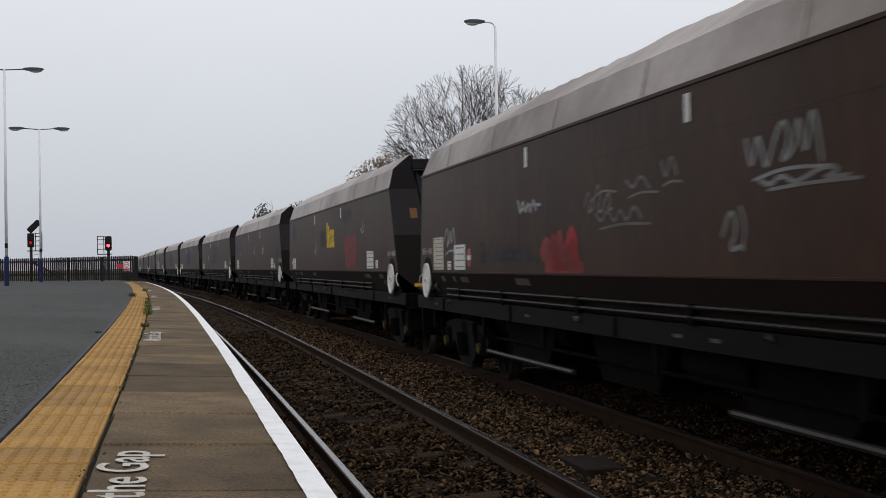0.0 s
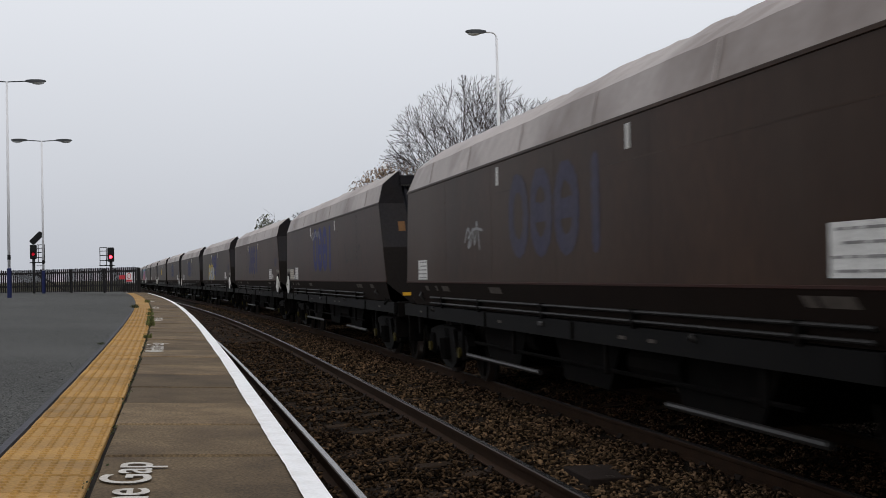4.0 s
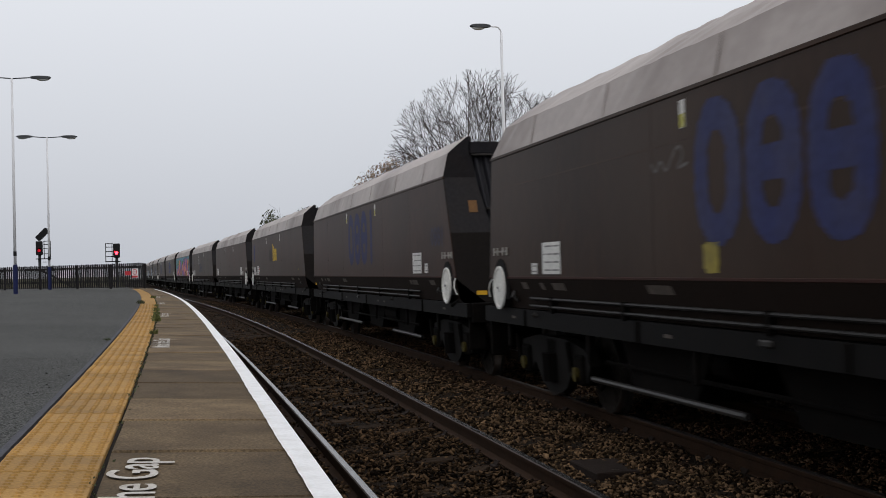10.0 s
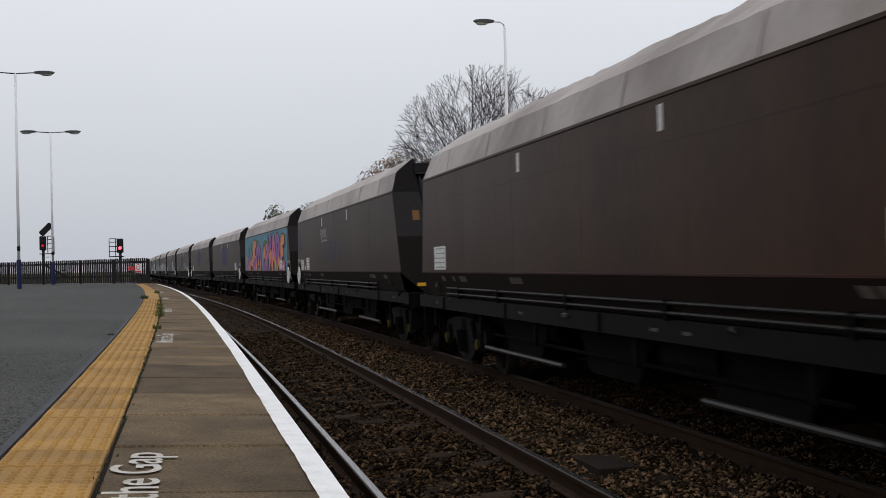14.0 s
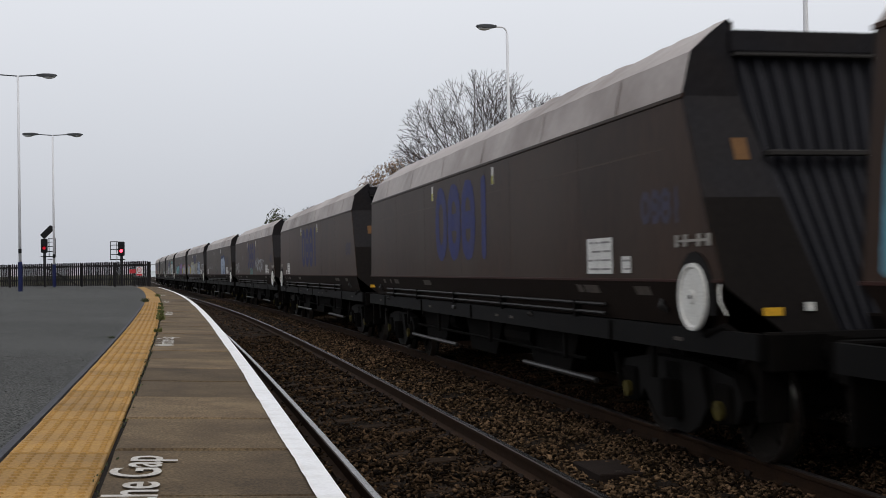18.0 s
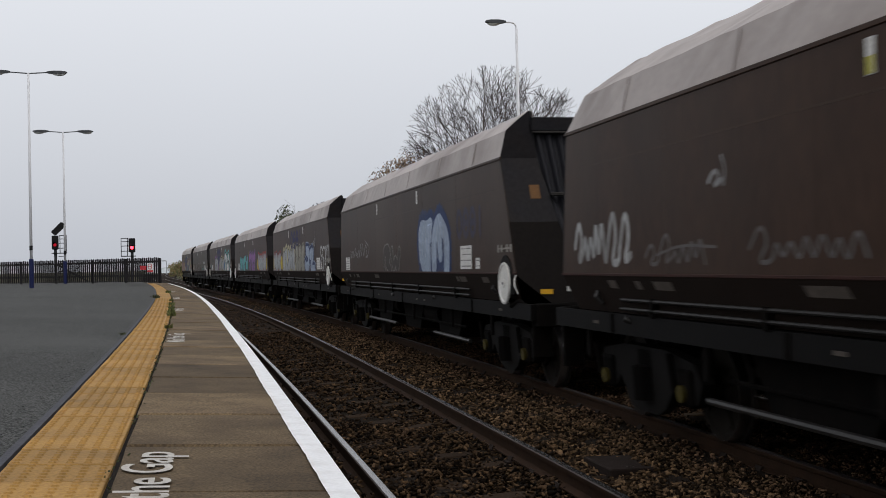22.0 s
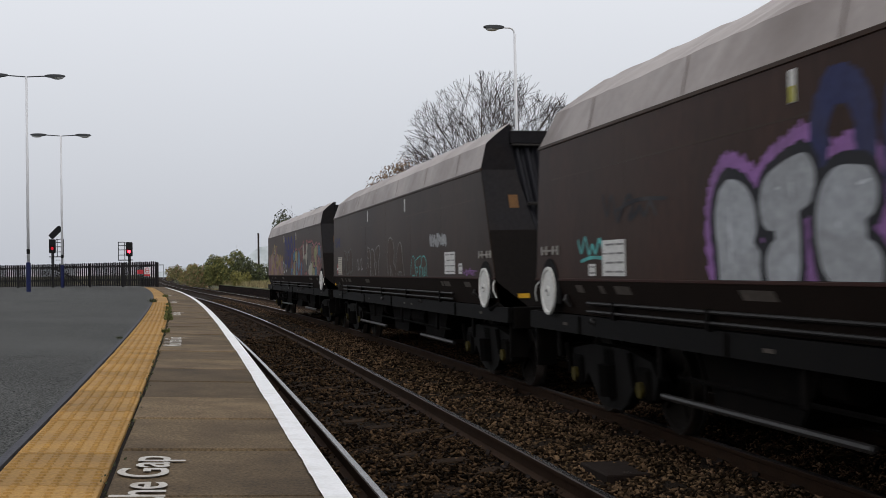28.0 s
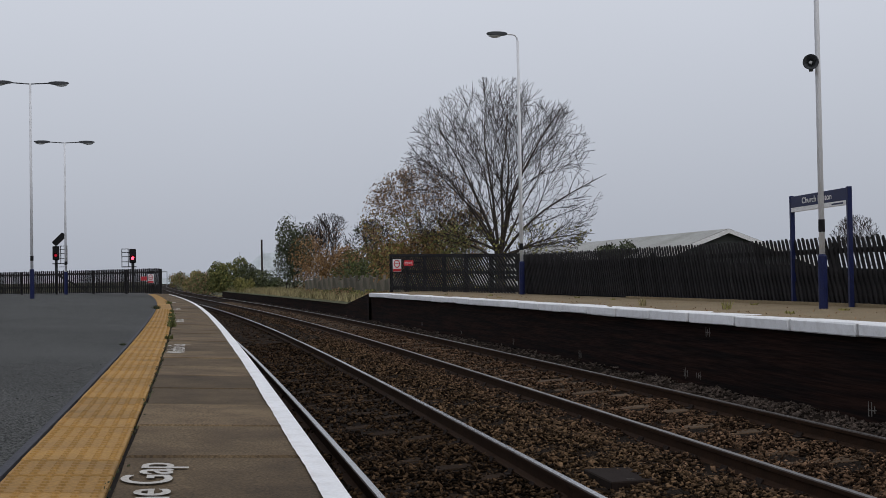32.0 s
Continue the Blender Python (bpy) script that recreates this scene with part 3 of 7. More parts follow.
M_SILL = mat("rusty_sill", (0.038, 0.013, 0.009), 0.7, alt=(0.022, 0.010, 0.0075), scale=3, bump=0.05)
M_FRAME = mat("underframe_black", (0.0032, 0.0028, 0.0026), 0.85, alt=(0.006, 0.005, 0.0042), scale=5, bump=0.15, dirt=(0.012, 0.009, 0.007), dirt_scale=3, dirt_amount=0.35, spec=0.04)
M_CHUTE = mat("dark_end_plate", (0.0088, 0.0070, 0.0062), 0.6, alt=(0.0060, 0.0050, 0.0046), scale=1.3, fine=20, bump=0.04, spec=0.04)
M_ENDSHEET = mat("corrugated_end_grey", (0.0155, 0.0155, 0.0195), 0.55, alt=(0.011, 0.0108, 0.013), scale=2, bump=0.03, spec=0.12)
M_BOGIE = mat("bogie_casting", (0.0075, 0.0065, 0.0058), 0.7, alt=(0.0045, 0.004, 0.0036), scale=5, bump=0.15, spec=0.1)
M_SOLE = mat("solebar_grey", (0.0042, 0.0039, 0.0038), 0.65, alt=(0.0068, 0.0058, 0.0052), scale=3, bump=0.1, spec=0.06)
M_COAL_SHADE = mat("coal_dust_and_arch_shade", (0.02, 0.019, 0.019), 0.95, scale=6, bump=0.5, spec=0.06)
M_DISC = mat("brake_wheel_white", (0.68, 0.67, 0.63), 0.55, alt=(0.5, 0.47, 0.42), scale=6, amount=0.4, bump=0.05)
M_LABEL = mat("white_data_panel", (0.66, 0.65, 0.62), 0.55, alt=(0.5, 0.48, 0.45), scale=6, bump=0.0)
M_CREAM = mat("cream_data_panel", (0.52, 0.48, 0.39), 0.6, alt=(0.40, 0.36, 0.29), scale=5, bump=0.0)
M_INK = mat("label_ink", (0.26, 0.25, 0.24), 0.7, bump=0.0)
M_ORANGE = mat("orange_plate", (0.13, 0.062, 0.02), 0.6, alt=(0.08, 0.042, 0.018), scale=8, bump=0.0)
M_YELLOW = mat("yellow_plate", (0.75, 0.42, 0.03), 0.5, alt=(0.6, 0.33, 0.04), scale=8, bump=0.0)
M_PIPE = mat("worn_pipe", (0.034, 0.031, 0.029), 0.45, 0.2, alt=(0.014, 0.013, 0.012), scale=3, bump=0.05)
M_SIDEPIPE = mat("grimy_air_pipe", (0.017, 0.0155, 0.0145), 0.5, alt=(0.006, 0.0055, 0.005), scale=3, bump=0.05, spec=0.1)
M_PLATE = mat("stencil_plate", (0.085, 0.070, 0.058), 0.6, alt=(0.025, 0.02, 0.016), scale=9, bump=0.0)
M_WHEEL = mat("wheel_steel", (0.026, 0.022, 0.019), 0.7, 0.3, scale=5, bump=0.1, spec=0.06)
M_FLANGE = mat("wheel_tread", (0.35, 0.34, 0.33), 0.3, 1.0, scale=5, bump=0.0)
M_AXLEBOX = mat("axlebox_yellow", (0.075, 0.058, 0.010), 0.8, alt=(0.012, 0.010, 0.007), scale=9, bump=0.1)

HALF = 1.45
YE, YL = {-1: -7.83, 1: 8.0}, {-1: -8.5, 1: 8.22}      # near and far end of the eaves and of the side sheets
Z_LOW, Z_EAVE, Z_KNEE, Z_RIM = 1.46, 2.93, 3.285, 3.55      # above the rails
PITCH = 18.60
INSET = {-1: (0.0, 0.0), 1: (0.44, 1.15)}      # how far knee and rim stand in from the eave at either end


def wagon_body(w):
    """The hopper of one coal wagon, its underframe, bogies and fittings; y along the train."""
    for sx in (-1, 1):
        x = sx * HALF
        part("side_sheet", slab_mesh([(x, YL[-1], Z_LOW), (x, YL[1], Z_LOW), (x, YE[1], Z_EAVE), (x, YE[-1], Z_EAVE)], 0.012 * -sx), M_SIDE, w)
        bm = bmesh.new()
        add_box(bm, x - 0.012, x + 0.012, YE[-1] - 0.02, YE[1] + 0.02, Z_EAVE - 0.018, Z_EAVE + 0.018, 0.004)
        part("eave_strip", bm, M_SIDE, w)
        bm = bmesh.new()
        add_box(bm, x - 0.01, x + 0.014, YL[-1], YL[1], Z_LOW - 0.014, Z_LOW + 0.012, 0.004)
        part("sill_strip", bm, M_SILL, w, "thin rust-red sill strip")
        for y in (-5.2, -2.6, 0.0, 2.6, 5.2):
            part("panel_seam", box(x - 0.0012, x + 0.0012, y - 0.008, y + 0.008, Z_LOW + 0.02, Z_EAVE - 0.02), M_SIDE, w)
        part("panel_seam", box(x - 0.0012, x + 0.0012, -7.5, 7.5, 2.538, 2.553), M_SIDE, w)
        # shoulder in two facets, paled for light from above, dented and creased, drawn in at the far end
        bm = bmesh.new()
        ny = 64
        rnd = random.Random(7 + sx)
        rows = []
        sag = 0.0
        for i in range(ny + 1):
            u = i / ny
            y = YE[-1] + (YE[1] - YE[-1]) * u
            yk = YE[-1] + (YE[1] - INSET[1][0] - YE[-1]) * u
            yr = YE[-1] + (YE[1] - INSET[1][1] - YE[-1]) * u
            inner = 0 < i < ny
            sag = 0.55 * sag + (rnd.uniform(-0.012, 0.010) if inner else 0.0)
            crease = (-0.022 if i in (9, 22, 23, 37, 50) else 0.0)
            dent = [rnd.uniform(-0.006, 0.006) if inner else 0 for _ in range(3)]
            mx, mz = 1.21, (Z_KNEE + Z_RIM) / 2 + 0.012
            rows.append([bm.verts.new(q) for q in ((x, y, Z_EAVE + 0.01), (sx * (1.37 + dent[0]), yk, Z_KNEE + dent[1]),
                                                   (sx * (mx + dent[2]), (yk + yr) / 2, mz + sag * 0.5 + crease * 0.7),
                                                   (sx * (1.05 + dent[2]), yr, Z_RIM + (sag + crease if inner else 0.0)), (sx * 1.0, yr, Z_RIM - 0.03),
                                                   (sx * 1.0, yr, Z_RIM - 0.12))])
        for r0, r1 in zip(rows, rows[1:]):
            for j in range(5):
                bm.faces.new((r0[j], r1[j], r1[j + 1], r0[j + 1]) if sx > 0 else (r0[j + 1], r1[j + 1], r1[j], r0[j]))
        part("shoulder", bm, M_SHOULDER, w, "upper side plate painted pale for light from above")
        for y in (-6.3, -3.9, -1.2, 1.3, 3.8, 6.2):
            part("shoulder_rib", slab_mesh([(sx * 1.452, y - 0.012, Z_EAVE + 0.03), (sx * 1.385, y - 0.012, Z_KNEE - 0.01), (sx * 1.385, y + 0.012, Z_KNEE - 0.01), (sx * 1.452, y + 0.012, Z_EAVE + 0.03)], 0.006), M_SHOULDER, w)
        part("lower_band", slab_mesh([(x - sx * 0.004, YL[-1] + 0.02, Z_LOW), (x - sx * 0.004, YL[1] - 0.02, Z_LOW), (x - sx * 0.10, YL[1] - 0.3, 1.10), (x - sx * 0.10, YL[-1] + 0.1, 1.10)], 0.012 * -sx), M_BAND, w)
        # solebar with web plates
        bm = bmesh.new()
        add_prism(bm, [(sx * 1.42, 0.90), (sx * 1.42, 1.09), (sx * 1.36, 1.09), (sx * 1.36, 0.93), (sx * 1.30, 0.93), (sx * 1.30, 0.90)][::sx], "y", -9.0, 8.6)
        part("solebar", bm, M_SOLE, w)
        for i in range(12):
            y = -6.6 + 1.2 * i
            part("bracket", box(sx * 1.29 - 0.03, sx * 1.29 + 0.03, y - 0.03, y + 0.03, 1.08, 1.32), M_FRAME, w)
        for z, xx in ((1.143, 1.43), (1.226, 1.43)):
            part("side_pipe", tube([(sx * xx, -5.9, z), (sx * xx, 6.4, z)], 0.017, 8), M_SIDEPIPE, w, "long worn air pipe")
        for y in (-5.0, -2.1, 0.6, 3.4, 5.6):
            part("pipe_clip", box(sx * 1.42 - 0.03, sx * 1.42 + 0.03, y - 0.03, y + 0.03, 1.08, 1.25), M_FRAME, w)
        # fittings on the lower band: small plates
        for y, wd in ((6.6, 0.22), (5.9, 0.14), (5.3, 0.42), (2.5, 0.55), (-5.2, 0.16), (-5.55, 0.42), (-6.9, 0.36)):
            part("small_plate", slab_mesh([(sx * 1.445, y - wd / 2 + 0.05, 1.405), (sx * 1.445, y + wd / 2 + 0.05, 1.405), (sx * 1.424, y + wd / 2, 1.33), (sx * 1.424, y - wd / 2, 1.33)], 0.006 * sx), M_PLATE, w, "worn small stencil plate")
        for y in (-7.6, -2.5, -1.8, 2.4, 7.2):
            part("solebar_label", box(sx * 1.422 - 0.003, sx * 1.422 + 0.003, y - 0.08, y + 0.08, 0.975, 1.005), M_PLATE, w)
        part("release_lever", box(sx * 1.43 - 0.02, sx * 1.43 + 0.02, 0.55, 0.72, 1.0, 1.05, 0.01), M_PIPE, w, "grey brake release lever")
        # cocks, hoses and hangers that clutter the underframe
        for y, z, h in ((-7.35, 1.20, 0.10), (7.05, 1.18, 0.12), (6.2, 1.02, 0.05), (-3.4, 1.03, 0.05)):
            part("cock_handle", tube([(sx * 1.40, y, z), (sx * 1.45, y + 0.03, z + h * 0.5), (sx * 1.43, y + 0.05, z + h)], [0.02, 0.028, 0.016], 8), M_PIPE, w, "pale worn valve handle")
        for y in (-6.9, -4.4, -1.2, 2.0, 4.6, 7.6):
            part("hanger", box(sx * 1.36 - 0.02, sx * 1.36 + 0.02, y - 0.045, y + 0.045, 0.62, 0.92, 0.008), M_FRAME, w)
        for y in (-6.0, -0.4, 3.1, 6.7):
            part("solebar_rib", box(sx * 1.425 - 0.012, sx * 1.425 + 0.012, y - 0.03, y + 0.03, 0.905, 1.085, 0.004), M_FRAME, w)
        part("end_hose", tube([(sx * 1.35, -7.9, 1.15), (sx * 1.42, -8.15, 1.05), (sx * 1.40, -8.45, 1.12), (sx * 1.30, -8.7, 0.98)], 0.03, 8), M_FRAME, w)
        part("brake_rod", tube([(sx * 1.18, -4.6, 0.62), (sx * 1.18, 4.6, 0.62)], 0.022, 6), M_FRAME, w)
        # long bright pipe low down between the bogies
        part("underframe_pipe", tube([(sx * 1.22, -5.0, 0.43), (sx * 1.22, -2.35, 0.435)], 0.032, 8), M_PIPE, w, "pale door operating pipe")
        part("underframe_pipe", tube([(sx * 1.22, 1.4, 0.435), (sx * 1.22, 4.9, 0.43)], 0.032, 8), M_PIPE, w, "pale door operating pipe")
    for sy in (-1, 1):
        hs = {-1: -9.0, 1: 8.62}[sy]

        def at_end(z):
            if z > Z_EAVE:
                return YE[sy] - sy * float(np.interp(z, (Z_EAVE, Z_KNEE, Z_RIM), (0.0, *INSET[sy])))
            return YE[sy] + (YL[sy] - YE[sy]) * (Z_EAVE - z) / (Z_EAVE - Z_LOW)
        # recessed corrugated end sheet
        bm = bmesh.new()
        n = 14
        zs = (Z_RIM - 0.2, 2.44, 0.98)
        cols = []
        for i in range(n * 4 + 1):
            u = i / (n * 4)
            deep = (0.055, 0.055, 0.0, 0.0)[i % 4]
            cols.append([bm.verts.new(((2 * u - 1) * half, at_end(z) - sy * (0.05 + deep), z)) for z, half in zip(zs, (1.04, 0.90, 0.62))])
        for c0, c1 in zip(cols, cols[1:]):
            for j in range(2):
                bm.faces.new((c0[j], c1[j], c1[j + 1], c0[j + 1]))
        bmesh.ops.recalc_face_normals(bm, faces=bm.faces)
        part("end_sheet", bm, M_ENDSHEET, w, "corrugated dark grey end sheet")
        for sx in (-1, 1):
            def plates(*rings):
                bm = bmesh.new()
                for ring in rings:
                    nr = len(ring)
                    lo = [bm.verts.new((u, at_end(z), z)) for u, z in ring]
                    hi = [bm.verts.new((u, at_end(z) - sy * 0.03, z)) for u, z in ring]
                    fs = [bm.faces.new(lo), bm.faces.new(hi[::-1])] + [bm.faces.new((lo[i], hi[i], hi[(i + 1) % nr], lo[(i + 1) % nr])) for i in range(nr)]
                    bmesh.ops.recalc_face_normals(bm, faces=fs)
                return bm
            part("end_wing", plates([(sx * HALF, Z_EAVE), (sx * 1.37, Z_KNEE), (sx * 1.05, Z_RIM), (sx * 1.02, Z_RIM - 0.12), (sx * 0.96, Z_EAVE)],
                                    [(sx * HALF, Z_EAVE), (sx * 0.96, Z_EAVE), (sx * 0.80, 2.1), (sx * HALF, 2.1)]), M_WING, w, "dark blue-grey end plate")
            part("end_chute", plates([(sx * HALF, 2.1), (sx * 0.80, 2.1), (sx * 0.58, 1.0), (sx * 0.95, 1.0), (sx * 1.41, 1.40), (sx * HALF, Z_LOW)]), M_CHUTE, w, "darker brown lower end plate")
            part("reflector", slab_mesh([(sx * 1.12, at_end(2.58) + sy * 0.006, 2.58), (sx * 0.99, at_end(2.58) + sy * 0.006, 2.58), (sx * 0.99, at_end(2.40) + sy * 0.006, 2.40), (sx * 1.12, at_end(2.40) + sy * 0.006, 2.40)], 0.005), M_ORANGE, w, "faded orange end plate")
            part("step_plate", box(sx * 1.10 - 0.075, sx * 1.10 + 0.075, at_end(1.23) + sy * 0.015 - 0.01, at_end(1.23) + sy * 0.015 + 0.01, 1.20, 1.26), M_YELLOW, w, "yellow warning plate")
            # buffer
            bm = bmesh.new()
            add_tube(bm, [(sx * 0.87, hs, 0.95), (sx * 0.87, hs + sy * 0.38, 0.95)], 0.10, 12)
            part("buffer_shank", bm, M_FRAME, w)
            part("buffer_head", box(sx * 0.87 - 0.24, sx * 0.87 + 0.24, hs + sy * 0.42 - 0.03, hs + sy * 0.42 + 0.03, 0.78, 1.12, 0.03), M_FRAME, w)
            part("end_step", box(sx * 1.25 - 0.12, sx * 1.25 + 0.12, hs - sy * 0.1 - 0.03, hs - sy * 0.1 + 0.03, 0.45, 1.0, 0.01), M_FRAME, w)
        part("lamp_bracket", box(-0.835, -0.765, at_end(1.26) + sy * 0.02 - 0.012, at_end(1.26) + sy * 0.02 + 0.012, 1.23, 1.295), M_DISC, w, "small white end plate")
        part("top_beam", box(-1.04, 1.04, at_end(Z_RIM) - 0.04, at_end(Z_RIM) + 0.05, Z_RIM - 0.27, Z_RIM - 0.09, 0.012), M_WING, w)
        part("end_flange", box(-1.02, 1.02, at_end(Z_RIM) - 0.06, at_end(Z_RIM) + 0.09 if sy > 0 else at_end(Z_RIM) + 0.02, Z_RIM - 0.30, Z_RIM - 0.272, 0.006), M_PIPE, w)
        part("mid_rail", box(-0.86, 0.86, at_end(2.44) - 0.07, at_end(2.44) + 0.03, 2.43, 2.475, 0.008), M_PIPE, w)
        part("headstock", box(-1.35, 1.35, hs - 0.08, hs + 0.08, 0.82, 1.10, 0.015), M_FRAME, w)
        bm = bmesh.new()
        add_box(bm, -0.12, 0.12, hs + sy * 0.4 - 0.3, hs + sy * 0.4 + 0.3, 0.72, 0.94, 0.03)
        part("coupler", bm, M_FRAME, w)
        part("end_hose", tube([(0.5, hs, 0.9), (0.52, hs + sy * 0.2, 0.75), (0.5, hs + sy * 0.4, 0.62)], 0.03, 6), M_FRAME, w)
    # inside
    part("coal_floor", box(-1.0, 1.0, YE[-1] + 0.1, YE[1] - 0.1, 2.3, 2.4), M_COAL_SHADE, w, "dusty dark wagon interior")
    # hopper bottoms and underframe
    part("centre_sill", box(-0.3, 0.3, -8.9, 8.5, 0.72, 1.2, 0.02), M_FRAME, w)
    for y in (-3.2, 0.0, 3.2):
        bm = bmesh.new()
        add_prism(bm, [(y - 1.5, 1.45), (y + 1.5, 1.45), (y + 0.7, 0.42), (y - 0.7, 0.42)], "x", -1.15, 1.15)
        part("discharge_hopper", bm, M_FRAME, w)
    part("hopper_floor", box(-1.3, 1.3, YL[-1] + 0.3, YL[1] - 0.3, 1.32, 1.42), M_FRAME, w)
    part("brake_reservoir", tube([(-1.05, -2.6, 0.75), (-1.05, -1.4, 0.75)], 0.18, 12), M_FRAME, w)
    part("door_cylinder", tube([(-1.0, 1.9, 0.78), (-1.0, 2.6, 0.78)], 0.14, 12), M_FRAME, w)


def bogie(w, y0):
    b = new("bogie")
    b.parent = w
    b.matrix_basis = pose(0, y0, 0.033, 0, -3.15, 0)
    b["label"] = "two-axle bogie with cast side frames"
    for sx in (-1, 1):
        x = sx * 1.04
        ring = [(-1.35, 0.55), (-1.2, 0.72), (-0.55, 0.80), (0.55, 0.80), (1.2, 0.72), (1.35, 0.55), (1.22, 0.36), (0.86, 0.36), (0.72, 0.48), (0.48, 0.26), (0.25, 0.17), (-0.25, 0.17), (-0.48, 0.26), (-0.72, 0.48), (-0.86, 0.36), (-1.22, 0.36)]
        part("side_frame", prism(ring, "x", x - 0.06, x + 0.06), M_BOGIE, b)
        part("spring_nest", tube([(x + sx * 0.03, 0, 0.3), (x + sx * 0.03, 0, 0.62)], 0.16, 10), M_FRAME, b)
        for dy in (-1.02, 1.02):
            bm = bmesh.new()
            add_box(bm, x - 0.1, x + 0.1, dy - 0.16, dy + 0.16, 0.33, 0.66, 0.03)
            part("axlebox", bm, M_FRAME, b)
            part("axle_cap", tube([(x + sx * 0.09, dy, 0.45), (x + sx * 0.14, dy, 0.45)], 0.078, 12), M_AXLEBOX, b, "grimy yellow axle end cap")
            part("damper", tube([(x + sx * 0.1, dy + 0.2, 0.45), (x + sx * 0.1, dy + 0.28, 0.78)], 0.03, 6), M_FRAME, b)
    part("bolster", box(-1.1, 1.1, -0.2, 0.2, 0.55, 0.80, 0.03), M_FRAME, b)
    for dy in (-1.02, 1.02):
        bm = bmesh.new()
        add_tube(bm, [(-1.15, 0, 0), (1.15, 0, 0)], 0.075, 10)
        for sx in (-1, 1):
            prof = [(0.66, 0.44), (0.68, 0.48), (0.70, 0.48), (0.715, 0.455), (0.815, 0.448), (0.815, 0.40), (0.78, 0.38), (0.76, 0.16), (0.80, 0.12)]
            n = 24
            rings = [[bm.verts.new((sx * px, r * math.cos(2 * math.pi * k / n), r * math.sin(2 * math.pi * k / n))) for k in range(n)] for px, r in prof]
            for i, (r0, r1) in enumerate(zip(rings, rings[1:])):
                for k in range(n):
                    fc = bm.faces.new((r0[k], r0[(k + 1) % n], r1[(k + 1) % n], r1[k]))
                    fc.material_index = 1 if i == 3 else 0
            bm.faces.new(rings[0])
            for k in range(4):
                add_box(bm, sx * 0.79 - 0.02, sx * 0.79 + 0.02, 0.14, 0.36, -0.03, 0.03, m=Matrix.Rotation(k * math.pi / 2, 4, "X"))
        bmesh.ops.recalc_face_normals(bm, faces=bm.faces)
        part("wheelset", bm, [M_WHEEL, M_FLANGE], b, "steel wheelset", m=pose(0, dy, 0.45))
    return b


def brake_wheel(w, y):
    x = -HALF - 0.026
    bm = bmesh.new()
    n = 28
    prof = [(0.0, 0.02), (0.05, 0.02), (0.06, 0.008), (0.22, 0.002), (0.235, 0.018), (0.262, 0.016), (0.265, -0.008), (0.2, -0.006), (0.0, -0.006)]
    rings = [[bm.verts.new((x - d, y + r * math.cos(2 * math.pi * k / n), 1.335 + r * math.sin(2 * math.pi * k / n))) for k in range(n)] for r, d in prof[1:-1]]
    for r0, r1 in zip(rings, rings[1:]):
        for k in range(n):
            bm.faces.new((r0[k], r0[(k + 1) % n], r1[(k + 1) % n], r1[k]))
    bm.faces.new(rings[0])
    bm.faces.new(rings[-1][::-1])
    bmesh.ops.recalc_face_normals(bm, faces=bm.faces)
    d = part("brake_wheel", bm, M_DISC, w, "white solid parking brake wheel")
    part("hub", tube([(x - 0.015, y, 1.335), (x - 0.03, y, 1.335)], 0.016, 10), M_FRAME, d)
    side = -1 if y < 0 else 1
    part("step_handle", tube([(x + 0.03, y + side * 0.44, 1.44), (x - 0.0, y + side * 0.48, 1.39), (x - 0.01, y + side * 0.51, 1.31), (x + 0.02, y + side * 0.56, 1.21)], 0.008, 6), M_DISC, w, "white bent shunter's handle")
    # dark arched plate behind it, its colour standing in for the shade of a cut-out
    bm = bmesh.new()
    ring = [(y - 0.33, 1.2)] + [(y - 0.33 * math.cos(a * math.pi / 10), 1.36 + 0.33 * math.sin(a * math.pi / 10)) for a in range(11)] + [(y + 0.33, 1.2)]
    add_prism(bm, ring, "x", -HALF - 0.012, -HALF + 0.02)
    part("wheel_arch", bm, M_COAL_SHADE, w, "dark arched plate standing in for a recess's shade")


def data_panel(w, y0, y1, z0, z1, lines=4, material=None):
    """A white panel of unreadable small print on the side towards the near platform."""
    x = -HALF - 0.004
    p = part("data_panel", box(x - 0.004, x + 0.002, min(y0, y1), max(y0, y1), z0, z1), material or M_LABEL, w, "white data panel with small print")
    wd = abs(y1 - y0)
    bm = bmesh.new()
    rnd = random.Random(int(y0 * 100) + lines)
    for i in range(lines):
        zc = z0 + (i + 0.5) * (z1 - z0) / lines
        yy = min(y0, y1) + 0.06 * wd
        while yy < max(y0, y1) - 0.2 * wd:
            ln = wd * rnd.uniform(0.12, 0.4)
            e = min(yy + ln, max(y0, y1) - 0.05 * wd)
            add_box(bm, x - 0.0065, x - 0.003, yy, e, zc - 0.009, zc + 0.009)
            yy = e + wd * 0.08
    part("print", bm, M_INK, p)
    return p


# paint on the wagon sides: flat shapes a few millimetres proud of the sheet
_paints = {}


def paint(colour, wear=0.35):
    key = (colour, wear)
    if key not in _paints:
        _paints[key] = mat("side_paint", colour, 0.6, alt=tuple(c * (1 - wear) + 0.07 * wear for c in colour), scale=1.6, fine=14, amount=0.7, bump=0.04,
                           dirt=(0.09, 0.07, 0.06), dirt_scale=2.2, dirt_amount=wear)
    return _paints[key]


def smooth_line(pts, rounds=2):
    for _ in range(rounds):
        out = [pts[0]]
        for a, b in zip(pts, pts[1:]):
            out += [(0.75 * a[0] + 0.25 * b[0], 0.75 * a[1] + 0.25 * b[1]), (0.25 * a[0] + 0.75 * b[0], 0.25 * a[1] + 0.75 * b[1])]
        pts = out + [pts[-1]]
    return pts


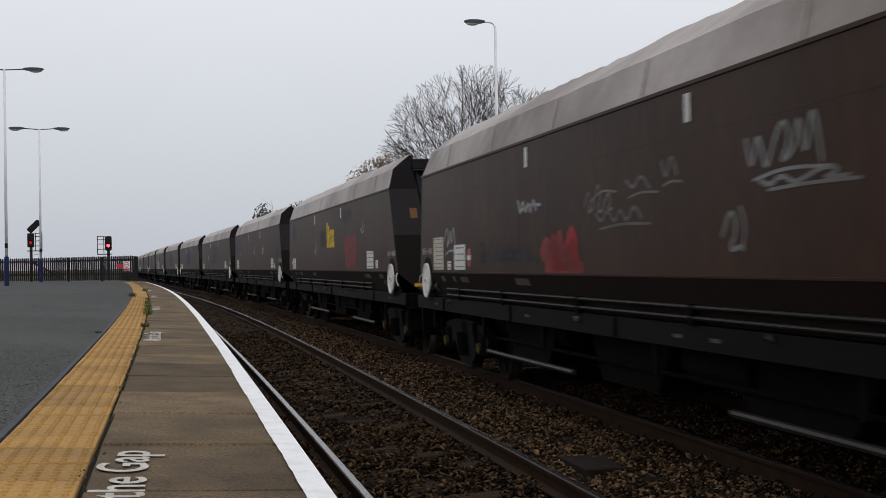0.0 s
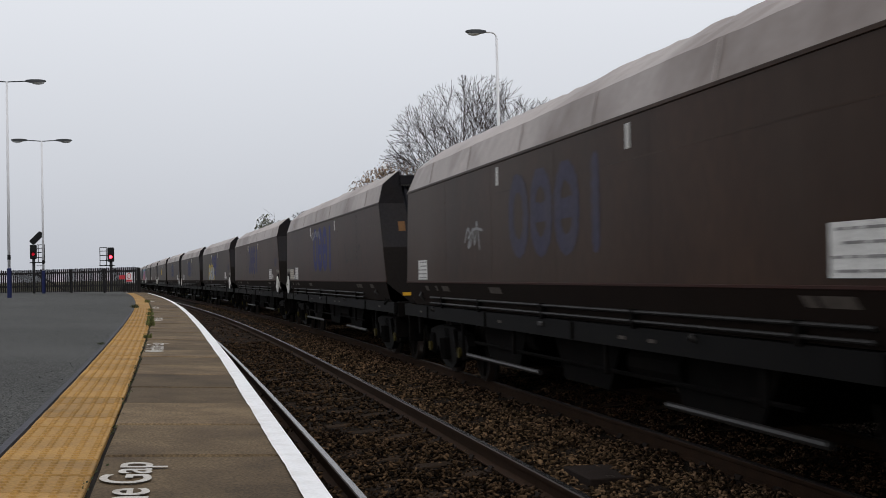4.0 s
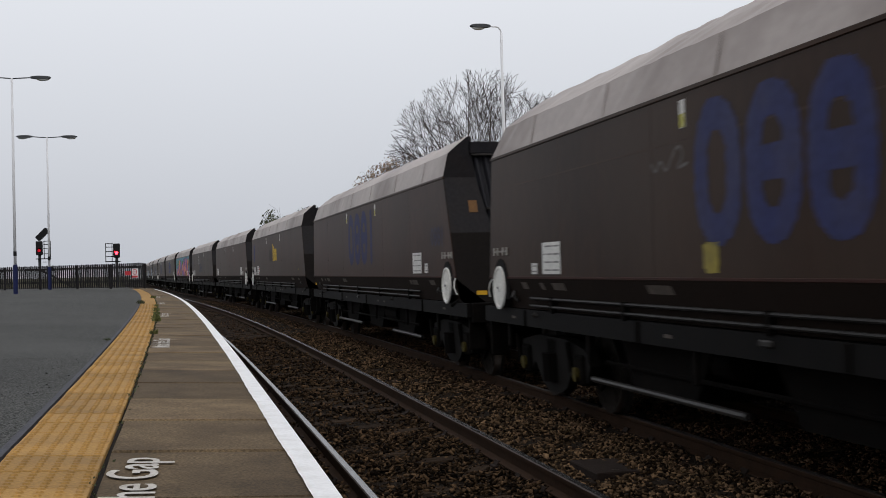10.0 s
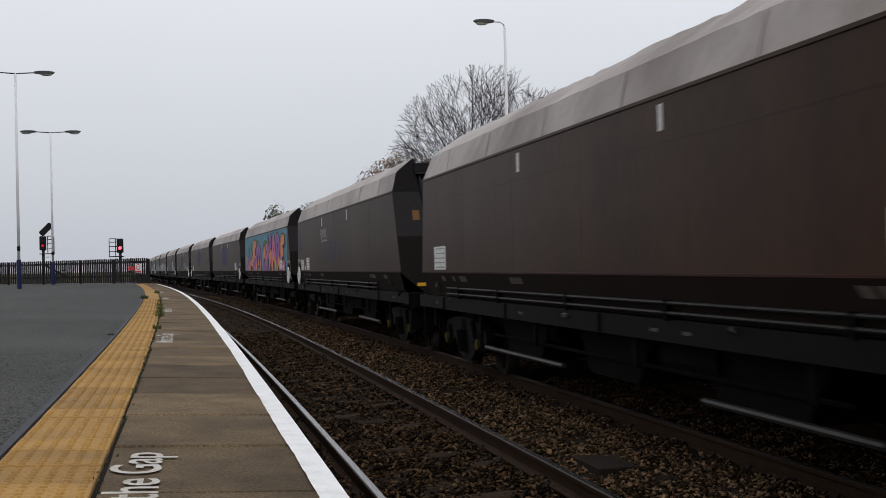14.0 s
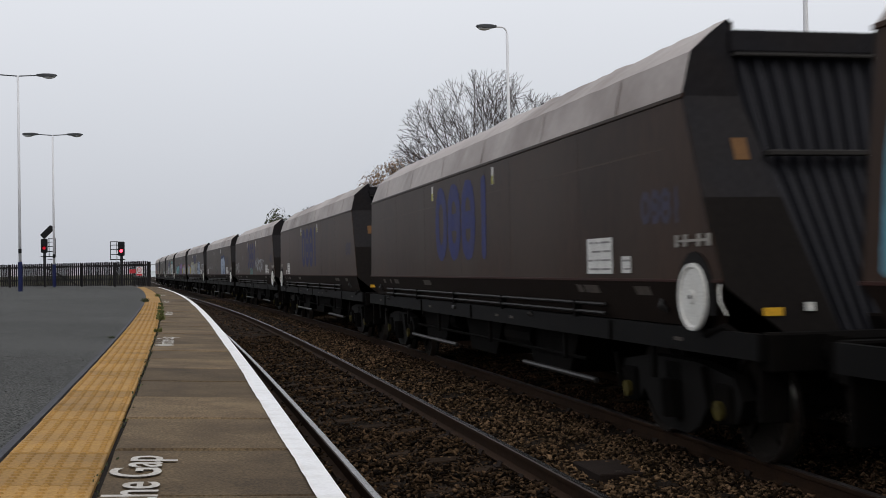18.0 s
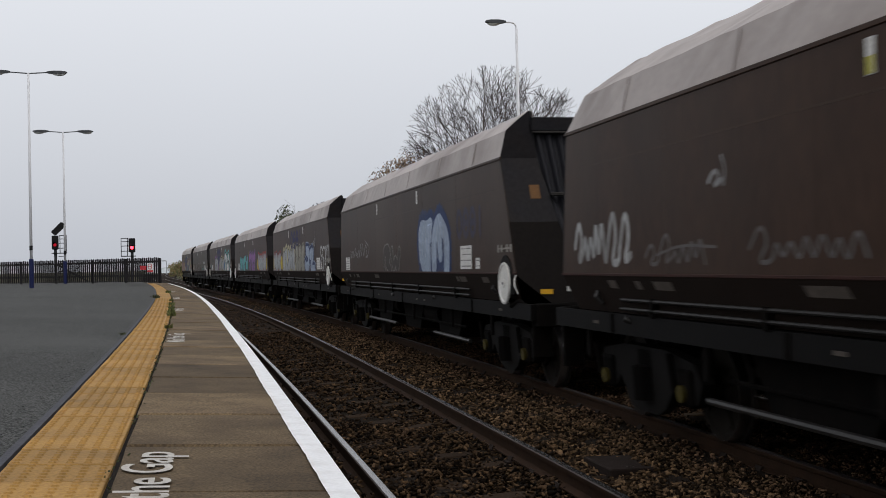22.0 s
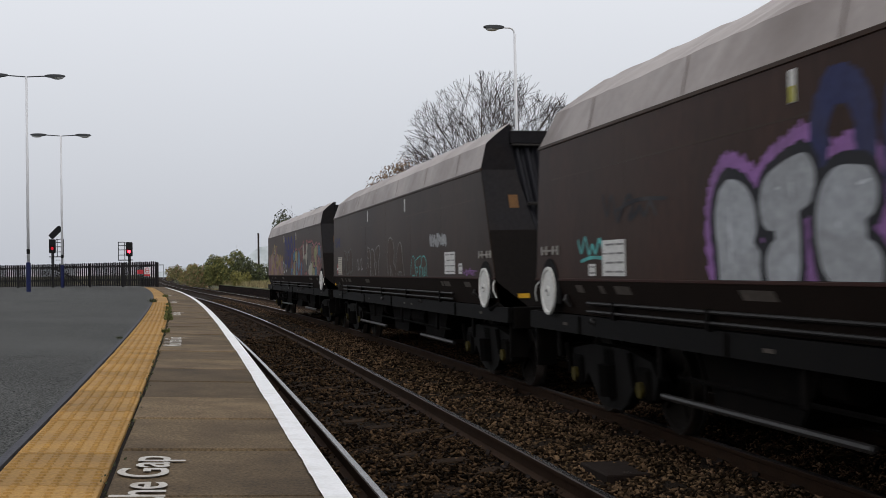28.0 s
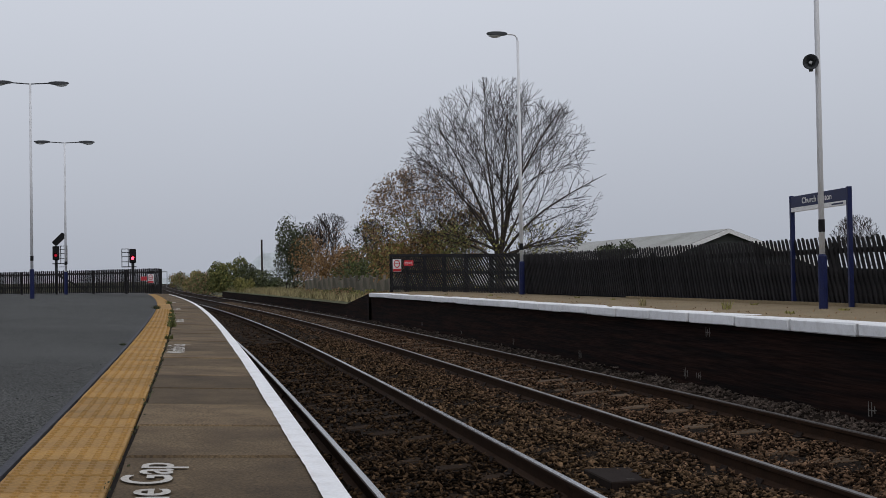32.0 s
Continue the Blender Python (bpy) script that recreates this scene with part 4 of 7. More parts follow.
def add_flat(bm, pts, depth):
    """A flat patch of (y, z) points on the near side of the wagon."""
    x = -HALF - depth
    vs = [bm.verts.new((x, min(max(y, YL[-1] + 0.1 + 0.34 * (z - Z_LOW)), YL[1] - 0.1 - 0.27 * (z - Z_LOW)), min(max(z, Z_LOW + 0.015), Z_EAVE - 0.03))) for y, z in pts]
    try:
        f = bm.faces.new(vs)
        f.normal_update()
        if f.normal.x > 0:
            f.normal_flip()
    except ValueError:
        return
    bmesh.ops.triangulate(bm, faces=[f])


def add_ribbon(bm, pts, width, depth):
    x = -HALF - depth
    left, right = [], []
    for i, p in enumerate(pts):
        a, b = pts[max(i - 1, 0)], pts[min(i + 1, len(pts) - 1)]
        d = Vector((b[0] - a[0], b[1] - a[1]))
        d = d.normalized() if d.length else Vector((1, 0))
        w = width * (0.6 if i in (0, len(pts) - 1) else 1) / 2
        for side, sgn in ((left, 1), (right, -1)):
            side.append(bm.verts.new((x, p[0] - d.y * w * sgn, min(max(p[1] + d.x * w * sgn, Z_LOW + 0.015), Z_EAVE - 0.03))))
    for i in range(len(pts) - 1):
        bm.faces.new((left[i], left[i + 1], right[i + 1], right[i]))


# loose bubble shapes as strokes in a unit square: across, up
GLYPHS = (
    [[(0, 0), (0, .75), (.5, 1), (1, .75), (1, 0)], [(.5, .95), (.5, .3)]],
    [[(1, .85), (.5, 1), (0, .6), (.1, .15), (.6, 0), (1, .25), (.95, .5), (.6, .5)]],
    [[(.1, 0), (0, .95), (.7, 1), (.9, .65), (.3, .5), (1, 0)]],
    [[(0, .9), (.9, 1), (.15, .1), (1, 0)]],
    [[(0, 1), (.2, .05), (.5, .7), (.75, .05), (1, 1)]],
    [[(1, .95), (.15, .9), (.1, .5), (.7, .52)], [(.1, .48), (.2, .05), (1, .08)]],
    [[(.3, 1), (.9, .95), (.8, .2), (.4, 0), (0, .25)]],
    [[(.5, 1), (0, .65), (.15, .05), (.8, 0), (1, .6), (.5, 1)]],
    [[(0, .85), (1, 1)], [(.45, .9), (.6, 0), (.2, .05)]],
    [[(0, 0), (.3, .8), (.6, 1), (.75, .5), (1, 0)], [(.25, .4), (.8, .35)]],
)


def stroke_field(strokes, gy, gz):
    """The distance of each grid point from the nearest stroke."""
    best = np.full(gy.shape, 9.0)
    for pts in strokes:
        for (ay, az), (by, bz) in zip(pts, pts[1:]):
            dy, dz = by - ay, bz - az
            u = np.clip(((gy - ay) * dy + (gz - az) * dz) / max(dy * dy + dz * dz, 1e-9), 0, 1)
            best = np.minimum(best, np.hypot(gy - ay - u * dy, gz - az - u * dz))
    return best


def add_region(bm, field, ys, zs, depth, index=0):
    """Fill where the field is below zero with flat faces, cut smoothly along its edge."""
    x = -HALF - depth
    inside = field < 0
    full = inside[:-1, :-1] & inside[1:, :-1] & inside[:-1, 1:] & inside[1:, 1:]
    some = inside[:-1, :-1] | inside[1:, :-1] | inside[:-1, 1:] | inside[1:, 1:]

    def face(pts):
        bm.faces.new([bm.verts.new((x, y, z)) for y, z in pts]).material_index = index
    for j in range(len(zs) - 1):
        i = 0
        while i < len(ys) - 1:
            if full[i, j]:
                e = i
                while e < len(ys) - 1 and full[e, j]:
                    e += 1
                face([(ys[i], zs[j]), (ys[i], zs[j + 1]), (ys[e], zs[j + 1]), (ys[e], zs[j])])
                i = e
                continue
            if some[i, j]:
                ring = [(i, j), (i, j + 1), (i + 1, j + 1), (i + 1, j)]
                out = []
                for a, b in zip(ring, ring[1:] + ring[:1]):
                    fa, fb = field[a], field[b]
                    if fa < 0:
                        out.append((ys[a[0]], zs[a[1]]))
                    if (fa < 0) != (fb < 0):
                        u = fa / (fa - fb)
                        out.append((ys[a[0]] + (ys[b[0]] - ys[a[0]]) * u, zs[a[1]] + (zs[b[1]] - zs[a[1]]) * u))
                if len(out) > 2:
                    face(out)
            i += 1


def piece(w, letters, edge, edge_w=0.035, halo=None, halo_w=0.08, shadow=None, cell=0.022, label="spray-painted graffiti piece", seed=0):
    """A graffiti piece. letters: (shape, y0, y1, z0, z1, stroke width, colour, second colour), each over the one before it."""
    rnd = random.Random(seed)
    reach = 0.12 + edge_w + (halo_w if halo else 0) + max(q[5] for q in letters) / 2
    lo, hi = min(min(q[1], q[2]) for q in letters) - reach - abs(shadow or 0), max(max(q[1], q[2]) for q in letters) + reach
    ys = np.arange(lo, hi, cell)
    zs = np.linspace(Z_LOW + 0.016, min(Z_EAVE - 0.02, max(q[4] for q in letters) + reach), max(8, int((max(q[4] for q in letters) + reach - Z_LOW) / cell)))
    gy, gz = np.meshgrid(ys, zs, indexing="ij")
    rough = 0.008 * np.sin(gy * 31 + seed) * np.sin(gz * 43) + 0.006 * np.sin(gy * 71 - gz * 57)
    fields, runs = [], []
    for shape, y0, y1, z0, z1, wide, c1, c2 in letters:
        h = wide / 2
        strokes = [smooth_line([(y0 - h + (y1 - y0 + wide) * u, z0 + h + (z1 - z0 - wide) * v) for u, v in line], 2) for line in GLYPHS[shape]]
        runs.append(strokes)
        fields.append(stroke_field(strokes, gy, gz) - h * (1 + 0.18 * np.sin(gy * 5.1 + gz * 3.7 + shape)))
    near = np.minimum.reduce(fields)
    bm = bmesh.new()
    if halo:
        add_region(bm, near - edge_w - halo_w + 3 * rough, ys, zs, 0.0022, 1)
    if shadow:
        cast = near
        for k in range(1, 6):
            moved = int(round(shadow * k / 5 / cell))
            down = int(round(0.35 * shadow * k / 5 / (zs[1] - zs[0])))
            shifted = np.full(near.shape, 9.0)
            shifted[:near.shape[0] - moved, :near.shape[1] - down] = near[moved:, down:]
            cast = np.minimum(cast, shifted)
        add_region(bm, cast - edge_w, ys, zs, 0.0034, 0)
    add_region(bm, near - edge_w + rough, ys, zs, 0.0042, 0)
    g = part("graffiti", bm, [paint(edge, 0.1), paint(halo or edge, 0.25)], w, label)
    for i, (q, f) in enumerate(zip(letters, fields)):
        shape, y0, y1, z0, z1, wide, c1, c2 = q
        for later in fields[i + 1:]:
            f = np.maximum(f, edge_w - later)
        split = z0 + (z1 - z0) * rnd.uniform(0.3, 0.6) + 0.12 * np.sin(gy * 4.3 + i) + 0.05 * np.sin(gy * 13)
        bm = bmesh.new()
        add_region(bm, f, ys, zs, 0.0052, 0)
        add_region(bm, np.maximum(f + 0.004, gz - split), ys, zs, 0.0060, 1)
        shine = stroke_field([line[:max(2, len(line) // 4)] for line in runs[i]], gy + 0.2 * wide, gz - 0.2 * wide) - 0.012
        add_region(bm, np.maximum(f + 0.01, shine), ys, zs, 0.0066, 2)
        part("bubble", bm, [paint(c1, 0.12), paint(c2, 0.12), paint(tuple(min(0.8, c * 1.4 + 0.05) for c in c1), 0.1)], g)
    return g


def bubble_piece(w, y0, y1, z0, z1, fills, edge, seed, n=4, halo=None, halo_w=0.10, edge_w=0.035, fat=None, shadow=None, label="spray-painted graffiti piece"):
    """A row of n bubble shapes of uneven height between y0 and y1."""
    rnd = random.Random(seed)
    pitch = (y0 - y1) / n
    letters, last = [], None
    for i in range(n):
        kind = rnd.choice([k for k in (0, 2, 3, 4, 5, 6, 8, 9) if k != last])
        last = kind
        a = y0 - pitch * i + pitch * rnd.uniform(0.0, 0.08)
        top = z0 + (z1 - z0) * rnd.uniform(0.86, 1.0)
        c1 = fills[i % len(fills)]
        c2 = fills[(i + 1) % len(fills)] if len(fills) > 1 else tuple(c * 0.85 for c in c1)
        letters.append((kind, a, a - pitch * rnd.uniform(0.98, 1.1), z0 - (0.10 if z0 < 1.55 else 0.0), top, min(pitch, z1 - z0) * (fat or rnd.uniform(0.34, 0.42)), c1, c2))
    return piece(w, letters, edge, edge_w, halo, halo_w, shadow, label=label, seed=seed)


def scrawl(w, y, z, wide, high, colour, seed, n=4, width=0.035, label="thin spray-paint tag"):
    """A loose tag: a run of uneven zigzags and loops in one sprayed line."""
    rnd = random.Random(seed)
    bm = bmesh.new()
    step = wide / n
    pts = []
    for i in range(n):
        a = y - step * i
        tall = high * rnd.uniform(0.55, 1.0)
        if rnd.random() < 0.5:
            pts += [(a, z + tall * rnd.uniform(0.7, 1)), (a - step * 0.25, z + rnd.uniform(0, .15) * high), (a - step * 0.5, z + tall), (a - step * 0.8, z + rnd.uniform(0, .2) * high)]
        else:
            pts += [(a, z + tall * 0.4), (a - step * 0.45, z + tall), (a - step * 0.75, z + tall * 0.55), (a - step * 0.3, z + 0.1 * high), (a - step * 0.9, z + rnd.uniform(0.1, .3) * high)]
    add_ribbon(bm, smooth_line(pts, 2), width, 0.0035)
    style = rnd.randrange(4)
    if style == 0:
        add_ribbon(bm, smooth_line([(y - wide * 0.1, z - high * 0.06), (y - wide * 0.5, z + high * 0.05), (y - wide * 1.05, z - high * 0.02)], 2), width * 0.7, 0.0041)
    elif style == 1:
        add_ribbon(bm, smooth_line([(y - wide * 0.2, z + high * 0.35), (y - wide * 0.6, z + high * 0.6), (y - wide * 1.1, z + high * 0.5)], 2), width * 0.7, 0.0041)
    elif style == 2:
        add_ribbon(bm, smooth_line([(y - wide * 0.85, z + high * 0.9), (y - wide * 1.1, z + high * 0.55), (y - wide * 0.95, z + high * 0.1)], 2), width * 0.8, 0.0041)
    return part("graffiti", bm, paint(colour, 0.5), w, label)


def arrow(w, y, z, wide, high, colour, width=0.05):
    """A sprayed arrow pointing down with a tick beside it."""
    bm = bmesh.new()
    add_ribbon(bm, [(y, z + high), (y - 0.02, z + high * 0.5), (y, z)], width, 0.0035)
    add_ribbon(bm, smooth_line([(y - wide * 0.5, z + high * 0.62), (y, z), (y + wide * 0.5, z + high * 0.45)], 1), width, 0.0041)
    add_ribbon(bm, [(y + wide * 0.5, z + high * 0.5), (y + wide * 0.42, z + high * 0.1)], width * 0.8, 0.0044)
    return part("graffiti", bm, paint(colour, 0.25), w, "white sprayed arrow")


def bar_mark(w, y0, y1, z0, z1, colour, label):
    """Two upright bars and two low rings, as a plain mark."""
    wd = (y0 - y1)
    for k, (u, wide, top) in enumerate(((0.08, 0.15, 1.0), (0.30, 0.15, 0.86), (0.55, 0.26, 0.70), (0.86, 0.28, 0.70))):
        c, h = y0 - wd * u, z0 + (z1 - z0) * top
        bm = bmesh.new()
        if k < 2:
            add_flat(bm, [(c + wide * wd / 2, z0), (c - wide * wd / 2, z0), (c - wide * wd / 2, h), (c + wide * wd / 2, h)], 0.0030)
        else:
            t = wd * 0.10
            ring = [(c + wide * wd / 2 - t / 2, z0 + t / 2), (c - wide * wd / 2 + t / 2, z0 + t / 2), (c - wide * wd / 2 + t / 2, h - t / 2), (c + wide * wd / 2 - t / 2, h - t / 2)]
            ys, zs = np.arange(c - wd * 0.2, c + wd * 0.2, 0.02), np.arange(z0 - 0.02, z1, 0.02)
            gy, gz = np.meshgrid(ys, zs, indexing="ij")
            add_region(bm, stroke_field([ring + ring[:1]], gy, gz) - t / 2, ys, zs, 0.0030)
        part("owner_mark", bm, paint(colour, 0.2), w, label)


def brand_block(w, y0, y1, z0, z1, colour, seed=0, label="faded blue painted owner mark", bars=4):
    """A row of plain blocky rings, some of them double, and a bar in the owner's colour."""
    wd = (y0 - y1) / bars
    t = min(wd * 0.34, (z1 - z0) * 0.22)
    for i in range(bars):
        a, b = y0 - wd * i - wd * 0.04 - t / 2, y0 - wd * (i + 1) + wd * 0.04 + t / 2
        lo, hi, mid = z0 + t / 2, z1 - t / 2, (z0 + z1) / 2
        if i == bars - 1:
            lines = [[((a + b) / 2, lo), ((a + b) / 2, hi)]]
        else:
            c = (a - b) * 0.3
            lines = [[(a - c, hi), (a, hi - c), (a, lo + c), (a - c, lo), (b + c, lo), (b, lo + c), (b, hi - c), (b + c, hi), (a - c, hi)]]
            if i in (1, 2):
                lines.append([(a, mid), (b, mid)])
        ys, zs = np.arange(b - t, a + t, 0.025), np.arange(z0 - 0.05, z1 + 0.05, 0.025)
        gy, gz = np.meshgrid(ys, zs, indexing="ij")
        bm = bmesh.new()
        worn = 0.010 * np.sin(gy * 23 + seed) * np.sin(gz * 37) + 0.008 * np.sin(gy * 61 + gz * 47)
        add_region(bm, stroke_field([smooth_line(q, 2) if len(q) > 2 else q for q in lines], gy, gz) - t / 2 + worn, ys, zs, 0.0030)
        part("owner_mark", bm, paint(colour, 0.2), w, label)


def patch(w, y0, y1, z0, z1, colour, seed, label):
    rnd = random.Random(seed)
    n = 44
    ph = [rnd.uniform(0, 6.28) for _ in range(4)]
    big = abs(y0 - y1) > 6
    pts = []
    for i in range(n):
        a = 2 * math.pi * i / n
        cx, sz = math.cos(a), math.sin(a)
        r = 1.0 if big else 0.93 + 0.06 * math.sin(3 * a + ph[0]) + 0.05 * math.sin(7 * a + ph[1]) + rnd.uniform(-0.03, 0.03)
        e = 0.05 if big else 1.0 if "roundel" in label else 0.42
        pts.append(((y0 + y1) / 2 + math.copysign(abs(cx) ** e, cx) * (y0 - y1) / 2 * r, (z0 + z1) / 2 + math.copysign(abs(sz) ** e, sz) * (z1 - z0) / 2 * r))
    bm = bmesh.new()
    add_flat(bm, pts, 0.002 if big else 0.003)
    return part("paint_patch", bm, paint(colour, 0.4), w, label)


template = thing("hopper_wagon", "grimy brown coal hopper wagon on the far track", "hopper wagon", "wagons of the coal train")
wagon_body(template)
for by in (-6.80, 6.62):
    bogie(template, by)

BLUE, BLUE2, DIM, GREY_W = (0.020, 0.026, 0.125), (0.018, 0.023, 0.090), (0.04, 0.036, 0.065), (0.34, 0.34, 0.34)
SILVER, INK, TEAL, PURPLE, MUSTARD = (0.36, 0.375, 0.39), (0.012, 0.012, 0.016), (0.10, 0.42, 0.40), (0.27, 0.12, 0.33), (0.55, 0.40, 0.03)
PINK, ORANGE = (0.55, 0.16, 0.32), (0.70, 0.26, 0.10)
THIN = (0.050, 0.029, 0.018)
NAVY, PALE = (0.015, 0.035, 0.11), (0.33, 0.40, 0.51)
SIDE_LABELS = {
    0: "brown coal hopper wagon with white tags and a red patch", 1: "brown coal hopper wagon with yellow lettering blocks",
    6: "brown coal hopper wagon with blue mark and yellow-white graffiti", 9: "brown coal hopper wagon with a yellow mark",
    12: "coal hopper wagon covered in pink and blue graffiti", 15: "brown coal hopper wagon with silver tags over a blue mark",
    16: "brown coal hopper wagon with pale blue outlined graffiti", 17: "brown coal hopper wagon with rows of silver and blue graffiti",
    18: "brown coal hopper wagon with silver, yellow and red graffiti", 19: "brown coal hopper wagon with lilac and black graffiti",
    20: "brown coal hopper wagon with thin grey and teal tags", 21: "last coal hopper wagon, with yellow-edged purple graffiti"}
BRAKE_NEAR = {1, 2, 3, 5, 6, 8, 10, 12, 13, 15, 16, 17, 19, 20, 21, -1}
BRAKE_FAR = {0, 4, 7, 9, 11, 14, 18, 19}


def lifting_mark(w, y):
    bm = bmesh.new()
    x = -HALF - 0.006
    add_box(bm, x - 0.008, x + 0.006, y - 0.30, y + 0.30, 1.765, 1.785)
    for dy in (-0.3, -0.13, 0.13, 0.3):
        add_box(bm, x - 0.01, x + 0.006, y + dy - 0.035, y + dy + 0.035, 1.725, 1.825, 0.006)
    part("lifting_mark", bm, paint((0.30, 0.28, 0.25)), w, "white stencilled lifting bracket")


def livery(w, k):
    mk, bp, sc, pa = brand_block, bubble_piece, scrawl, patch
    if k in BRAKE_NEAR:
        brake_wheel(w, -8.03)
        if k != 21:
            lifting_mark(w, -8.0)
            data_panel(w, -5.47, -6.17, 1.515, 1.85)
            data_panel(w, -6.42, -6.64, 1.52, 1.67, 2)
    if k in BRAKE_FAR:
        brake_wheel(w, 7.63)
        lifting_mark(w, 7.62)
        data_panel(w, 5.83, 5.19, 1.50, 1.84, 4)
        data_panel(w, 6.25, 6.05, 1.50, 1.62, 2)
    if k in (0, 4, 9, 1, 2, 3, 10, 11, 16, 20):
        tall = {20: 1.93, 0: 1.97, 2: 1.86, 10: 1.85}.get(k, 1.80)
        data_panel(w, 7.18, 6.36 if k in (2, 4, 10) else 6.52, 1.50, tall, 8 if tall > 1.9 else 5, M_CREAM if k in (0, 4, 20) else None)
    for kk, ry, rz in ((9, 5.02, 1.65), (20, 7.34, 1.64), (0, 4.98, 1.66), (1, 7.40, 1.67)):
        if k == kk:
            ring = [(ry + 0.11 * math.cos(a * math.pi / 12), rz + 0.13 * math.sin(a * math.pi / 12)) for a in range(24)]
            bm = bmesh.new()
            add_flat(bm, ring, 0.003)
            mark = part("round_mark", bm, paint((0.42, 0.12, 0.11)), w, "faded red and white round transfer")
            part("pale_bar", box(-HALF - 0.0055, -HALF - 0.003, ry - 0.10, ry + 0.10, rz - 0.03, rz + 0.03), M_LABEL, mark)
    marked = k in (5, 6, 7, 8, 13, 14, 15, 19, 21)
    for ty in () if k == 12 else (1.92, -1.82) if marked else (2.26, -2.13):
        part("tab", box(-HALF - 0.006, -HALF + 0.002, ty - 0.045, ty + 0.045, 2.64, 2.86), M_LABEL, w, "small white tab plate")
        if marked:
            part("tab_stripe", box(-HALF - 0.009, -HALF, ty - 0.04, ty + 0.04, 2.645, 2.75), paint((0.45, 0.42, 0.08)), w, "yellow end of the tab")
    if k in (4, 5, 6, 7, 8, 13, 14, 15, 19, 21):
        mk(w, 1.75, -1.76, 1.70, 2.80, BLUE if k in (4, 13, 21, 6) else BLUE2)
        if k in (5, 6, 8, 13, 14, 15):
            mk(w, -6.9, -7.8, 1.93, 2.22, DIM)
    if k == 0:
        sc(w, 6.45, 1.75, 0.75, 0.6, GREY_W, 1, 2, 0.045)
        sc(w, 1.72, 1.52, 1.25, 0.42, (0.32, 0.022, 0.022), 80, 3, 0.17, "bright red sprayed zigzag")
        sc(w, 1.5, 1.54, 1.1, 0.36, (0.26, 0.018, 0.018), 83, 2, 0.15, "bright red sprayed zigzag")
        sc(w, 0.3, 2.0, 0.8, 0.4, (0.18, 0.175, 0.17), 3, 3, 0.03)
        sc(w, 0.0, 1.9, 1.3, 0.3, (0.12, 0.115, 0.11), 31, 2, 0.035)
        sc(w, -0.8, 2.15, 0.7, 0.3, (0.16, 0.155, 0.15), 32, 1, 0.03)
        sc(w, -3.1, 2.15, 1.1, 0.5, (0.24, 0.24, 0.235), 4, 3, 0.035)
        sc(w, -3.3, 2.05, 1.2, 0.12, (0.2, 0.2, 0.195), 41, 2, 0.035)
        sc(w, -1.6, 2.2, 0.4, 0.3, (0.15, 0.145, 0.14), 42, 1, 0.03)
        sc(w, 4.6, 1.62, 2.6, 0.28, INK, 5, 4, 0.07)
        sc(w, -2.7, 1.6, 0.35, 0.4, (0.2, 0.2, 0.195), 6, 1, 0.035)
        sc(w, -4.9, 1.7, 1.0, 0.7, (0.2, 0.2, 0.195), 61, 1, 0.04)
        sc(w, 2.6, 2.1, 0.8, 0.2, GREY_W, 62, 2, 0.05)
    elif k == 1:
        mk(w, 1.30, 0.2, 2.03, 2.45, (0.035, 0.026, 0.022), label="dull grey lettering blocks")
        bar_mark(w, 0.13, -1.10, 2.0, 2.60, (0.72, 0.47, 0.02), "yellow lettering blocks")
        arrow(w, 2.15, 1.85, 0.45, 0.4, GREY_W, 0.045)
        pa(w, 7.2, 6.66, 2.25, 2.82, (0.022, 0.026, 0.095), 78, "dull blue painted roundel")
        pa(w, -2.55, -4.3, 1.53, 2.25, (0.19, 0.020, 0.019), 2, "faded red paint patch")
        arrow(w, -5.0, 2.2, 0.5, 0.3, (0.3, 0.3, 0.295), 0.04)
        mk(w, -2.5, -3.6, 2.5, 2.8, DIM)
    elif k == 2:
        arrow(w, 0.0, 2.0, 0.5, 0.42, (0.5, 0.5, 0.5), 0.045)
        arrow(w, -3.0, 2.0, 0.5, 0.42, (0.62, 0.62, 0.62), 0.05)
        mk(w, -6.9, -7.8, 1.93, 2.22, DIM)
        sc(w, 6.0, 2.0, 0.4, 0.25, GREY_W, 63, 1, 0.03)
        pa(w, 7.2, 6.7, 2.1, 2.6, BLUE, 3, "blue painted roundel")
    elif k == 3:
        sc(w, 4.0, 1.85, 0.9, 0.55, GREY_W, 13, 2, 0.05)
        mk(w, 1.8, -1.7, 1.75, 2.7, DIM)
    elif k == 4:
        sc(w, 2.1, 2.5, 1.8, 0.3, GREY_W, 64, 3, 0.04)
        sc(w, -3.6, 1.7, 2.6, 0.8, (0.03, 0.026, 0.024), 65, 2, 0.07)
    elif k == 6:
        bp(w, 3.74, 0.39, 1.49, 2.25, [SILVER, (0.34, 0.35, 0.37)], INK, 16, 4, halo=MUSTARD, halo_w=0.14)
    elif k == 7:
        pa(w, 1.6, 1.3, 1.5, 1.75, (0.30, 0.24, 0.03), 14, "small yellow paint blot")
        sc(w, -1.9, 1.55, 0.25, 0.35, (0.26, 0.21, 0.03), 15, 1, 0.03)
        sc(w, 2.6, 2.3, 0.8, 0.25, (0.12, 0.115, 0.11), 66, 2, 0.025)
    elif k == 9:
        mk(w, 1.3, 0.2, 1.97, 2.42, (0.03, 0.023, 0.02), label="dull grey lettering blocks")
        bar_mark(w, 0.13, -1.10, 1.98, 2.59, (0.66, 0.43, 0.02), "yellow lettering blocks")
        pa(w, 7.3, 6.75, 2.0, 2.75, BLUE, 6, "blue painted roundel")
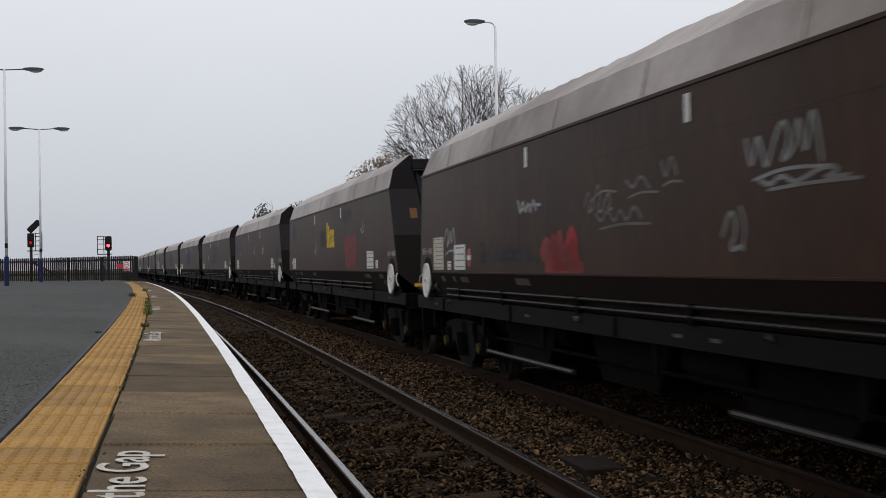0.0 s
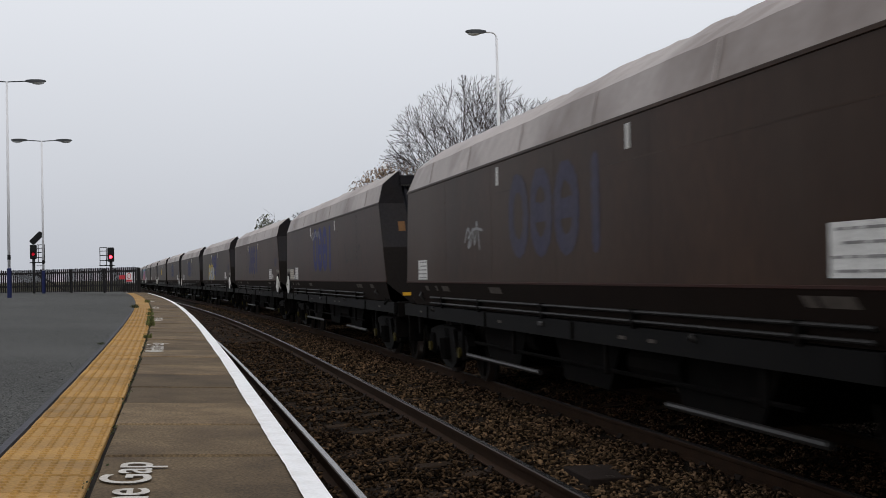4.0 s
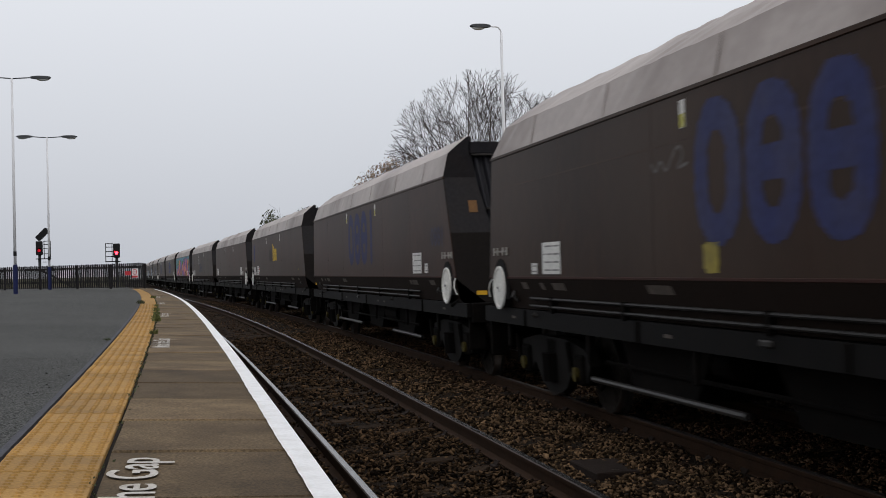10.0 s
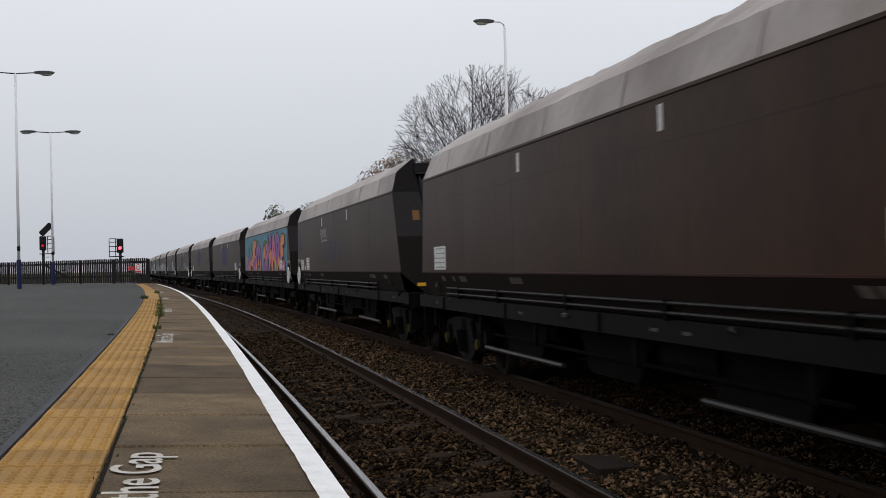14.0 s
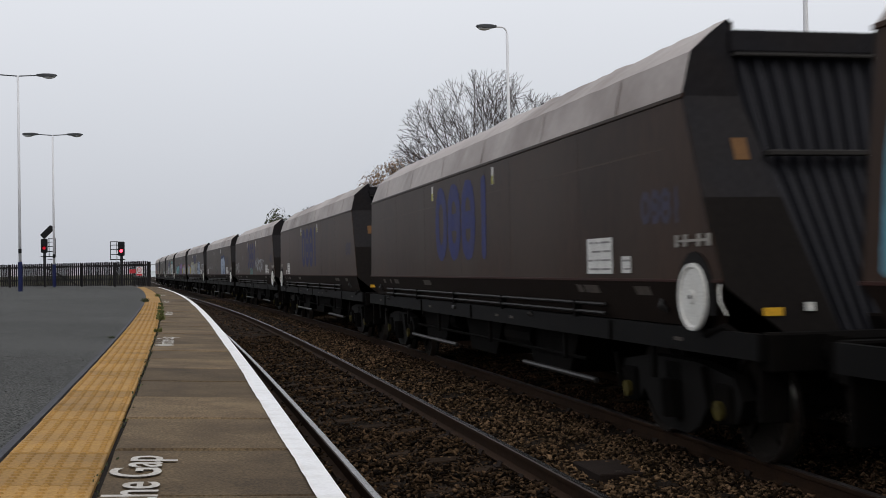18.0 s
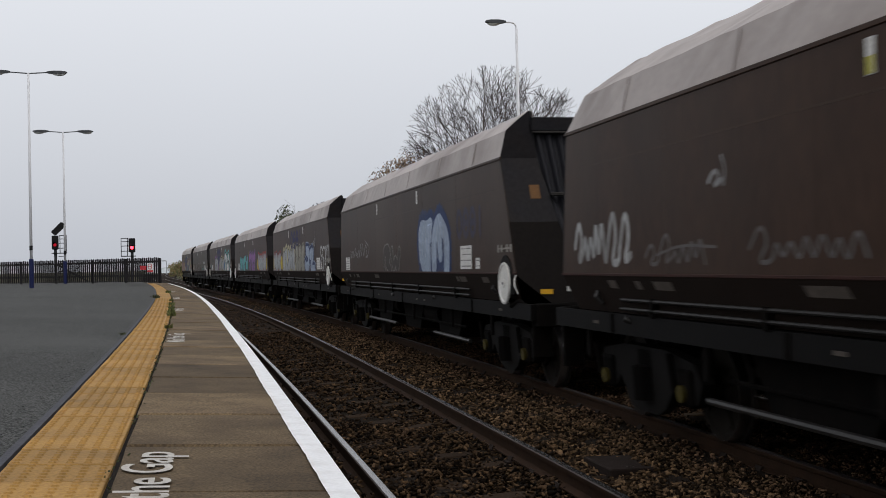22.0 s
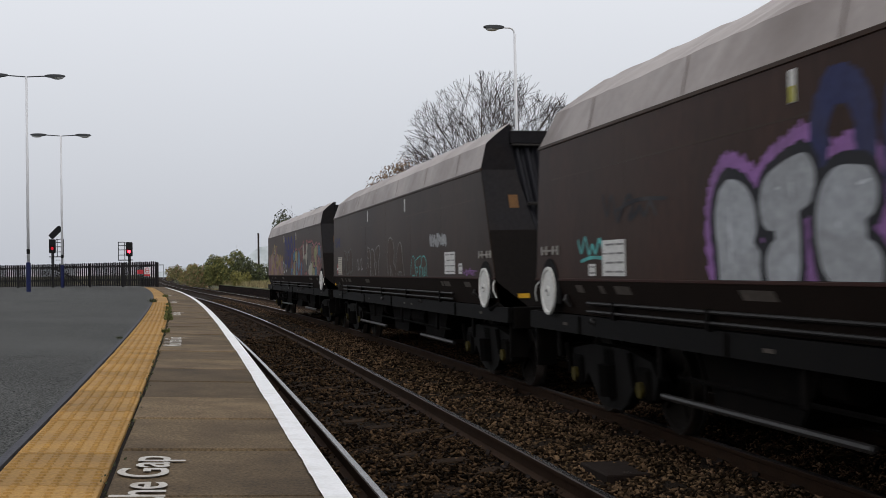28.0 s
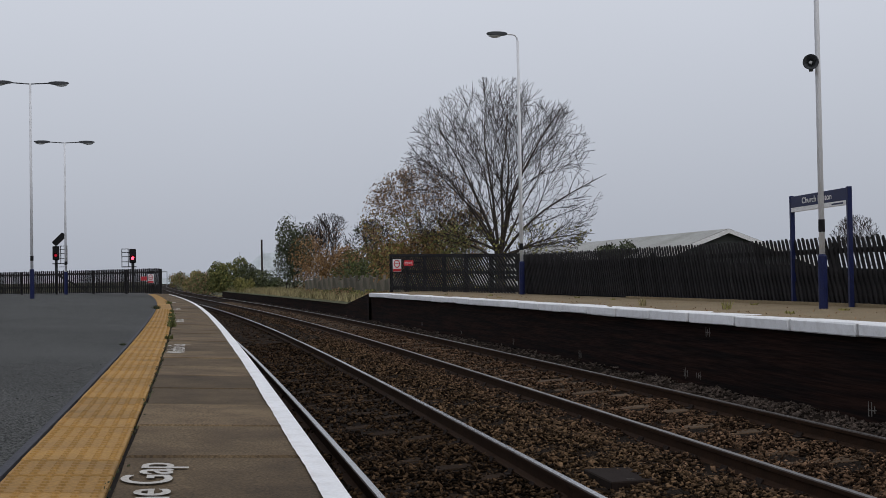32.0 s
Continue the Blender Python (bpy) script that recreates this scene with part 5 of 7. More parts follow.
        sc(w, -6.9, 1.62, 0.1, 0.12, (0.3, 0.27, 0.03), 67, 1, 0.03)
    elif k == 11:
        sc(w, 2.6, 2.25, 1.3, 0.4, GREY_W, 68, 3, 0.06)
        mk(w, 1.7, -1.0, 1.7, 2.3, DIM)
        pa(w, 7.4, 7.0, 2.0, 2.5, BLUE, 5, "blue painted patch")
    elif k == 12:
        pa(w, 8.0, -7.6, 1.475, 2.93, (0.10, 0.29, 0.39), 7, "sky blue painted background")
        for j, (a, c, e, h) in enumerate(((6.3, 5.5, 2.15, 2.5), (5.3, 4.6, 2.35, 2.7), (3.6, 2.0, 2.2, 2.75), (0.2, -1.3, 2.1, 2.66), (-6.2, -7.3, 2.2, 2.75))):
            pa(w, a, c, e, h, (0.055, 0.20, 0.02), 70 + j, "grass green painted cloud")
        pa(w, 7.9, 6.6, 1.5, 2.1, (0.30, 0.30, 0.27), 76, "pale grey painted cloud")
        pa(w, 1.6, 0.4, 1.5, 2.1, (0.28, 0.28, 0.27), 75, "pale grey painted cloud")
        piece(w, ((1, 6.75, 5.55, 1.42, 2.12, 0.30, PURPLE, PINK), (9, 5.7, 4.1, 1.42, 2.42, 0.32, PURPLE, ORANGE), (5, 4.45, 2.95, 1.72, 2.76, 0.34, ORANGE, ORANGE),
                  (7, 3.95, 2.75, 1.40, 1.98, 0.30, PURPLE, PINK), (0, 3.0, 1.05, 1.40, 2.66, 0.42, PURPLE, ORANGE)), INK, 0.04, shadow=0.26, seed=21)
        piece(w, ((7, 0.15, -0.95, 1.40, 2.40, 0.40, ORANGE, PURPLE), (2, -0.75, -1.75, 1.40, 2.58, 0.32, PINK, PURPLE), (4, -1.5, -2.95, 1.75, 2.80, 0.36, PURPLE, PURPLE),
                  (0, -1.95, -3.4, 1.40, 2.26, 0.36, ORANGE, PINK), (9, -2.9, -4.4, 1.40, 2.88, 0.40, PINK, ORANGE), (2, -4.3, -5.7, 1.40, 2.82, 0.40, PURPLE, ORANGE),
                  (5, -5.6, -6.9, 1.40, 2.76, 0.36, ORANGE, PINK)), INK, 0.045, shadow=0.24, seed=22)
    elif k == 15:
        sc(w, 0.7, 1.49, 1.2, 0.33, TEAL, 24, 3, 0.045)
        sc(w, -2.0, 1.5, 2.6, 1.0, SILVER, 25, 4, 0.10)
        sc(w, -1.45, 1.7, 0.5, 0.5, SILVER, 26, 1, 0.07)
        sc(w, 7.75, 1.5, 1.75, 0.62, (0.40, 0.40, 0.39), 27, 5, 0.075)
        sc(w, 5.7, 1.52, 1.4, 0.32, (0.11, 0.10, 0.095), 71, 4, 0.035)
        sc(w, 3.6, 1.52, 1.7, 0.34, (0.10, 0.092, 0.088), 74, 4, 0.035)
        sc(w, 4.3, 2.1, 0.3, 0.3, GREY_W, 72, 1, 0.04)
    elif k == 16:
        sc(w, 6.4, 1.7, 2.8, 0.5, GREY_W, 28, 5, 0.03)
        bp(w, 1.57, -0.45, 1.49, 2.0, [(0.055, 0.045, 0.04)], (0.19, 0.18, 0.17), 29, 2, edge_w=0.03)
        bp(w, -2.23, -4.6, 1.49, 2.45, [PALE], NAVY, 30, 2, halo=NAVY, halo_w=0.06, edge_w=0.09)
        for j in range(9):
            bm = bmesh.new()
            y, z = -2.35 - 0.24 * j, 1.62 + 0.05 * (j % 3)
            add_ribbon(bm, [(y, z), (y - 0.05, z + 0.3), (y - 0.04, z + 0.58)], 0.022, 0.0085)
            part("graffiti", bm, paint((0.50, 0.54, 0.60), 0.3), w, "pale sprayed hatching")
        mk(w, -5.2, -6.9, 1.95, 2.4, DIM)
    elif k == 17:
        mk(w, 1.62, -1.7, 2.2, 2.82, BLUE2)
        pa(w, 5.2, 4.4, 1.49, 2.0, MUSTARD, 47, "yellow graffiti flames")
        pa(w, 7.95, 7.6, 1.49, 1.95, MUSTARD, 48, "yellow graffiti flames")
        bp(w, 7.6, 5.1, 1.49, 2.2, [SILVER], INK, 31, 4, halo=(0.30, 0.03, 0.03), halo_w=0.05, edge_w=0.03)
        bp(w, 4.15, 0.3, 1.49, 2.30, [SILVER], INK, 32, 5, halo=(0.46, 0.42, 0.26), halo_w=0.13, edge_w=0.035, fat=0.43)
        bp(w, 0.0, -2.38, 1.49, 2.36, [(0.30, 0.29, 0.24)], INK, 33, 3, halo=(0.34, 0.32, 0.24), halo_w=0.05)
        bp(w, -2.6, -5.0, 1.45, 2.28, [PALE], NAVY, 34, 2, halo=PALE, halo_w=0.03, edge_w=0.10)
        bp(w, -6.3, -8.0, 1.49, 2.15, [(0.06, 0.045, 0.035)], (0.46, 0.46, 0.46), 35, 3, edge_w=0.065)
        arrow(w, -5.0, 2.15, 0.5, 0.5, GREY_W, 0.04)
        sc(w, -4.7, 2.2, 0.3, 0.15, GREY_W, 36, 1, 0.03)
    elif k == 18:
        bp(w, 4.7, 0.6, 1.49, 2.22, [TEAL, (0.14, 0.36, 0.42)], INK, 37, 4, edge_w=0.04)
        bp(w, -0.2, -3.1, 1.49, 2.35, [PURPLE], INK, 38, 3, halo=(0.16, 0.10, 0.22), halo_w=0.08)
        bp(w, -4.5, -7.7, 1.49, 2.28, [SILVER], INK, 39, 4, halo=(0.42, 0.05, 0.04), halo_w=0.07)
        pa(w, -7.2, -8.0, 1.49, 2.0, MUSTARD, 40, "yellow graffiti flames")
        pa(w, -3.9, -4.7, 1.49, 2.0, MUSTARD, 41, "yellow graffiti flames")
        sc(w, 0.1, 2.2, 0.4, 0.3, MUSTARD, 42, 1, 0.05)
    elif k == 19:
        bp(w, 3.2, 0.85, 1.45, 2.32, [SILVER, (0.33, 0.34, 0.35)], INK, 42, 3, halo=PURPLE, halo_w=0.10, edge_w=0.075, fat=0.46)
        bp(w, -0.2, -3.75, 1.49, 2.3, [(0.33, 0.33, 0.33)], INK, 43, 4, halo=(0.46, 0.42, 0.20), halo_w=0.05, edge_w=0.06)
        pa(w, -3.2, -4.3, 1.5, 2.3, (0.05, 0.20, 0.42), 76, "blue painted cloud")
        bp(w, -3.95, -7.2, 1.49, 2.55, [(0.58, 0.59, 0.59)], INK, 44, 3, halo=TEAL, halo_w=0.10, edge_w=0.10)
        sc(w, 6.6, 1.67, 0.9, 0.4, TEAL, 45, 2, 0.05)
        sc(w, 5.8, 1.95, 1.5, 0.4, INK, 46, 3, 0.05)
    elif k == 20:
        bp(w, 6.2, 4.7, 1.52, 2.1, [THIN], (0.16, 0.20, 0.19), 47, 3, edge_w=0.018)
        sc(w, 4.0, 1.55, 1.0, 0.4, GREY_W, 53, 2, 0.03)
        bp(w, 2.46, 0.7, 1.5, 2.1, [THIN], GREY_W, 48, 3, edge_w=0.016)
        bp(w, -0.25, -1.95, 1.5, 2.2, [THIN], (0.26, 0.26, 0.255), 49, 2, edge_w=0.018)
        bp(w, -2.66, -4.1, 1.49, 1.86, [THIN], TEAL, 50, 3, edge_w=0.02)
        bp(w, -4.35, -5.6, 1.95, 2.16, [GREY_W], SILVER, 51, 5, edge_w=0.012)
        sc(w, -6.56, 1.49, 0.9, 0.13, PURPLE, 52, 4, 0.03)
        mk(w, 7.75, 6.5, 2.18, 2.42, BLUE2)
    elif k == 21:
        bp(w, 7.69, 2.27, 1.49, 2.28, [(0.19, 0.10, 0.12), (0.26, 0.17, 0.17), (0.27, 0.18, 0.10)], (0.36, 0.26, 0.03), 57, 7, edge_w=0.04)
        bp(w, 6.3, 4.3, 1.9, 2.62, [(0.14, 0.07, 0.09), (0.26, 0.20, 0.12)], (0.36, 0.27, 0.03), 64, 3, edge_w=0.03, fat=0.3)
        sc(w, 5.6, 2.2, 0.5, 0.35, (0.6, 0.6, 0.58), 54, 1, 0.04)
        sc(w, 3.2, 1.65, 0.9, 0.45, TEAL, 55, 2, 0.07)
        sc(w, 2.4, 1.5, 1.4, 0.5, (0.5, 0.5, 0.48), 56, 2, 0.06)
        bp(w, -0.23, -3.6, 1.49, 2.36, [(0.15, 0.06, 0.045), (0.05, 0.14, 0.24), (0.30, 0.28, 0.12), (0.10, 0.19, 0.26)], INK, 61, 5, halo=(0.30, 0.10, 0.10), halo_w=0.05)
        bp(w, -3.65, -5.9, 1.49, 2.5, [(0.36, 0.34, 0.27), (0.10, 0.092, 0.085)], INK, 58, 2, halo=(0.30, 0.10, 0.10), halo_w=0.06)
        pa(w, -4.3, -5.3, 1.6, 2.25, (0.06, 0.056, 0.05), 77, "dark grey painted block")
        bp(w, -5.7, -7.9, 1.49, 2.42, [(0.20, 0.10, 0.08), (0.27, 0.26, 0.12), (0.06, 0.14, 0.21)], INK, 62, 3, halo=(0.40, 0.16, 0.17), halo_w=0.05)


wagons = {}
for k in range(-1, 22):
    wagons[k] = template if k == -1 else copy_thing(template, Matrix.Identity(4))
repainted = {}      # side sheets in the redder paint, one for either side
for k, w in wagons.items():
    if k in (2, 4, 8, 17, 18, 19):
        for child in w.children:
            if child.name.startswith("side_sheet") and child.matrix_basis.translation.length == 0:
                key = tuple(round(c, 2) for c in child.bound_box[0])
                repainted.setdefault(key, child.data.copy())
                repainted[key].materials[0] = M_SIDE_RED
                child.data = repainted[key]
    livery(w, k)
    if k in SIDE_LABELS:
        w["label"] = SIDE_LABELS[k]


LAG_T = (0, 1, 3, 6, 8, 9, 10, 12, 13, 14, 18, 19, 20, 21, 24, 25, 28, 30, 31, 32)      # small lags of the train, by time
LAG = (0.0, 0.03, 0.015, 0.06, 0.09, -0.06, -0.19, -0.20, -0.16, 0.01, 0.0, 0.11, 0.20, 0.05, 0.03, -0.03, -0.13, 0.05, -0.08, -0.08)


def travelled(t):
    return 13.8136 * t - 0.04715 * t * t + 0.0004036 * t ** 3 - float(np.interp(t, LAG_T, LAG))


TRACK_MID, TRACK_Z = (R3 + R4) / 2, (Z3 + Z4) / 2 - 0.033


def wagon_pose(s):
    a, b = at(s - 6.36, TRACK_MID, TRACK_Z), at(s + 6.36, TRACK_MID, TRACK_Z)
    d = b - a
    return Matrix.Translation((a + b) / 2) @ Matrix.Rotation(math.atan2(-d.x, d.y), 4, "Z")


def motions():
    times = [0.5 * i for i in range(65)]
    spins = [i / 20 for i in range(641)]
    for k, w in wagons.items():
        walk(w, [(t, wagon_pose(19.20 + k * PITCH - 8.18 - travelled(t))) for t in times])
        for b in w.children:
            for ws in b.children:
                if ws.name.startswith("wheelset"):
                    y, z = ws.location.y, ws.location.z
                    walk(ws, [(t, pose(0, y, z, math.degrees(travelled(t) / 0.45) % 360.0)) for t in spins])


# ---------------------------------------------------------------- fences
def line_point(poly, d):
    for (a, b) in zip(poly, poly[1:]):
        a, b = Vector(a), Vector(b)
        ln = (b - a).length
        if d <= ln or b == Vector(poly[-1]):
            return a + (b - a) * (d / ln), (b - a).normalized()
        d -= ln


def paling_mesh(h, w=0.092, t=0.022, lean=0.0):
    bm = bmesh.new()
    ring = [(-w / 2, 0.05), (w / 2, 0.05), (w / 2, h - 0.04), (w * 0.2, h), (-w * 0.2, h), (-w / 2, h - 0.04)]
    add_prism(bm, [(u - lean * v, v) for u, v in ring], "x", -t / 2, t / 2)
    return link_mesh("paling", bm, M_FENCE)


# yard fence across the end of the near platform: upright palings
YARD_Z = 1.047
yard_line = [(-1.9, 58.5, 0), (-5.05, 62.7, 0), (-10.3, 68.0, 0), (-17.0, 74.5, 0)]
yard_fence = thing("palisade_fence", "black timber palisade fence closing off the platform yard", "fence", m=Matrix.Translation((-1.9, 58.5, YARD_Z)))
inv = yard_fence.matrix_basis.inverted()
kinds = [paling_mesh(1.17 + 0.01 * i, 0.098) for i in range(3)]
d = 0.05
while d < 22.5:
    q, way = line_point(yard_line, d)
    yaw = math.atan2(-way.x, way.y)
    part("paling", kinds[int(d * 7) % 3], None, yard_fence, m=inv @ Matrix.Translation((q.x, q.y, YARD_Z)) @ Matrix.Rotation(yaw, 4, "Z"))
    d += 0.152
d = 0.0
while d < 22.5:
    q, way = line_point(yard_line, d)
    yaw = math.atan2(-way.x, way.y)
    m = inv @ Matrix.Translation((q.x, q.y, YARD_Z)) @ Matrix.Rotation(yaw, 4, "Z")
    part("post", box(0.02, 0.11, -0.045, 0.045, 0, 1.14, 0.01), M_FENCE, yard_fence, m=m)
    if d < 20:
        for z in (0.3, 0.95):
            part("rail", box(0.014, 0.06, 0, 2.75, z, z + 0.09), M_FENCE, yard_fence, m=m)
    d += 2.75
q, way = line_point(yard_line, 7.0)
m = inv @ Matrix.Translation((q.x, q.y, YARD_Z)) @ Matrix.Rotation(math.atan2(-way.x, way.y), 4, "Z")
part("gate_brace", slab_mesh([(-0.02, -1.3, 0.1), (-0.02, -1.15, 0.1), (-0.02, 1.3, 1.0), (-0.02, 1.2, 1.08)], 0.03), M_FENCE, yard_fence, m=m)


def warning_sign(m, group=""):
    w = thing("warning_sign", "small red and white warning sign on the fence", "sign", group, m=m)
    part("red_panel", box(-0.012, 0.0, 0.30, 0.78, 0.15, 0.38), M_SIGNRED, w)
    part("white_panel", box(-0.012, 0.0, -0.25, 0.22, 0.0, 0.52), M_SIGNWHITE, w)
    bm = bmesh.new()
    n = 20
    for r0, r1 in ((0.17, 0.13),):
        a = [bm.verts.new((-0.016, r0 * math.cos(2 * math.pi * k / n) - 0.015, 0.33 + r0 * math.sin(2 * math.pi * k / n))) for k in range(n)]
        b = [bm.verts.new((-0.016, r1 * math.cos(2 * math.pi * k / n) - 0.015, 0.33 + r1 * math.sin(2 * math.pi * k / n))) for k in range(n)]
        for k in range(n):
            bm.faces.new((a[k], a[(k + 1) % n], b[(k + 1) % n], b[k]))
    add_box(bm, -0.018, -0.013, -0.14, 0.11, 0.315, 0.345, m=None)
    part("prohibition_ring", bm, M_SIGNRED, w)
    part("red_band", box(-0.017, -0.011, -0.24, 0.21, 0.01, 0.12), M_SIGNRED, w)
    return w


q, way = line_point(yard_line, 0.65)
warning_sign(Matrix.Translation((q.x, q.y, YARD_Z + 0.5)) @ Matrix.Rotation(math.atan2(-way.x, way.y) + 0.0, 4, "Z") @ Matrix.Translation((-0.03, 0, 0)) @ Matrix.Diagonal((1, 1, 0.8, 1)), "platform end signs")

# far platform fence: leaning palings, then diagonal boards towards the platform's end
far_line = [(9.75, 10.5, 0), (9.60, 16.4, 0), (9.27, 26.9, 0), (9.0, 35.2, 0)]
far_fence = thing("leaning_paling_fence", "black paling fence with leaning boards behind the far platform", "fence", m=Matrix.Translation((9.75, 10.5, Z_PLAT2)))
inv = far_fence.matrix_basis.inverted()
kinds = [paling_mesh(1.05 + 0.008 * i, 0.066, 0.022, -0.38) for i in range(4)]
d = 0.1
i = 0
while d < 24.6:
    q, way = line_point(far_line, d)
    m = inv @ Matrix.Translation((q.x, q.y, Z_PLAT2)) @ Matrix.Rotation(math.atan2(-way.x, way.y), 4, "Z")
    part("paling", kinds[(i * 7) % 4], None, far_fence, m=m @ Matrix.Diagonal((1, 1, 0.98 + 0.005 * d, 1)))
    if i % 18 == 0:
        part("post", box(0.02, 0.14, -0.06, 0.06, -0.2, 1.0, 0.01), M_FENCE, far_fence, m=m)
        for z in (0.12, 0.46, 0.82):
            part("rail", box(0.014, 0.06, 0, 2.55, z, z + 0.085), M_FENCE, far_fence, m=m)
    i += 1
    d += 0.135
# solid dark boarding behind the middle of it
a, b = Vector((9.49, 21.5, 0)), Vector((9.10, 34.6, 0))
part("screen", slab_mesh([(a.x, a.y, Z_PLAT2 - 0.02), (b.x, b.y, Z_PLAT2 - 0.02), (b.x, b.y, Z_PLAT2 + 1.0), (a.x, a.y, Z_PLAT2 + 0.74)], 0.02), M_FENCE_BACK, far_fence, "solid dark screen boarding", m=inv)
a, b = Vector((9.93, 13.0, 0)), Vector((9.56, 21.6, 0))
part("screen", slab_mesh([(a.x + 0.3, a.y, Z_PLAT2 - 0.1), (b.x + 0.02, b.y, Z_PLAT2 - 0.1), (b.x + 0.02, b.y, Z_PLAT2 + 0.74), (a.x + 0.3, a.y, Z_PLAT2 + 0.42)], 0.02), M_FENCE_BACK, far_fence, "solid dark screen boarding", m=inv)

end_line = [(9.0, 35.2, 0), (7.67, 51.5, 0)]
end_fence = thing("lattice_fence", "black fence of diagonal boards at the far platform's end", "fence", m=Matrix.Translation((9.0, 35.2, Z_PLAT2)))
inv = end_fence.matrix_basis.inverted()
ln = (Vector(end_line[1]) - Vector(end_line[0])).length
way = (Vector(end_line[1]) - Vector(end_line[0])).normalized()
rot = Matrix.Rotation(math.atan2(-way.x, way.y), 4, "Z")


def rise(y):
    return 1.18 + 0.34 * y / ln


for i in range(66):
    y0 = -1.8 + i * 0.29
    if y0 > ln - 0.3:
        break
    top, foot = min(y0 + 2.1, ln), max(y0, 0.0)
    h = rise(max(y0, 0))
    f, g = (top - y0) / 2.1, (foot - y0) / 2.1
    part("board", slab_mesh([(0, foot, 0.03 + h * g), (0, foot + 0.16, 0.03 + h * g), (0, min(top + 0.16, ln), h * f), (0, top, h * f)], 0.02), M_FENCE, end_fence, m=inv @ Matrix.Translation((9.0, 35.2, Z_PLAT2)) @ rot)
for i in range(7):
    y = ln * i / 6
    part("post", box(0.02, 0.14, y - 0.06, y + 0.06, -0.5, rise(y), 0.01), M_FENCE, end_fence, m=inv @ Matrix.Translation((9.0, 35.2, Z_PLAT2)) @ rot)
for z in (0.06, 0.5, 0.93):
    part("rail", slab_mesh([(0.03, 0, z * 1.18), (0.03, ln, z * 1.5), (0.03, ln, z * 1.5 + 0.12), (0.03, 0, z * 1.18 + 0.1)], 0.04), M_FENCE, end_fence, m=inv @ Matrix.Translation((9.0, 35.2, Z_PLAT2)) @ rot)
warning_sign(Matrix.Translation((7.66, 49.3, Z_PLAT2 + 0.78)) @ Matrix.Rotation(math.pi * 0.42, 4, "Z") @ Matrix.Diagonal((1, -0.72, 0.95, 1)), "platform end signs")


# ---------------------------------------------------------------- lamp posts
def lantern(parent, m, tone=M_GREY):
    bm = bmesh.new()
    rows = []
    for y, w, z0, z1 in ((0.0, 0.035, -0.02, 0.05), (0.10, 0.06, -0.04, 0.07), (0.30, 0.11, -0.06, 0.09), (0.62, 0.13, -0.05, 0.085), (0.80, 0.10, -0.02, 0.06), (0.86, 0.05, 0.0, 0.035)):
        rows.append([bm.verts.new(q) for q in ((-w, y, z0), (w, y, z0), (w * 0.85, y, z1 * 0.7), (w * 0.4, y, z1), (-w * 0.4, y, z1), (-w * 0.85, y, z1 * 0.7))])
    for r0, r1 in zip(rows, rows[1:]):
        for k in range(6):
            bm.faces.new((r0[k], r0[(k + 1) % 6], r1[(k + 1) % 6], r1[k]))
    bm.faces.new(rows[0][::-1])
    bm.faces.new(rows[-1])
    bmesh.ops.recalc_face_normals(bm, faces=bm.faces)
    ln_ = part("lantern", bm, tone, parent, "grey streetlight lantern", m=m)
    bm = bmesh.new()
    bmesh.ops.create_uvsphere(bm, u_segments=12, v_segments=8, radius=1.0, matrix=Matrix.Translation((0, 0.52, -0.05)) @ Matrix.Diagonal((0.11, 0.27, 0.085, 1)))
    part("bowl", bm, M_LENS, ln_, "clear lamp bowl", smooth=True)


def lamp_post(name, x, y, z, tall, arms, label, sleeve=0.95, r=0.056, group="platform lamps"):
    """arms: headings in degrees of the lantern brackets."""
    w = thing(name, label, "lamp post", group, m=pose(x, y, z))
    part("base_sleeve", tube([(0, 0, 0), (0, 0, sleeve - 0.03), (0, 0, sleeve)], [r * 1.55, r * 1.55, r * 1.1], 14), M_NAVY, w, "navy painted base sleeve")
    part("pole", tube([(0, 0, sleeve), (0, 0, tall * 0.55), (0, 0, tall)], [r, r * 0.9, r * 0.72], 12), M_POLE, w, "white painted pole", smooth=True)
    part("number_band", tube([(0, 0, sleeve + 0.32), (0, 0, sleeve + 0.50)], r * 1.12, 12), M_BLACK, w, "black number band")
    part("door", box(-0.03, 0.03, -r * 1.62, -r * 1.5, 0.3, 0.7), M_NAVY, w)
    for a in arms:
        turn_ = Matrix.Rotation(radians(a), 4, "Z")
        if len(arms) == 1:
            part("bracket", tube([(0, 0, tall - 0.05), (0, 0.02, tall + 0.08), (0, 0.08, tall + 0.15), (0, 0.16, tall + 0.175), (0, 0.34, tall + 0.18)], 0.022, 8), M_POLE, w, m=turn_)
            lantern(w, turn_ @ Matrix.Translation((0, 0.30, tall + 0.18)) @ Matrix.Diagonal((0.8, 0.68, 0.8, 1)))
        else:
            part("bracket", tube([(0, 0, tall - 0.02), (0, 0.8, tall + 0.03)], 0.022, 8), M_GREY, w, m=turn_)
            lantern(w, turn_ @ Matrix.Translation((0, 0.67, tall + 0.02)) @ Matrix.Diagonal((0.9, 0.88, 0.9, 1)))
    return w


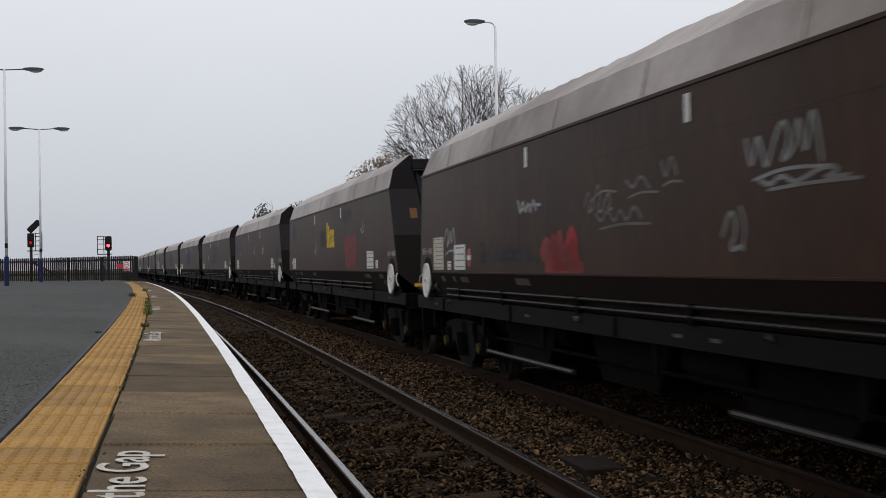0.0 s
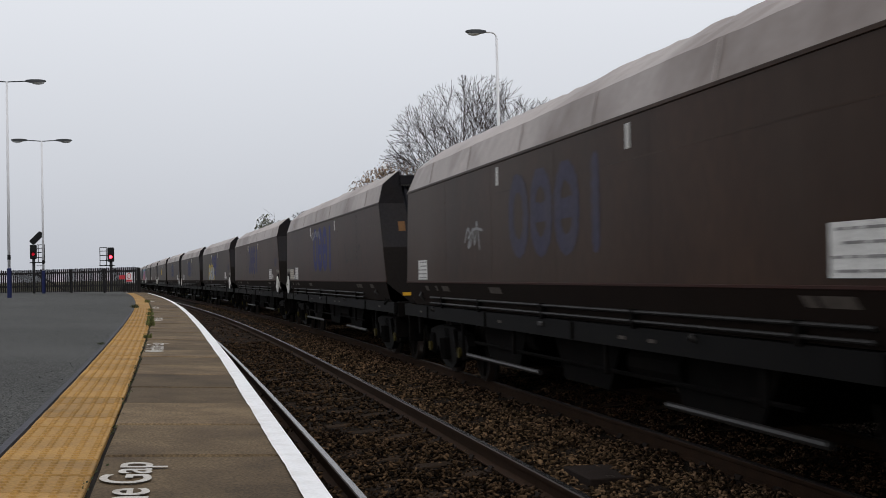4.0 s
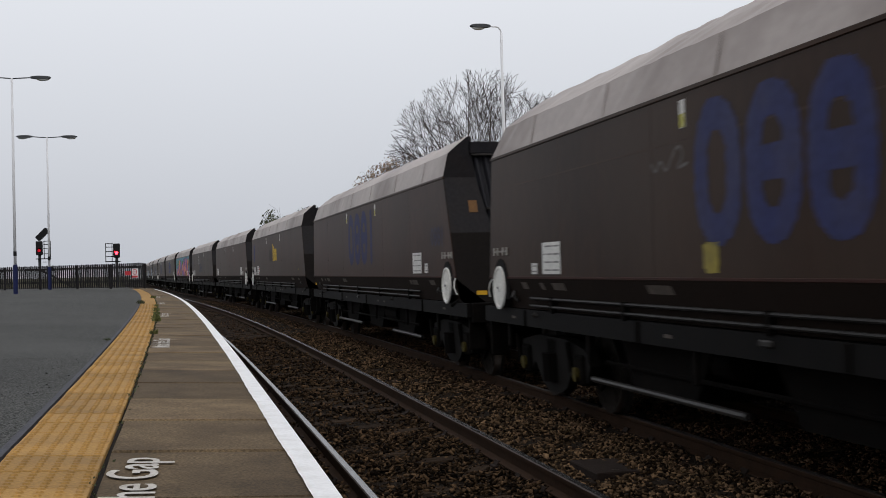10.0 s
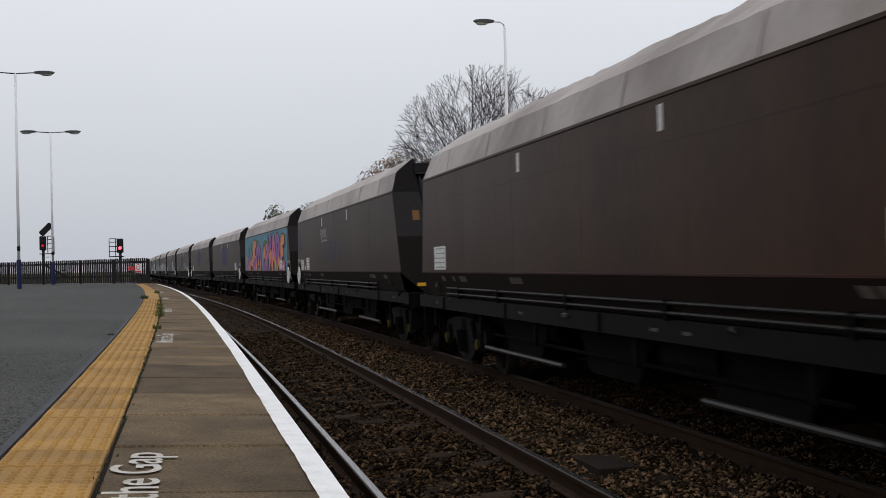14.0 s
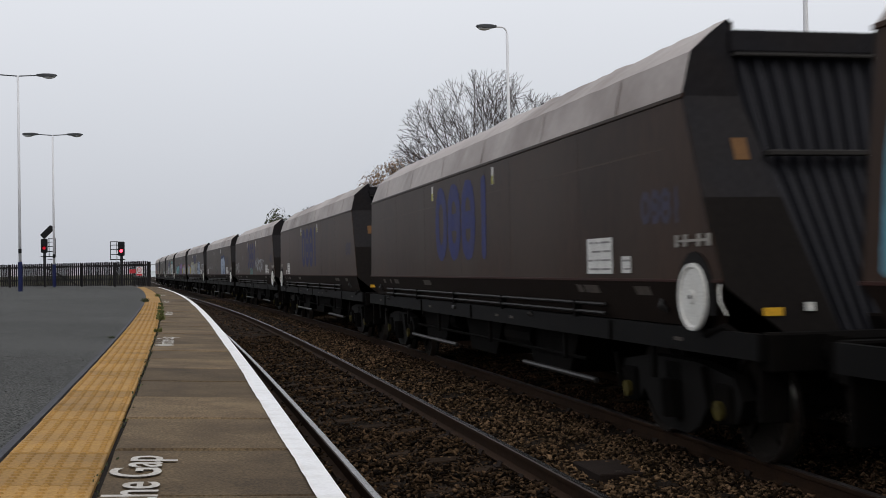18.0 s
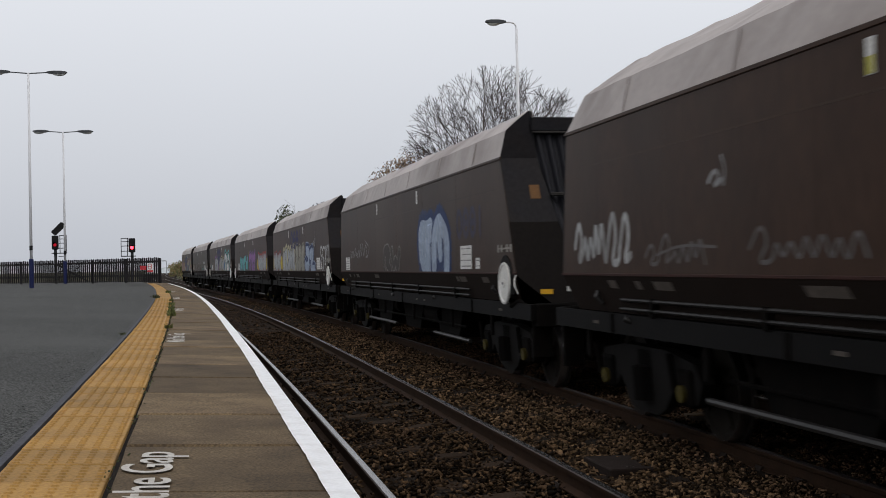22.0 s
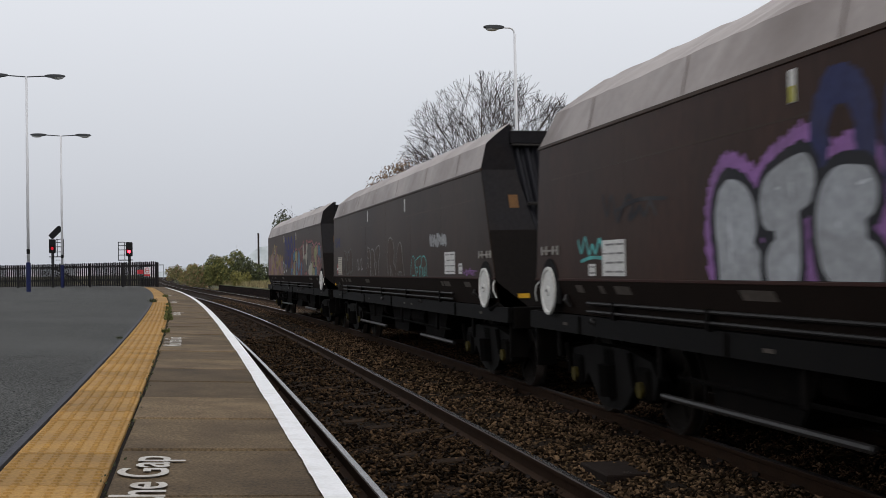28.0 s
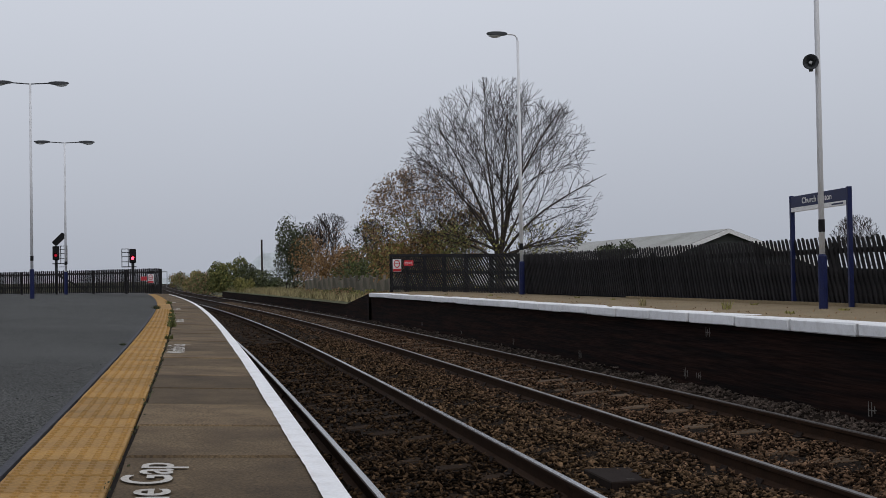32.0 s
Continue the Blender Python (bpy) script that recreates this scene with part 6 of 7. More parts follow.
lamp_post("lamp_post", 8.79, 33.9, Z_PLAT2, 7.147, [88], "white lamp post with navy base on the far platform", 0.95, 0.05)
horn_lamp = lamp_post("lamp_post", 8.75, 16.58, Z_PLAT2, 7.0, [88], "white lamp post carrying a grey loudspeaker", 0.80, 0.042)
lamp_post("lamp_post", -6.34, 49.6, YARD_Z, 8.20, [92, -88], "tall white lamp post with two lanterns in the yard", 1.12)
lamp_post("lamp_post", -6.53, 63.5, YARD_Z, 7.445, [92, -88], "tall white lamp post with two lanterns beside the fence", 1.12)

speaker = thing("loudspeaker", "grey horn loudspeaker fixed to the lamp post", "loudspeaker", m=Matrix.Translation((8.58, 16.46, Z_PLAT2 + 3.53)) @ Matrix.Rotation(radians(152), 4, "Z"))
bm = bmesh.new()
prof = [(-0.16, 0.045), (-0.15, 0.06), (-0.02, 0.06), (0.0, 0.04), (0.05, 0.06), (0.10, 0.095), (0.12, 0.112), (0.125, 0.105), (0.05, 0.05), (0.02, 0.03)]
rings = [[bm.verts.new((r * math.cos(2 * math.pi * k / 20), y, r * math.sin(2 * math.pi * k / 20))) for k in range(20)] for y, r in prof]
for r0, r1 in zip(rings, rings[1:]):
    for k in range(20):
        bm.faces.new((r0[k], r0[(k + 1) % 20], r1[(k + 1) % 20], r1[k]))
bm.faces.new(rings[0])
bm.faces.new(rings[-1][::-1])
bmesh.ops.recalc_face_normals(bm, faces=bm.faces)
part("horn", bm, M_GREY, speaker, smooth=True)
part("core", tube([(0, 0.02, 0), (0, 0.09, 0)], [0.03, 0.02], 10), M_LENS, speaker)
part("clamp", box(-0.03, 0.03, -0.2, -0.1, -0.09, -0.05), M_GREY, speaker)

# ---------------------------------------------------------------- station name board
a, b = Vector((9.50, 18.98, 0)), Vector((9.30, 16.78, 0))
way = (b - a).normalized()
name_board = thing("station_name_board", "navy station name board on two posts", "sign", m=Matrix.Translation((a.x, a.y, Z_PLAT2)) @ Matrix.Rotation(math.atan2(way.y, way.x), 4, "Z"))
ln = (b - a).length
for x in (0, ln):
    part("post", box(x - 0.034, x + 0.034, -0.034, 0.034, 0, 1.79, 0.006), M_NAVY, name_board, "navy square post")
board = part("board", box(0.04, ln - 0.04, -0.03, 0.03, 1.595, 1.775), M_NAVY, name_board, "navy name panel")
part("lower_strip", box(0.04, ln - 0.04, -0.032, 0.032, 1.525, 1.592), M_SIGNWHITE, name_board, "white strip under the name")
me = text_mesh("name", "Church Fenton", 0.20, M_SIGNWHITE, 0.001, 0.002, align="CENTER")
part("name", me, None, board, "white lettering", m=Matrix.Translation((ln / 2 - 0.02, -0.033, 1.64)) @ Matrix.Rotation(math.pi / 2, 4, "X") @ Matrix.Diagonal((0.95, 0.66, 1, 1)))
part("operator_mark", box(ln - 0.55, ln - 0.14, -0.0345, -0.0322, 1.545, 1.568), M_NAVY, board, "small dark mark")


# ---------------------------------------------------------------- signals
def signal(x, y, z_lamp, label, lit, hooded):
    w = thing("railway_signal", label, "signal", "line signals", m=pose(x, y, 0.2))
    z = z_lamp - 0.2
    part("post", tube([(0, 0.12, -0.8), (0, 0.12, z + 0.2)], 0.085, 10), M_GREY, w)
    part("head", box(-0.19, 0.19, -0.12, 0.12, z - 0.28, z + 0.55, 0.04), M_BLACK, w, "black signal head")
    bm = bmesh.new()
    bmesh.ops.create_uvsphere(bm, u_segments=14, v_segments=8, radius=0.105, matrix=Matrix.Translation((0, -0.1, z)) @ Matrix.Diagonal((1, 0.45, 1, 1)))
    part("lens", bm, lit, w, "red signal lens", smooth=True)
    bm = bmesh.new()
    hood = [(0.16 * math.cos(k * math.pi / 8), z + 0.16 * math.sin(k * math.pi / 8)) for k in range(9)]
    lo = [bm.verts.new((u, -0.12, v)) for u, v in hood]
    hi = [bm.verts.new((u, -0.32, v)) for u, v in hood]
    for k in range(8):
        bm.faces.new((lo[k], lo[k + 1], hi[k + 1], hi[k]))
    part("hood", bm, M_BLACK, w)
    s = 1 if hooded else -1
    for u in (0.26, 0.62):
        part("cage_upright", box(s * u - 0.02, s * u + 0.02, 0.1, 0.14, z - 0.5, z + 0.55), M_BLACK, w)
    for v in (-0.5, -0.2, 0.1, 0.35, 0.55):
        part("cage_bar", box(min(s * 0.2, s * 0.64), max(s * 0.2, s * 0.64), 0.1, 0.14, z + v - 0.02, z + v + 0.02), M_BLACK, w)
    part("platform", box(-0.2 if hooded else -0.64, 0.64 if hooded else 0.2, -0.1, 0.3, z - 0.52, z - 0.47), M_BLACK, w)
    for v in range(6):
        part("ladder_rung", box(s * 0.3 - 0.15, s * 0.3 + 0.15, 0.22, 0.25, z - 0.7 - v * 0.3, z - 0.67 - v * 0.3), M_BLACK, w)
    if hooded:
        part("route_indicator", prism([(0.2 + 0.707 * (a - b), z + 0.96 + 0.707 * (a + b)) for a, b in ((-0.44, -0.13), (-0.38, -0.17), (0.36, -0.17), (0.42, -0.1), (0.42, 0.1), (0.36, 0.17), (-0.38, 0.17), (-0.44, 0.13))], "y", -0.12, 0.12), M_BLACK, w, "slanted black route indicator")
    return w


signal(-3.95, 75.0, 2.98, "red colour light signal showing a bright red lamp", M_RED, False)
signal(-8.47, 77.0, 3.25, "colour light signal with slanted route indicator", M_RED_DIM, True)

red_sign = thing("warning_sign", "small red notice on the end fence", "sign", "platform end signs", m=pose(7.66, 46.5, 2.05))
part("red_panel", box(-0.18, 0.18, -0.01, 0.01, 0, 0.20), M_SIGNRED, red_sign)
for z in (0.07, 0.13):
    part("text_bar", box(-0.15, 0.14, -0.013, -0.009, z - 0.008, z + 0.008), M_SIGNWHITE, red_sign)
part("bracket", box(0.18, 0.42, 0.01, 0.03, 0.09, 0.14), M_FENCE, red_sign)
# low pale kerb along the foot of the far fence
kerb = [(9.50, 11.0), (9.36, 16.4), (9.07, 26.0)]
for i, (a, b) in enumerate(zip(kerb, kerb[1:])):
    setting("fence_kerb", link_mesh("fence_kerb", slab_mesh([(a[0], a[1], Z_PLAT2 + 0.075), (a[0] + 0.08, a[1], Z_PLAT2 + 0.075), (b[0] + 0.08, b[1], Z_PLAT2 + 0.07), (b[0], b[1], Z_PLAT2 + 0.07)], -0.09), M_SAND), "low pale kerb at the foot of the fence", "kerb")
# flat cover in the ballast between the tracks
q = at(9.9, 3.42, -0.065)
cover = thing("drain_cover", "flat dark steel cover between the tracks", "cover", m=Matrix.Translation(q) @ Matrix.Rotation(turn(9.6), 4, "Z"))
part("plate", box(-0.20, 0.20, -0.36, 0.36, -0.05, 0.045, 0.01), M_CHAIR, cover)
part("lifting_eye", box(-0.03, 0.03, -0.3, -0.22, 0.03, 0.045), M_RAILSIDE, cover)

# chalked marks on the far platform wall, unreadable
M_CHALK = mat("old_chalk", (0.20, 0.185, 0.17), 0.9, alt=(0.08, 0.07, 0.065), scale=14, bump=0.0)
rnd = random.Random(4)
for s, z, size in ((36.3, 0.23, 1.2), (31.3, 0.18, 1.0), (26.3, 0.19, 1.1), (21.7, 0.17, 1.2), (16.85, 0.19, 1.1), (16.4, 0.19, 1.0), (11.9, 0.17, 1.3), (16.05, 0.81, 1.1)):
    m = along(s, EDGE2 + 0.115, z)
    for j in range(rnd.choice((2, 3))):
        h = size * rnd.uniform(0.03, 0.07)
        part("chalk_mark", box(-0.004, 0.0, j * 0.06, j * 0.06 + 0.011, -h, h), M_CHALK, far_wall, m=m)
        if rnd.random() < 0.7:
            part("chalk_mark", box(-0.005, 0.0, j * 0.06 - 0.03, j * 0.06 + 0.015, -h * 0.2, -h * 0.2 + 0.01), M_CHALK, far_wall, m=m)


# ---------------------------------------------------------------- plants
M_BARK = mat("bark", (0.075, 0.062, 0.052), 0.95, alt=(0.05, 0.043, 0.038), scale=6, bump=0.4)
M_TWIG = mat("twig", (0.045, 0.036, 0.031), 0.95, scale=8, bump=0.0)


def leaf_mat(name, base, alt):
    return island(mat(name, base, 0.75, alt=alt, scale=0.6, fine=3, bump=0.0, world_space=True), 0.55, 1.5)


M_LEAF_BROWN = leaf_mat("leaf_brown", (0.240, 0.150, 0.085), (0.170, 0.120, 0.068))
M_LEAF_GREEN = leaf_mat("leaf_green", (0.085, 0.105, 0.037), (0.128, 0.119, 0.041))
M_LEAF_OLIVE = leaf_mat("leaf_olive", (0.205, 0.185, 0.058), (0.140, 0.145, 0.054))
M_LEAF_RUST = leaf_mat("leaf_rust", (0.25, 0.140, 0.058), (0.19, 0.130, 0.055))
M_LEAF_DARK = leaf_mat("leaf_dark", (0.060, 0.072, 0.040), (0.082, 0.080, 0.042))
M_GRASS = leaf_mat("dry_grass", (0.272, 0.221, 0.119), (0.170, 0.170, 0.076))


class Net:
    """Verts and faces gathered fast."""

    def __init__(self):
        self.v, self.f = [], []

    def limb(self, a, b, ra, rb, n):
        d = (b - a)
        if d.length < 1e-4:
            return
        d.normalize()
        u = d.orthogonal().normalized()
        w = d.cross(u)
        base = len(self.v)
        for p, r in ((a, ra), (b, rb)):
            for k in range(n):
                t = 2 * math.pi * k / n
                self.v.append(p + (u * math.cos(t) + w * math.sin(t)) * r)
        for k in range(n):
            self.f.append((base + k, base + (k + 1) % n, base + n + (k + 1) % n, base + n + k))

    def leaf(self, p, size, rnd):
        d = Vector((rnd.gauss(0, 1), rnd.gauss(0, 1), rnd.gauss(0, 0.7))).normalized()
        u = d.orthogonal().normalized()
        w = d.cross(u)
        base = len(self.v)
        s = size * rnd.uniform(0.6, 1.3)
        for q in (u * s, w * s * 0.55, -u * s, -w * s * 0.55):
            self.v.append(p + q)
        self.f.append((base, base + 1, base + 2, base + 3))


def fan_tree(name, x, y, z, height, spread, seed, label, limbs=13, fork=1.6, trunk_r=0.2, low=8, leaves=(), leaf_size=0.07, dense=1.0, bottom=0.9, fine=0.008, lift=1.0, arch=0.0):
    """A broad tree whose straight limbs fan out from a low fork; leaves: (material, chance at a twig, lowest and highest share of the height)."""
    rnd = random.Random(seed)
    w = thing(name, label, "tree", "trees beyond the railway", m=pose(x, y, z))
    trunk, crown = Net(), Net()
    foliage = [Net() for _ in leaves]
    cz = (height + bottom) / 2
    half = (height - bottom) / 2
    base = Vector((0, 0, fork))
    trunk.limb(Vector((0, 0, -0.8)), Vector((0, 0, fork * 0.5)), trunk_r * 1.3, trunk_r * 1.05, 9)
    trunk.limb(Vector((0, 0, fork * 0.5)), base + Vector((0, 0, 0.2)), trunk_r * 1.05, trunk_r * 0.9, 9)

    def reach(p, d):
        """How far it is from p along d to the edge of the crown."""
        s = Vector((1 / spread, 1 / spread, 1 / half))
        a = Vector(((p.x) * s.x, p.y * s.y, (p.z - cz) * s.z))
        b = Vector((d.x * s.x, d.y * s.y, d.z * s.z))
        aa, bb, cc = b.dot(b), 2 * a.dot(b), a.dot(a) - 1
        q = bb * bb - 4 * aa * cc
        return max(0.0, (-bb + math.sqrt(q)) / (2 * aa)) if q > 0 else 0.0

    def grow(p, d, length, r, level):
        aim = Vector((d.x, d.y, -0.25 * max(d.x, d.y, 0.2)))
        if level == 0 and arch:
            d = (d + Vector((0, 0, 0.45))).normalized()
        n = (10, 7, 4, 3)[level] if length > 0.5 else 2
        net = trunk if level == 0 else crown
        bend = Vector((rnd.gauss(0, 1), rnd.gauss(0, 1), rnd.gauss(0, 0.5))) * (0.035, 0.06, 0.08, 0.1)[level]
        side = rnd.uniform(0, 6.28)
        r0 = r
        for i in range(n):
            t = (i + 1) / n
            d = (d + bend + Vector((rnd.gauss(0, 0.07), rnd.gauss(0, 0.07), lift * (0.02, 0.05, 0.07, 0.10)[level]))).normalized()
            if level == 0:
                d = (d + aim * arch).normalized()
            q = p + d * (length / n)
            r2 = max(r0 * (1 - 0.9 * t), fine)
            net.limb(p, q, r, r2, (7, 4, 3, 3)[level])
            p, r = q, r2
            if level == 3 or (level == 2 and i == n - 1):
                for j, (_, chance, lo, hi) in enumerate(leaves):
                    if lo * height <= q.z <= hi * height:
                        for _ in range(int(chance) + (rnd.random() < chance % 1)):
                            foliage[j].leaf(q + Vector((rnd.gauss(0, .12), rnd.gauss(0, .12), rnd.gauss(0, .12))), leaf_size, rnd)
            if level < 3 and t > (0.22, 0.15, 0.2)[level]:
                for _ in range(2 if rnd.random() < (0.5, 0.1, 0.0)[level] * dense else 1 if rnd.random() < (1.0, 0.95, 0.8)[level] else 0):
                    side += 2.4 + rnd.uniform(-.5, .5)
                    u = d.orthogonal().normalized()
                    o = u * math.cos(side) + d.cross(u) * math.sin(side)
                    d2 = (d + o * rnd.uniform(0.45, 0.8)).normalized()
                    room = reach(p, d2) * rnd.uniform(0.8, 1.06)
                    ln = min(room, length * (0.50, 0.55, 0.6)[level] * (1.25 - 0.55 * t) * rnd.uniform(0.7, 1.2))
                    if ln > 0.12:
                        grow(p, d2, ln, max(r * (0.5, 0.55, 0.7)[level], fine), level + 1)

    for k in range(limbs):
        a = 2.4 * k + rnd.uniform(-.3, .3)
        e = radians(low + (88 - low) * ((k + 0.5) / limbs) ** 1.15)
        d = Vector((math.cos(a) * math.cos(e), math.sin(a) * math.cos(e), math.sin(e)))
        p = base + Vector((0, 0, rnd.uniform(-0.45, 0.3) * fork * (1 - k / limbs)))
        grow(p, d, reach(p, d) * rnd.uniform(0.9, 1.03), trunk_r * rnd.uniform(0.24, 0.4), 0)
    part("trunk", pydata("trunk", trunk.v, trunk.f, M_BARK), None, w, "dark grey-brown trunk and limbs")
    part("crown", pydata("crown", crown.v, crown.f, M_TWIG), None, w, "fine bare twigs")
    for j, (material, *_) in enumerate(leaves):
        if foliage[j].v:
            part("foliage", pydata("foliage", foliage[j].v, foliage[j].f, material), None, w, "sparse autumn leaves")
    return w


def bush(name, x, y, z, rx, ry, h, material, count, size, seed, label, category="bush", group="lineside bushes", stems=14, second=None):
    rnd = random.Random(seed)
    w = thing(name, label, category, group, m=pose(x, y, z))
    stem, net, net2 = Net(), Net(), Net()
    lobes = [(rnd.uniform(-.6, .6) * rx, rnd.uniform(-.6, .6) * ry, h * rnd.uniform(0.3, 0.78), rnd.uniform(0.28, 0.5)) for _ in range(9)]
    for _ in range(stems):
        l = rnd.choice(lobes)
        a = Vector((rnd.uniform(-.4, .4) * rx, rnd.uniform(-.4, .4) * ry, -0.3))
        m_ = Vector((l[0] * 0.6, l[1] * 0.6, l[2] * 0.6))
        e = Vector((l[0] + rnd.uniform(-.3, .3) * rx, l[1], l[2] + rnd.uniform(0.1, 0.35) * h))
        stem.limb(a, m_, 0.03, 0.02, 5)
        stem.limb(m_, e, 0.02, 0.006, 4)
        for _ in range(4):
            t = m_.lerp(e, rnd.uniform(0.2, 1))
            stem.limb(t, t + Vector((rnd.gauss(0, .3), rnd.gauss(0, .3), rnd.uniform(0.1, .6))) * h * 0.2, 0.008, 0.004, 3)
    for i in range(int(count * 1.5)):
        l = lobes[i % len(lobes)]
        v = Vector((rnd.gauss(0, 1), rnd.gauss(0, 1), rnd.gauss(0, 1))).normalized() * rnd.uniform(0.35, 1.08) ** 0.6
        q = Vector((l[0] + v.x * rx * l[3], l[1] + v.y * ry * l[3], max(0.0, l[2] + v.z * h * l[3] * 0.75)))
        (net2 if second and rnd.random() < 0.35 else net).leaf(q, size, rnd)
    part("branchwork", pydata("branchwork", stem.v, stem.f, M_TWIG), None, w)
    part("foliage", pydata("foliage", net.v, net.f, material), None, w)
    if net2.v:
        part("tinted_foliage", pydata("tinted_foliage", net2.v, net2.f, second), None, w)
    return w


fan_tree("bare_tree", 14.1, 58.5, 0.0, 11.2, 4.95, 12, "large bare autumn tree behind the far platform fence", 19, 2.4, 0.25, 4, bottom=1.0, fine=0.0085, lift=0.35, arch=0.09,
         leaves=((M_LEAF_OLIVE, 0.30, 0.12, 0.36),), leaf_size=0.075)
fan_tree("autumn_tree", 11.2, 63.0, 0.0, 7.45, 3.3, 23, "brown-leaved autumn tree beside the bare tree", 11, 1.2, 0.13, 12, leaf_size=0.06, dense=0.65, bottom=0.4, fine=0.006, lift=0.5, arch=0.05,
         leaves=((M_LEAF_BROWN, 1.8, 0.30, 1.0), (M_LEAF_RUST, 1.6, 0.15, 0.8), (M_LEAF_OLIVE, 2.2, 0.1, 0.65)))
fan_tree("thin_tree", 9.9, 100.0, 0.0, 6.9, 2.6, 31, "thin bare tree among lineside bushes", 8, 1.6, 0.10, 30, leaves=((M_LEAF_BROWN, 0.25, 0.2, 0.8),), leaf_size=0.1, dense=0.4, fine=0.014)
fan_tree("thin_tree", 13.2, 98.0, 0.0, 6.3, 2.6, 35, "thin bare tree among lineside bushes", 8, 1.4, 0.10, 25, leaves=((M_LEAF_DARK, 0.3, 0.2, 0.9),), leaf_size=0.1, dense=0.4, fine=0.014)
fan_tree("thin_tree", 36.0, 64.3, 0.0, 4.7, 1.6, 37, "small bare tree beyond the fence", 7, 1.4, 0.06, 25, dense=0.3)
fan_tree("dark_tree", -18.9, 105.0, 0.0, 6.6, 2.2, 41, "dark tree beyond the yard fence", 8, 1.0, 0.12, 20, leaves=((M_LEAF_DARK, 0.8, 0.1, 1.0),), leaf_size=0.12, dense=0.4, fine=0.014)
bush("green_bush", 12.6, 57.0, 0.0, 2.4, 1.4, 4.3, M_LEAF_OLIVE, 700, 0.07, 1, "olive green bush under the bare tree", second=M_LEAF_GREEN)
bush("green_bush", 10.0, 59.5, 0.0, 2.6, 2.0, 4.6, M_LEAF_RUST, 1500, 0.075, 2, "yellow-brown bush behind the end fence", second=M_LEAF_OLIVE)
bush("lineside_bush", 7.0, 97.0, 0.0, 2.2, 3.0, 6.0, M_LEAF_DARK, 4680, 0.088, 3, "tall dark bush beside the line")
bush("lineside_bush", 9.0, 90.0, 0.0, 3.0, 3.0, 4.4, M_LEAF_RUST, 4680, 0.082, 4, "russet autumn bush beside the line", second=M_LEAF_BROWN)
bush("lineside_bush", 11.8, 84.0, 0.0, 3.4, 3.0, 3.4, M_LEAF_GREEN, 5400, 0.082, 5, "green hedge behind the concrete fence", second=M_LEAF_DARK)
bush("lineside_bush", 13.5, 78.0, 0.0, 3.2, 3.0, 3.9, M_LEAF_GREEN, 4680, 0.082, 6, "green hedge behind the concrete fence", second=M_LEAF_BROWN)
bush("lineside_bush", 15.5, 92.0, 0.0, 3.2, 3.0, 4.6, M_LEAF_RUST, 3960, 0.075, 93, "russet and olive bush behind the concrete fence", second=M_LEAF_OLIVE)
bush("lineside_bush", 2.3, 122.0, 0.0, 2.2, 4.0, 3.9, M_LEAF_GREEN, 3960, 0.109, 7, "leafy green bush by the old platform end", second=M_LEAF_OLIVE)
bush("lineside_bush", 5.2, 112.0, 0.0, 2.6, 4.0, 3.0, M_LEAF_DARK, 3960, 0.095, 8, "dark green bush by the old platform end", second=M_LEAF_GREEN)
bush("lineside_bush", 3.6, 104.0, 0.0, 1.2, 2.0, 1.9, M_LEAF_OLIVE, 1620, 0.082, 9, "small yellow-green bush on the bank")
for i, (x, y, h) in enumerate(((0.4, 150, 2.6), (-1.2, 185, 3.3), (-3.2, 225, 3.2), (-5.5, 275, 3.0), (-0.2, 165, 2.0))):
    bush("lineside_bush", x + 0.6, y, -0.3, 2.6, 8.0, h + 0.3, M_LEAF_OLIVE if i % 2 else M_LEAF_GREEN, 1600, 0.13, 60 + i, "misty scrub on the bank beyond the platform", second=M_LEAF_BROWN)
bush("ivy_clump", 9.6, 28.8, 1.78, 0.45, 1.1, 0.62, M_LEAF_DARK, 700, 0.045, 15, "dark ivy clump growing over the fence", stems=8)


def tuft(x, y, z, r, h, material, count, seed, label):
    rnd = random.Random(seed)
    w = thing("weed_tuft", label, "weed", "platform weeds", m=pose(x, y, z))
    net = Net()
    for _ in range(count):
        a = rnd.uniform(0, 6.28)
        b = Vector((math.cos(a), math.sin(a) * 1.4, 0)) * r * rnd.random() ** 0.5
        t = b + Vector((rnd.gauss(0, r * 0.5), rnd.gauss(0, r * 0.5), h * rnd.uniform(0.4, 1)))
        sd = Vector((rnd.uniform(-1, 1), rnd.uniform(-1, 1), 0)).normalized() * r * 0.10
        base = len(net.v)
        net.v += [b - sd, b + sd, (b + t) / 2 + sd * 1.3 + Vector((0, 0, h * 0.1)), t, (b + t) / 2 - sd * 1.3 + Vector((0, 0, h * 0.1))]
        net.f.append((base, base + 1, base + 2, base + 3, base + 4))
    part("foliage", pydata("foliage", net.v, net.f, material), None, w)


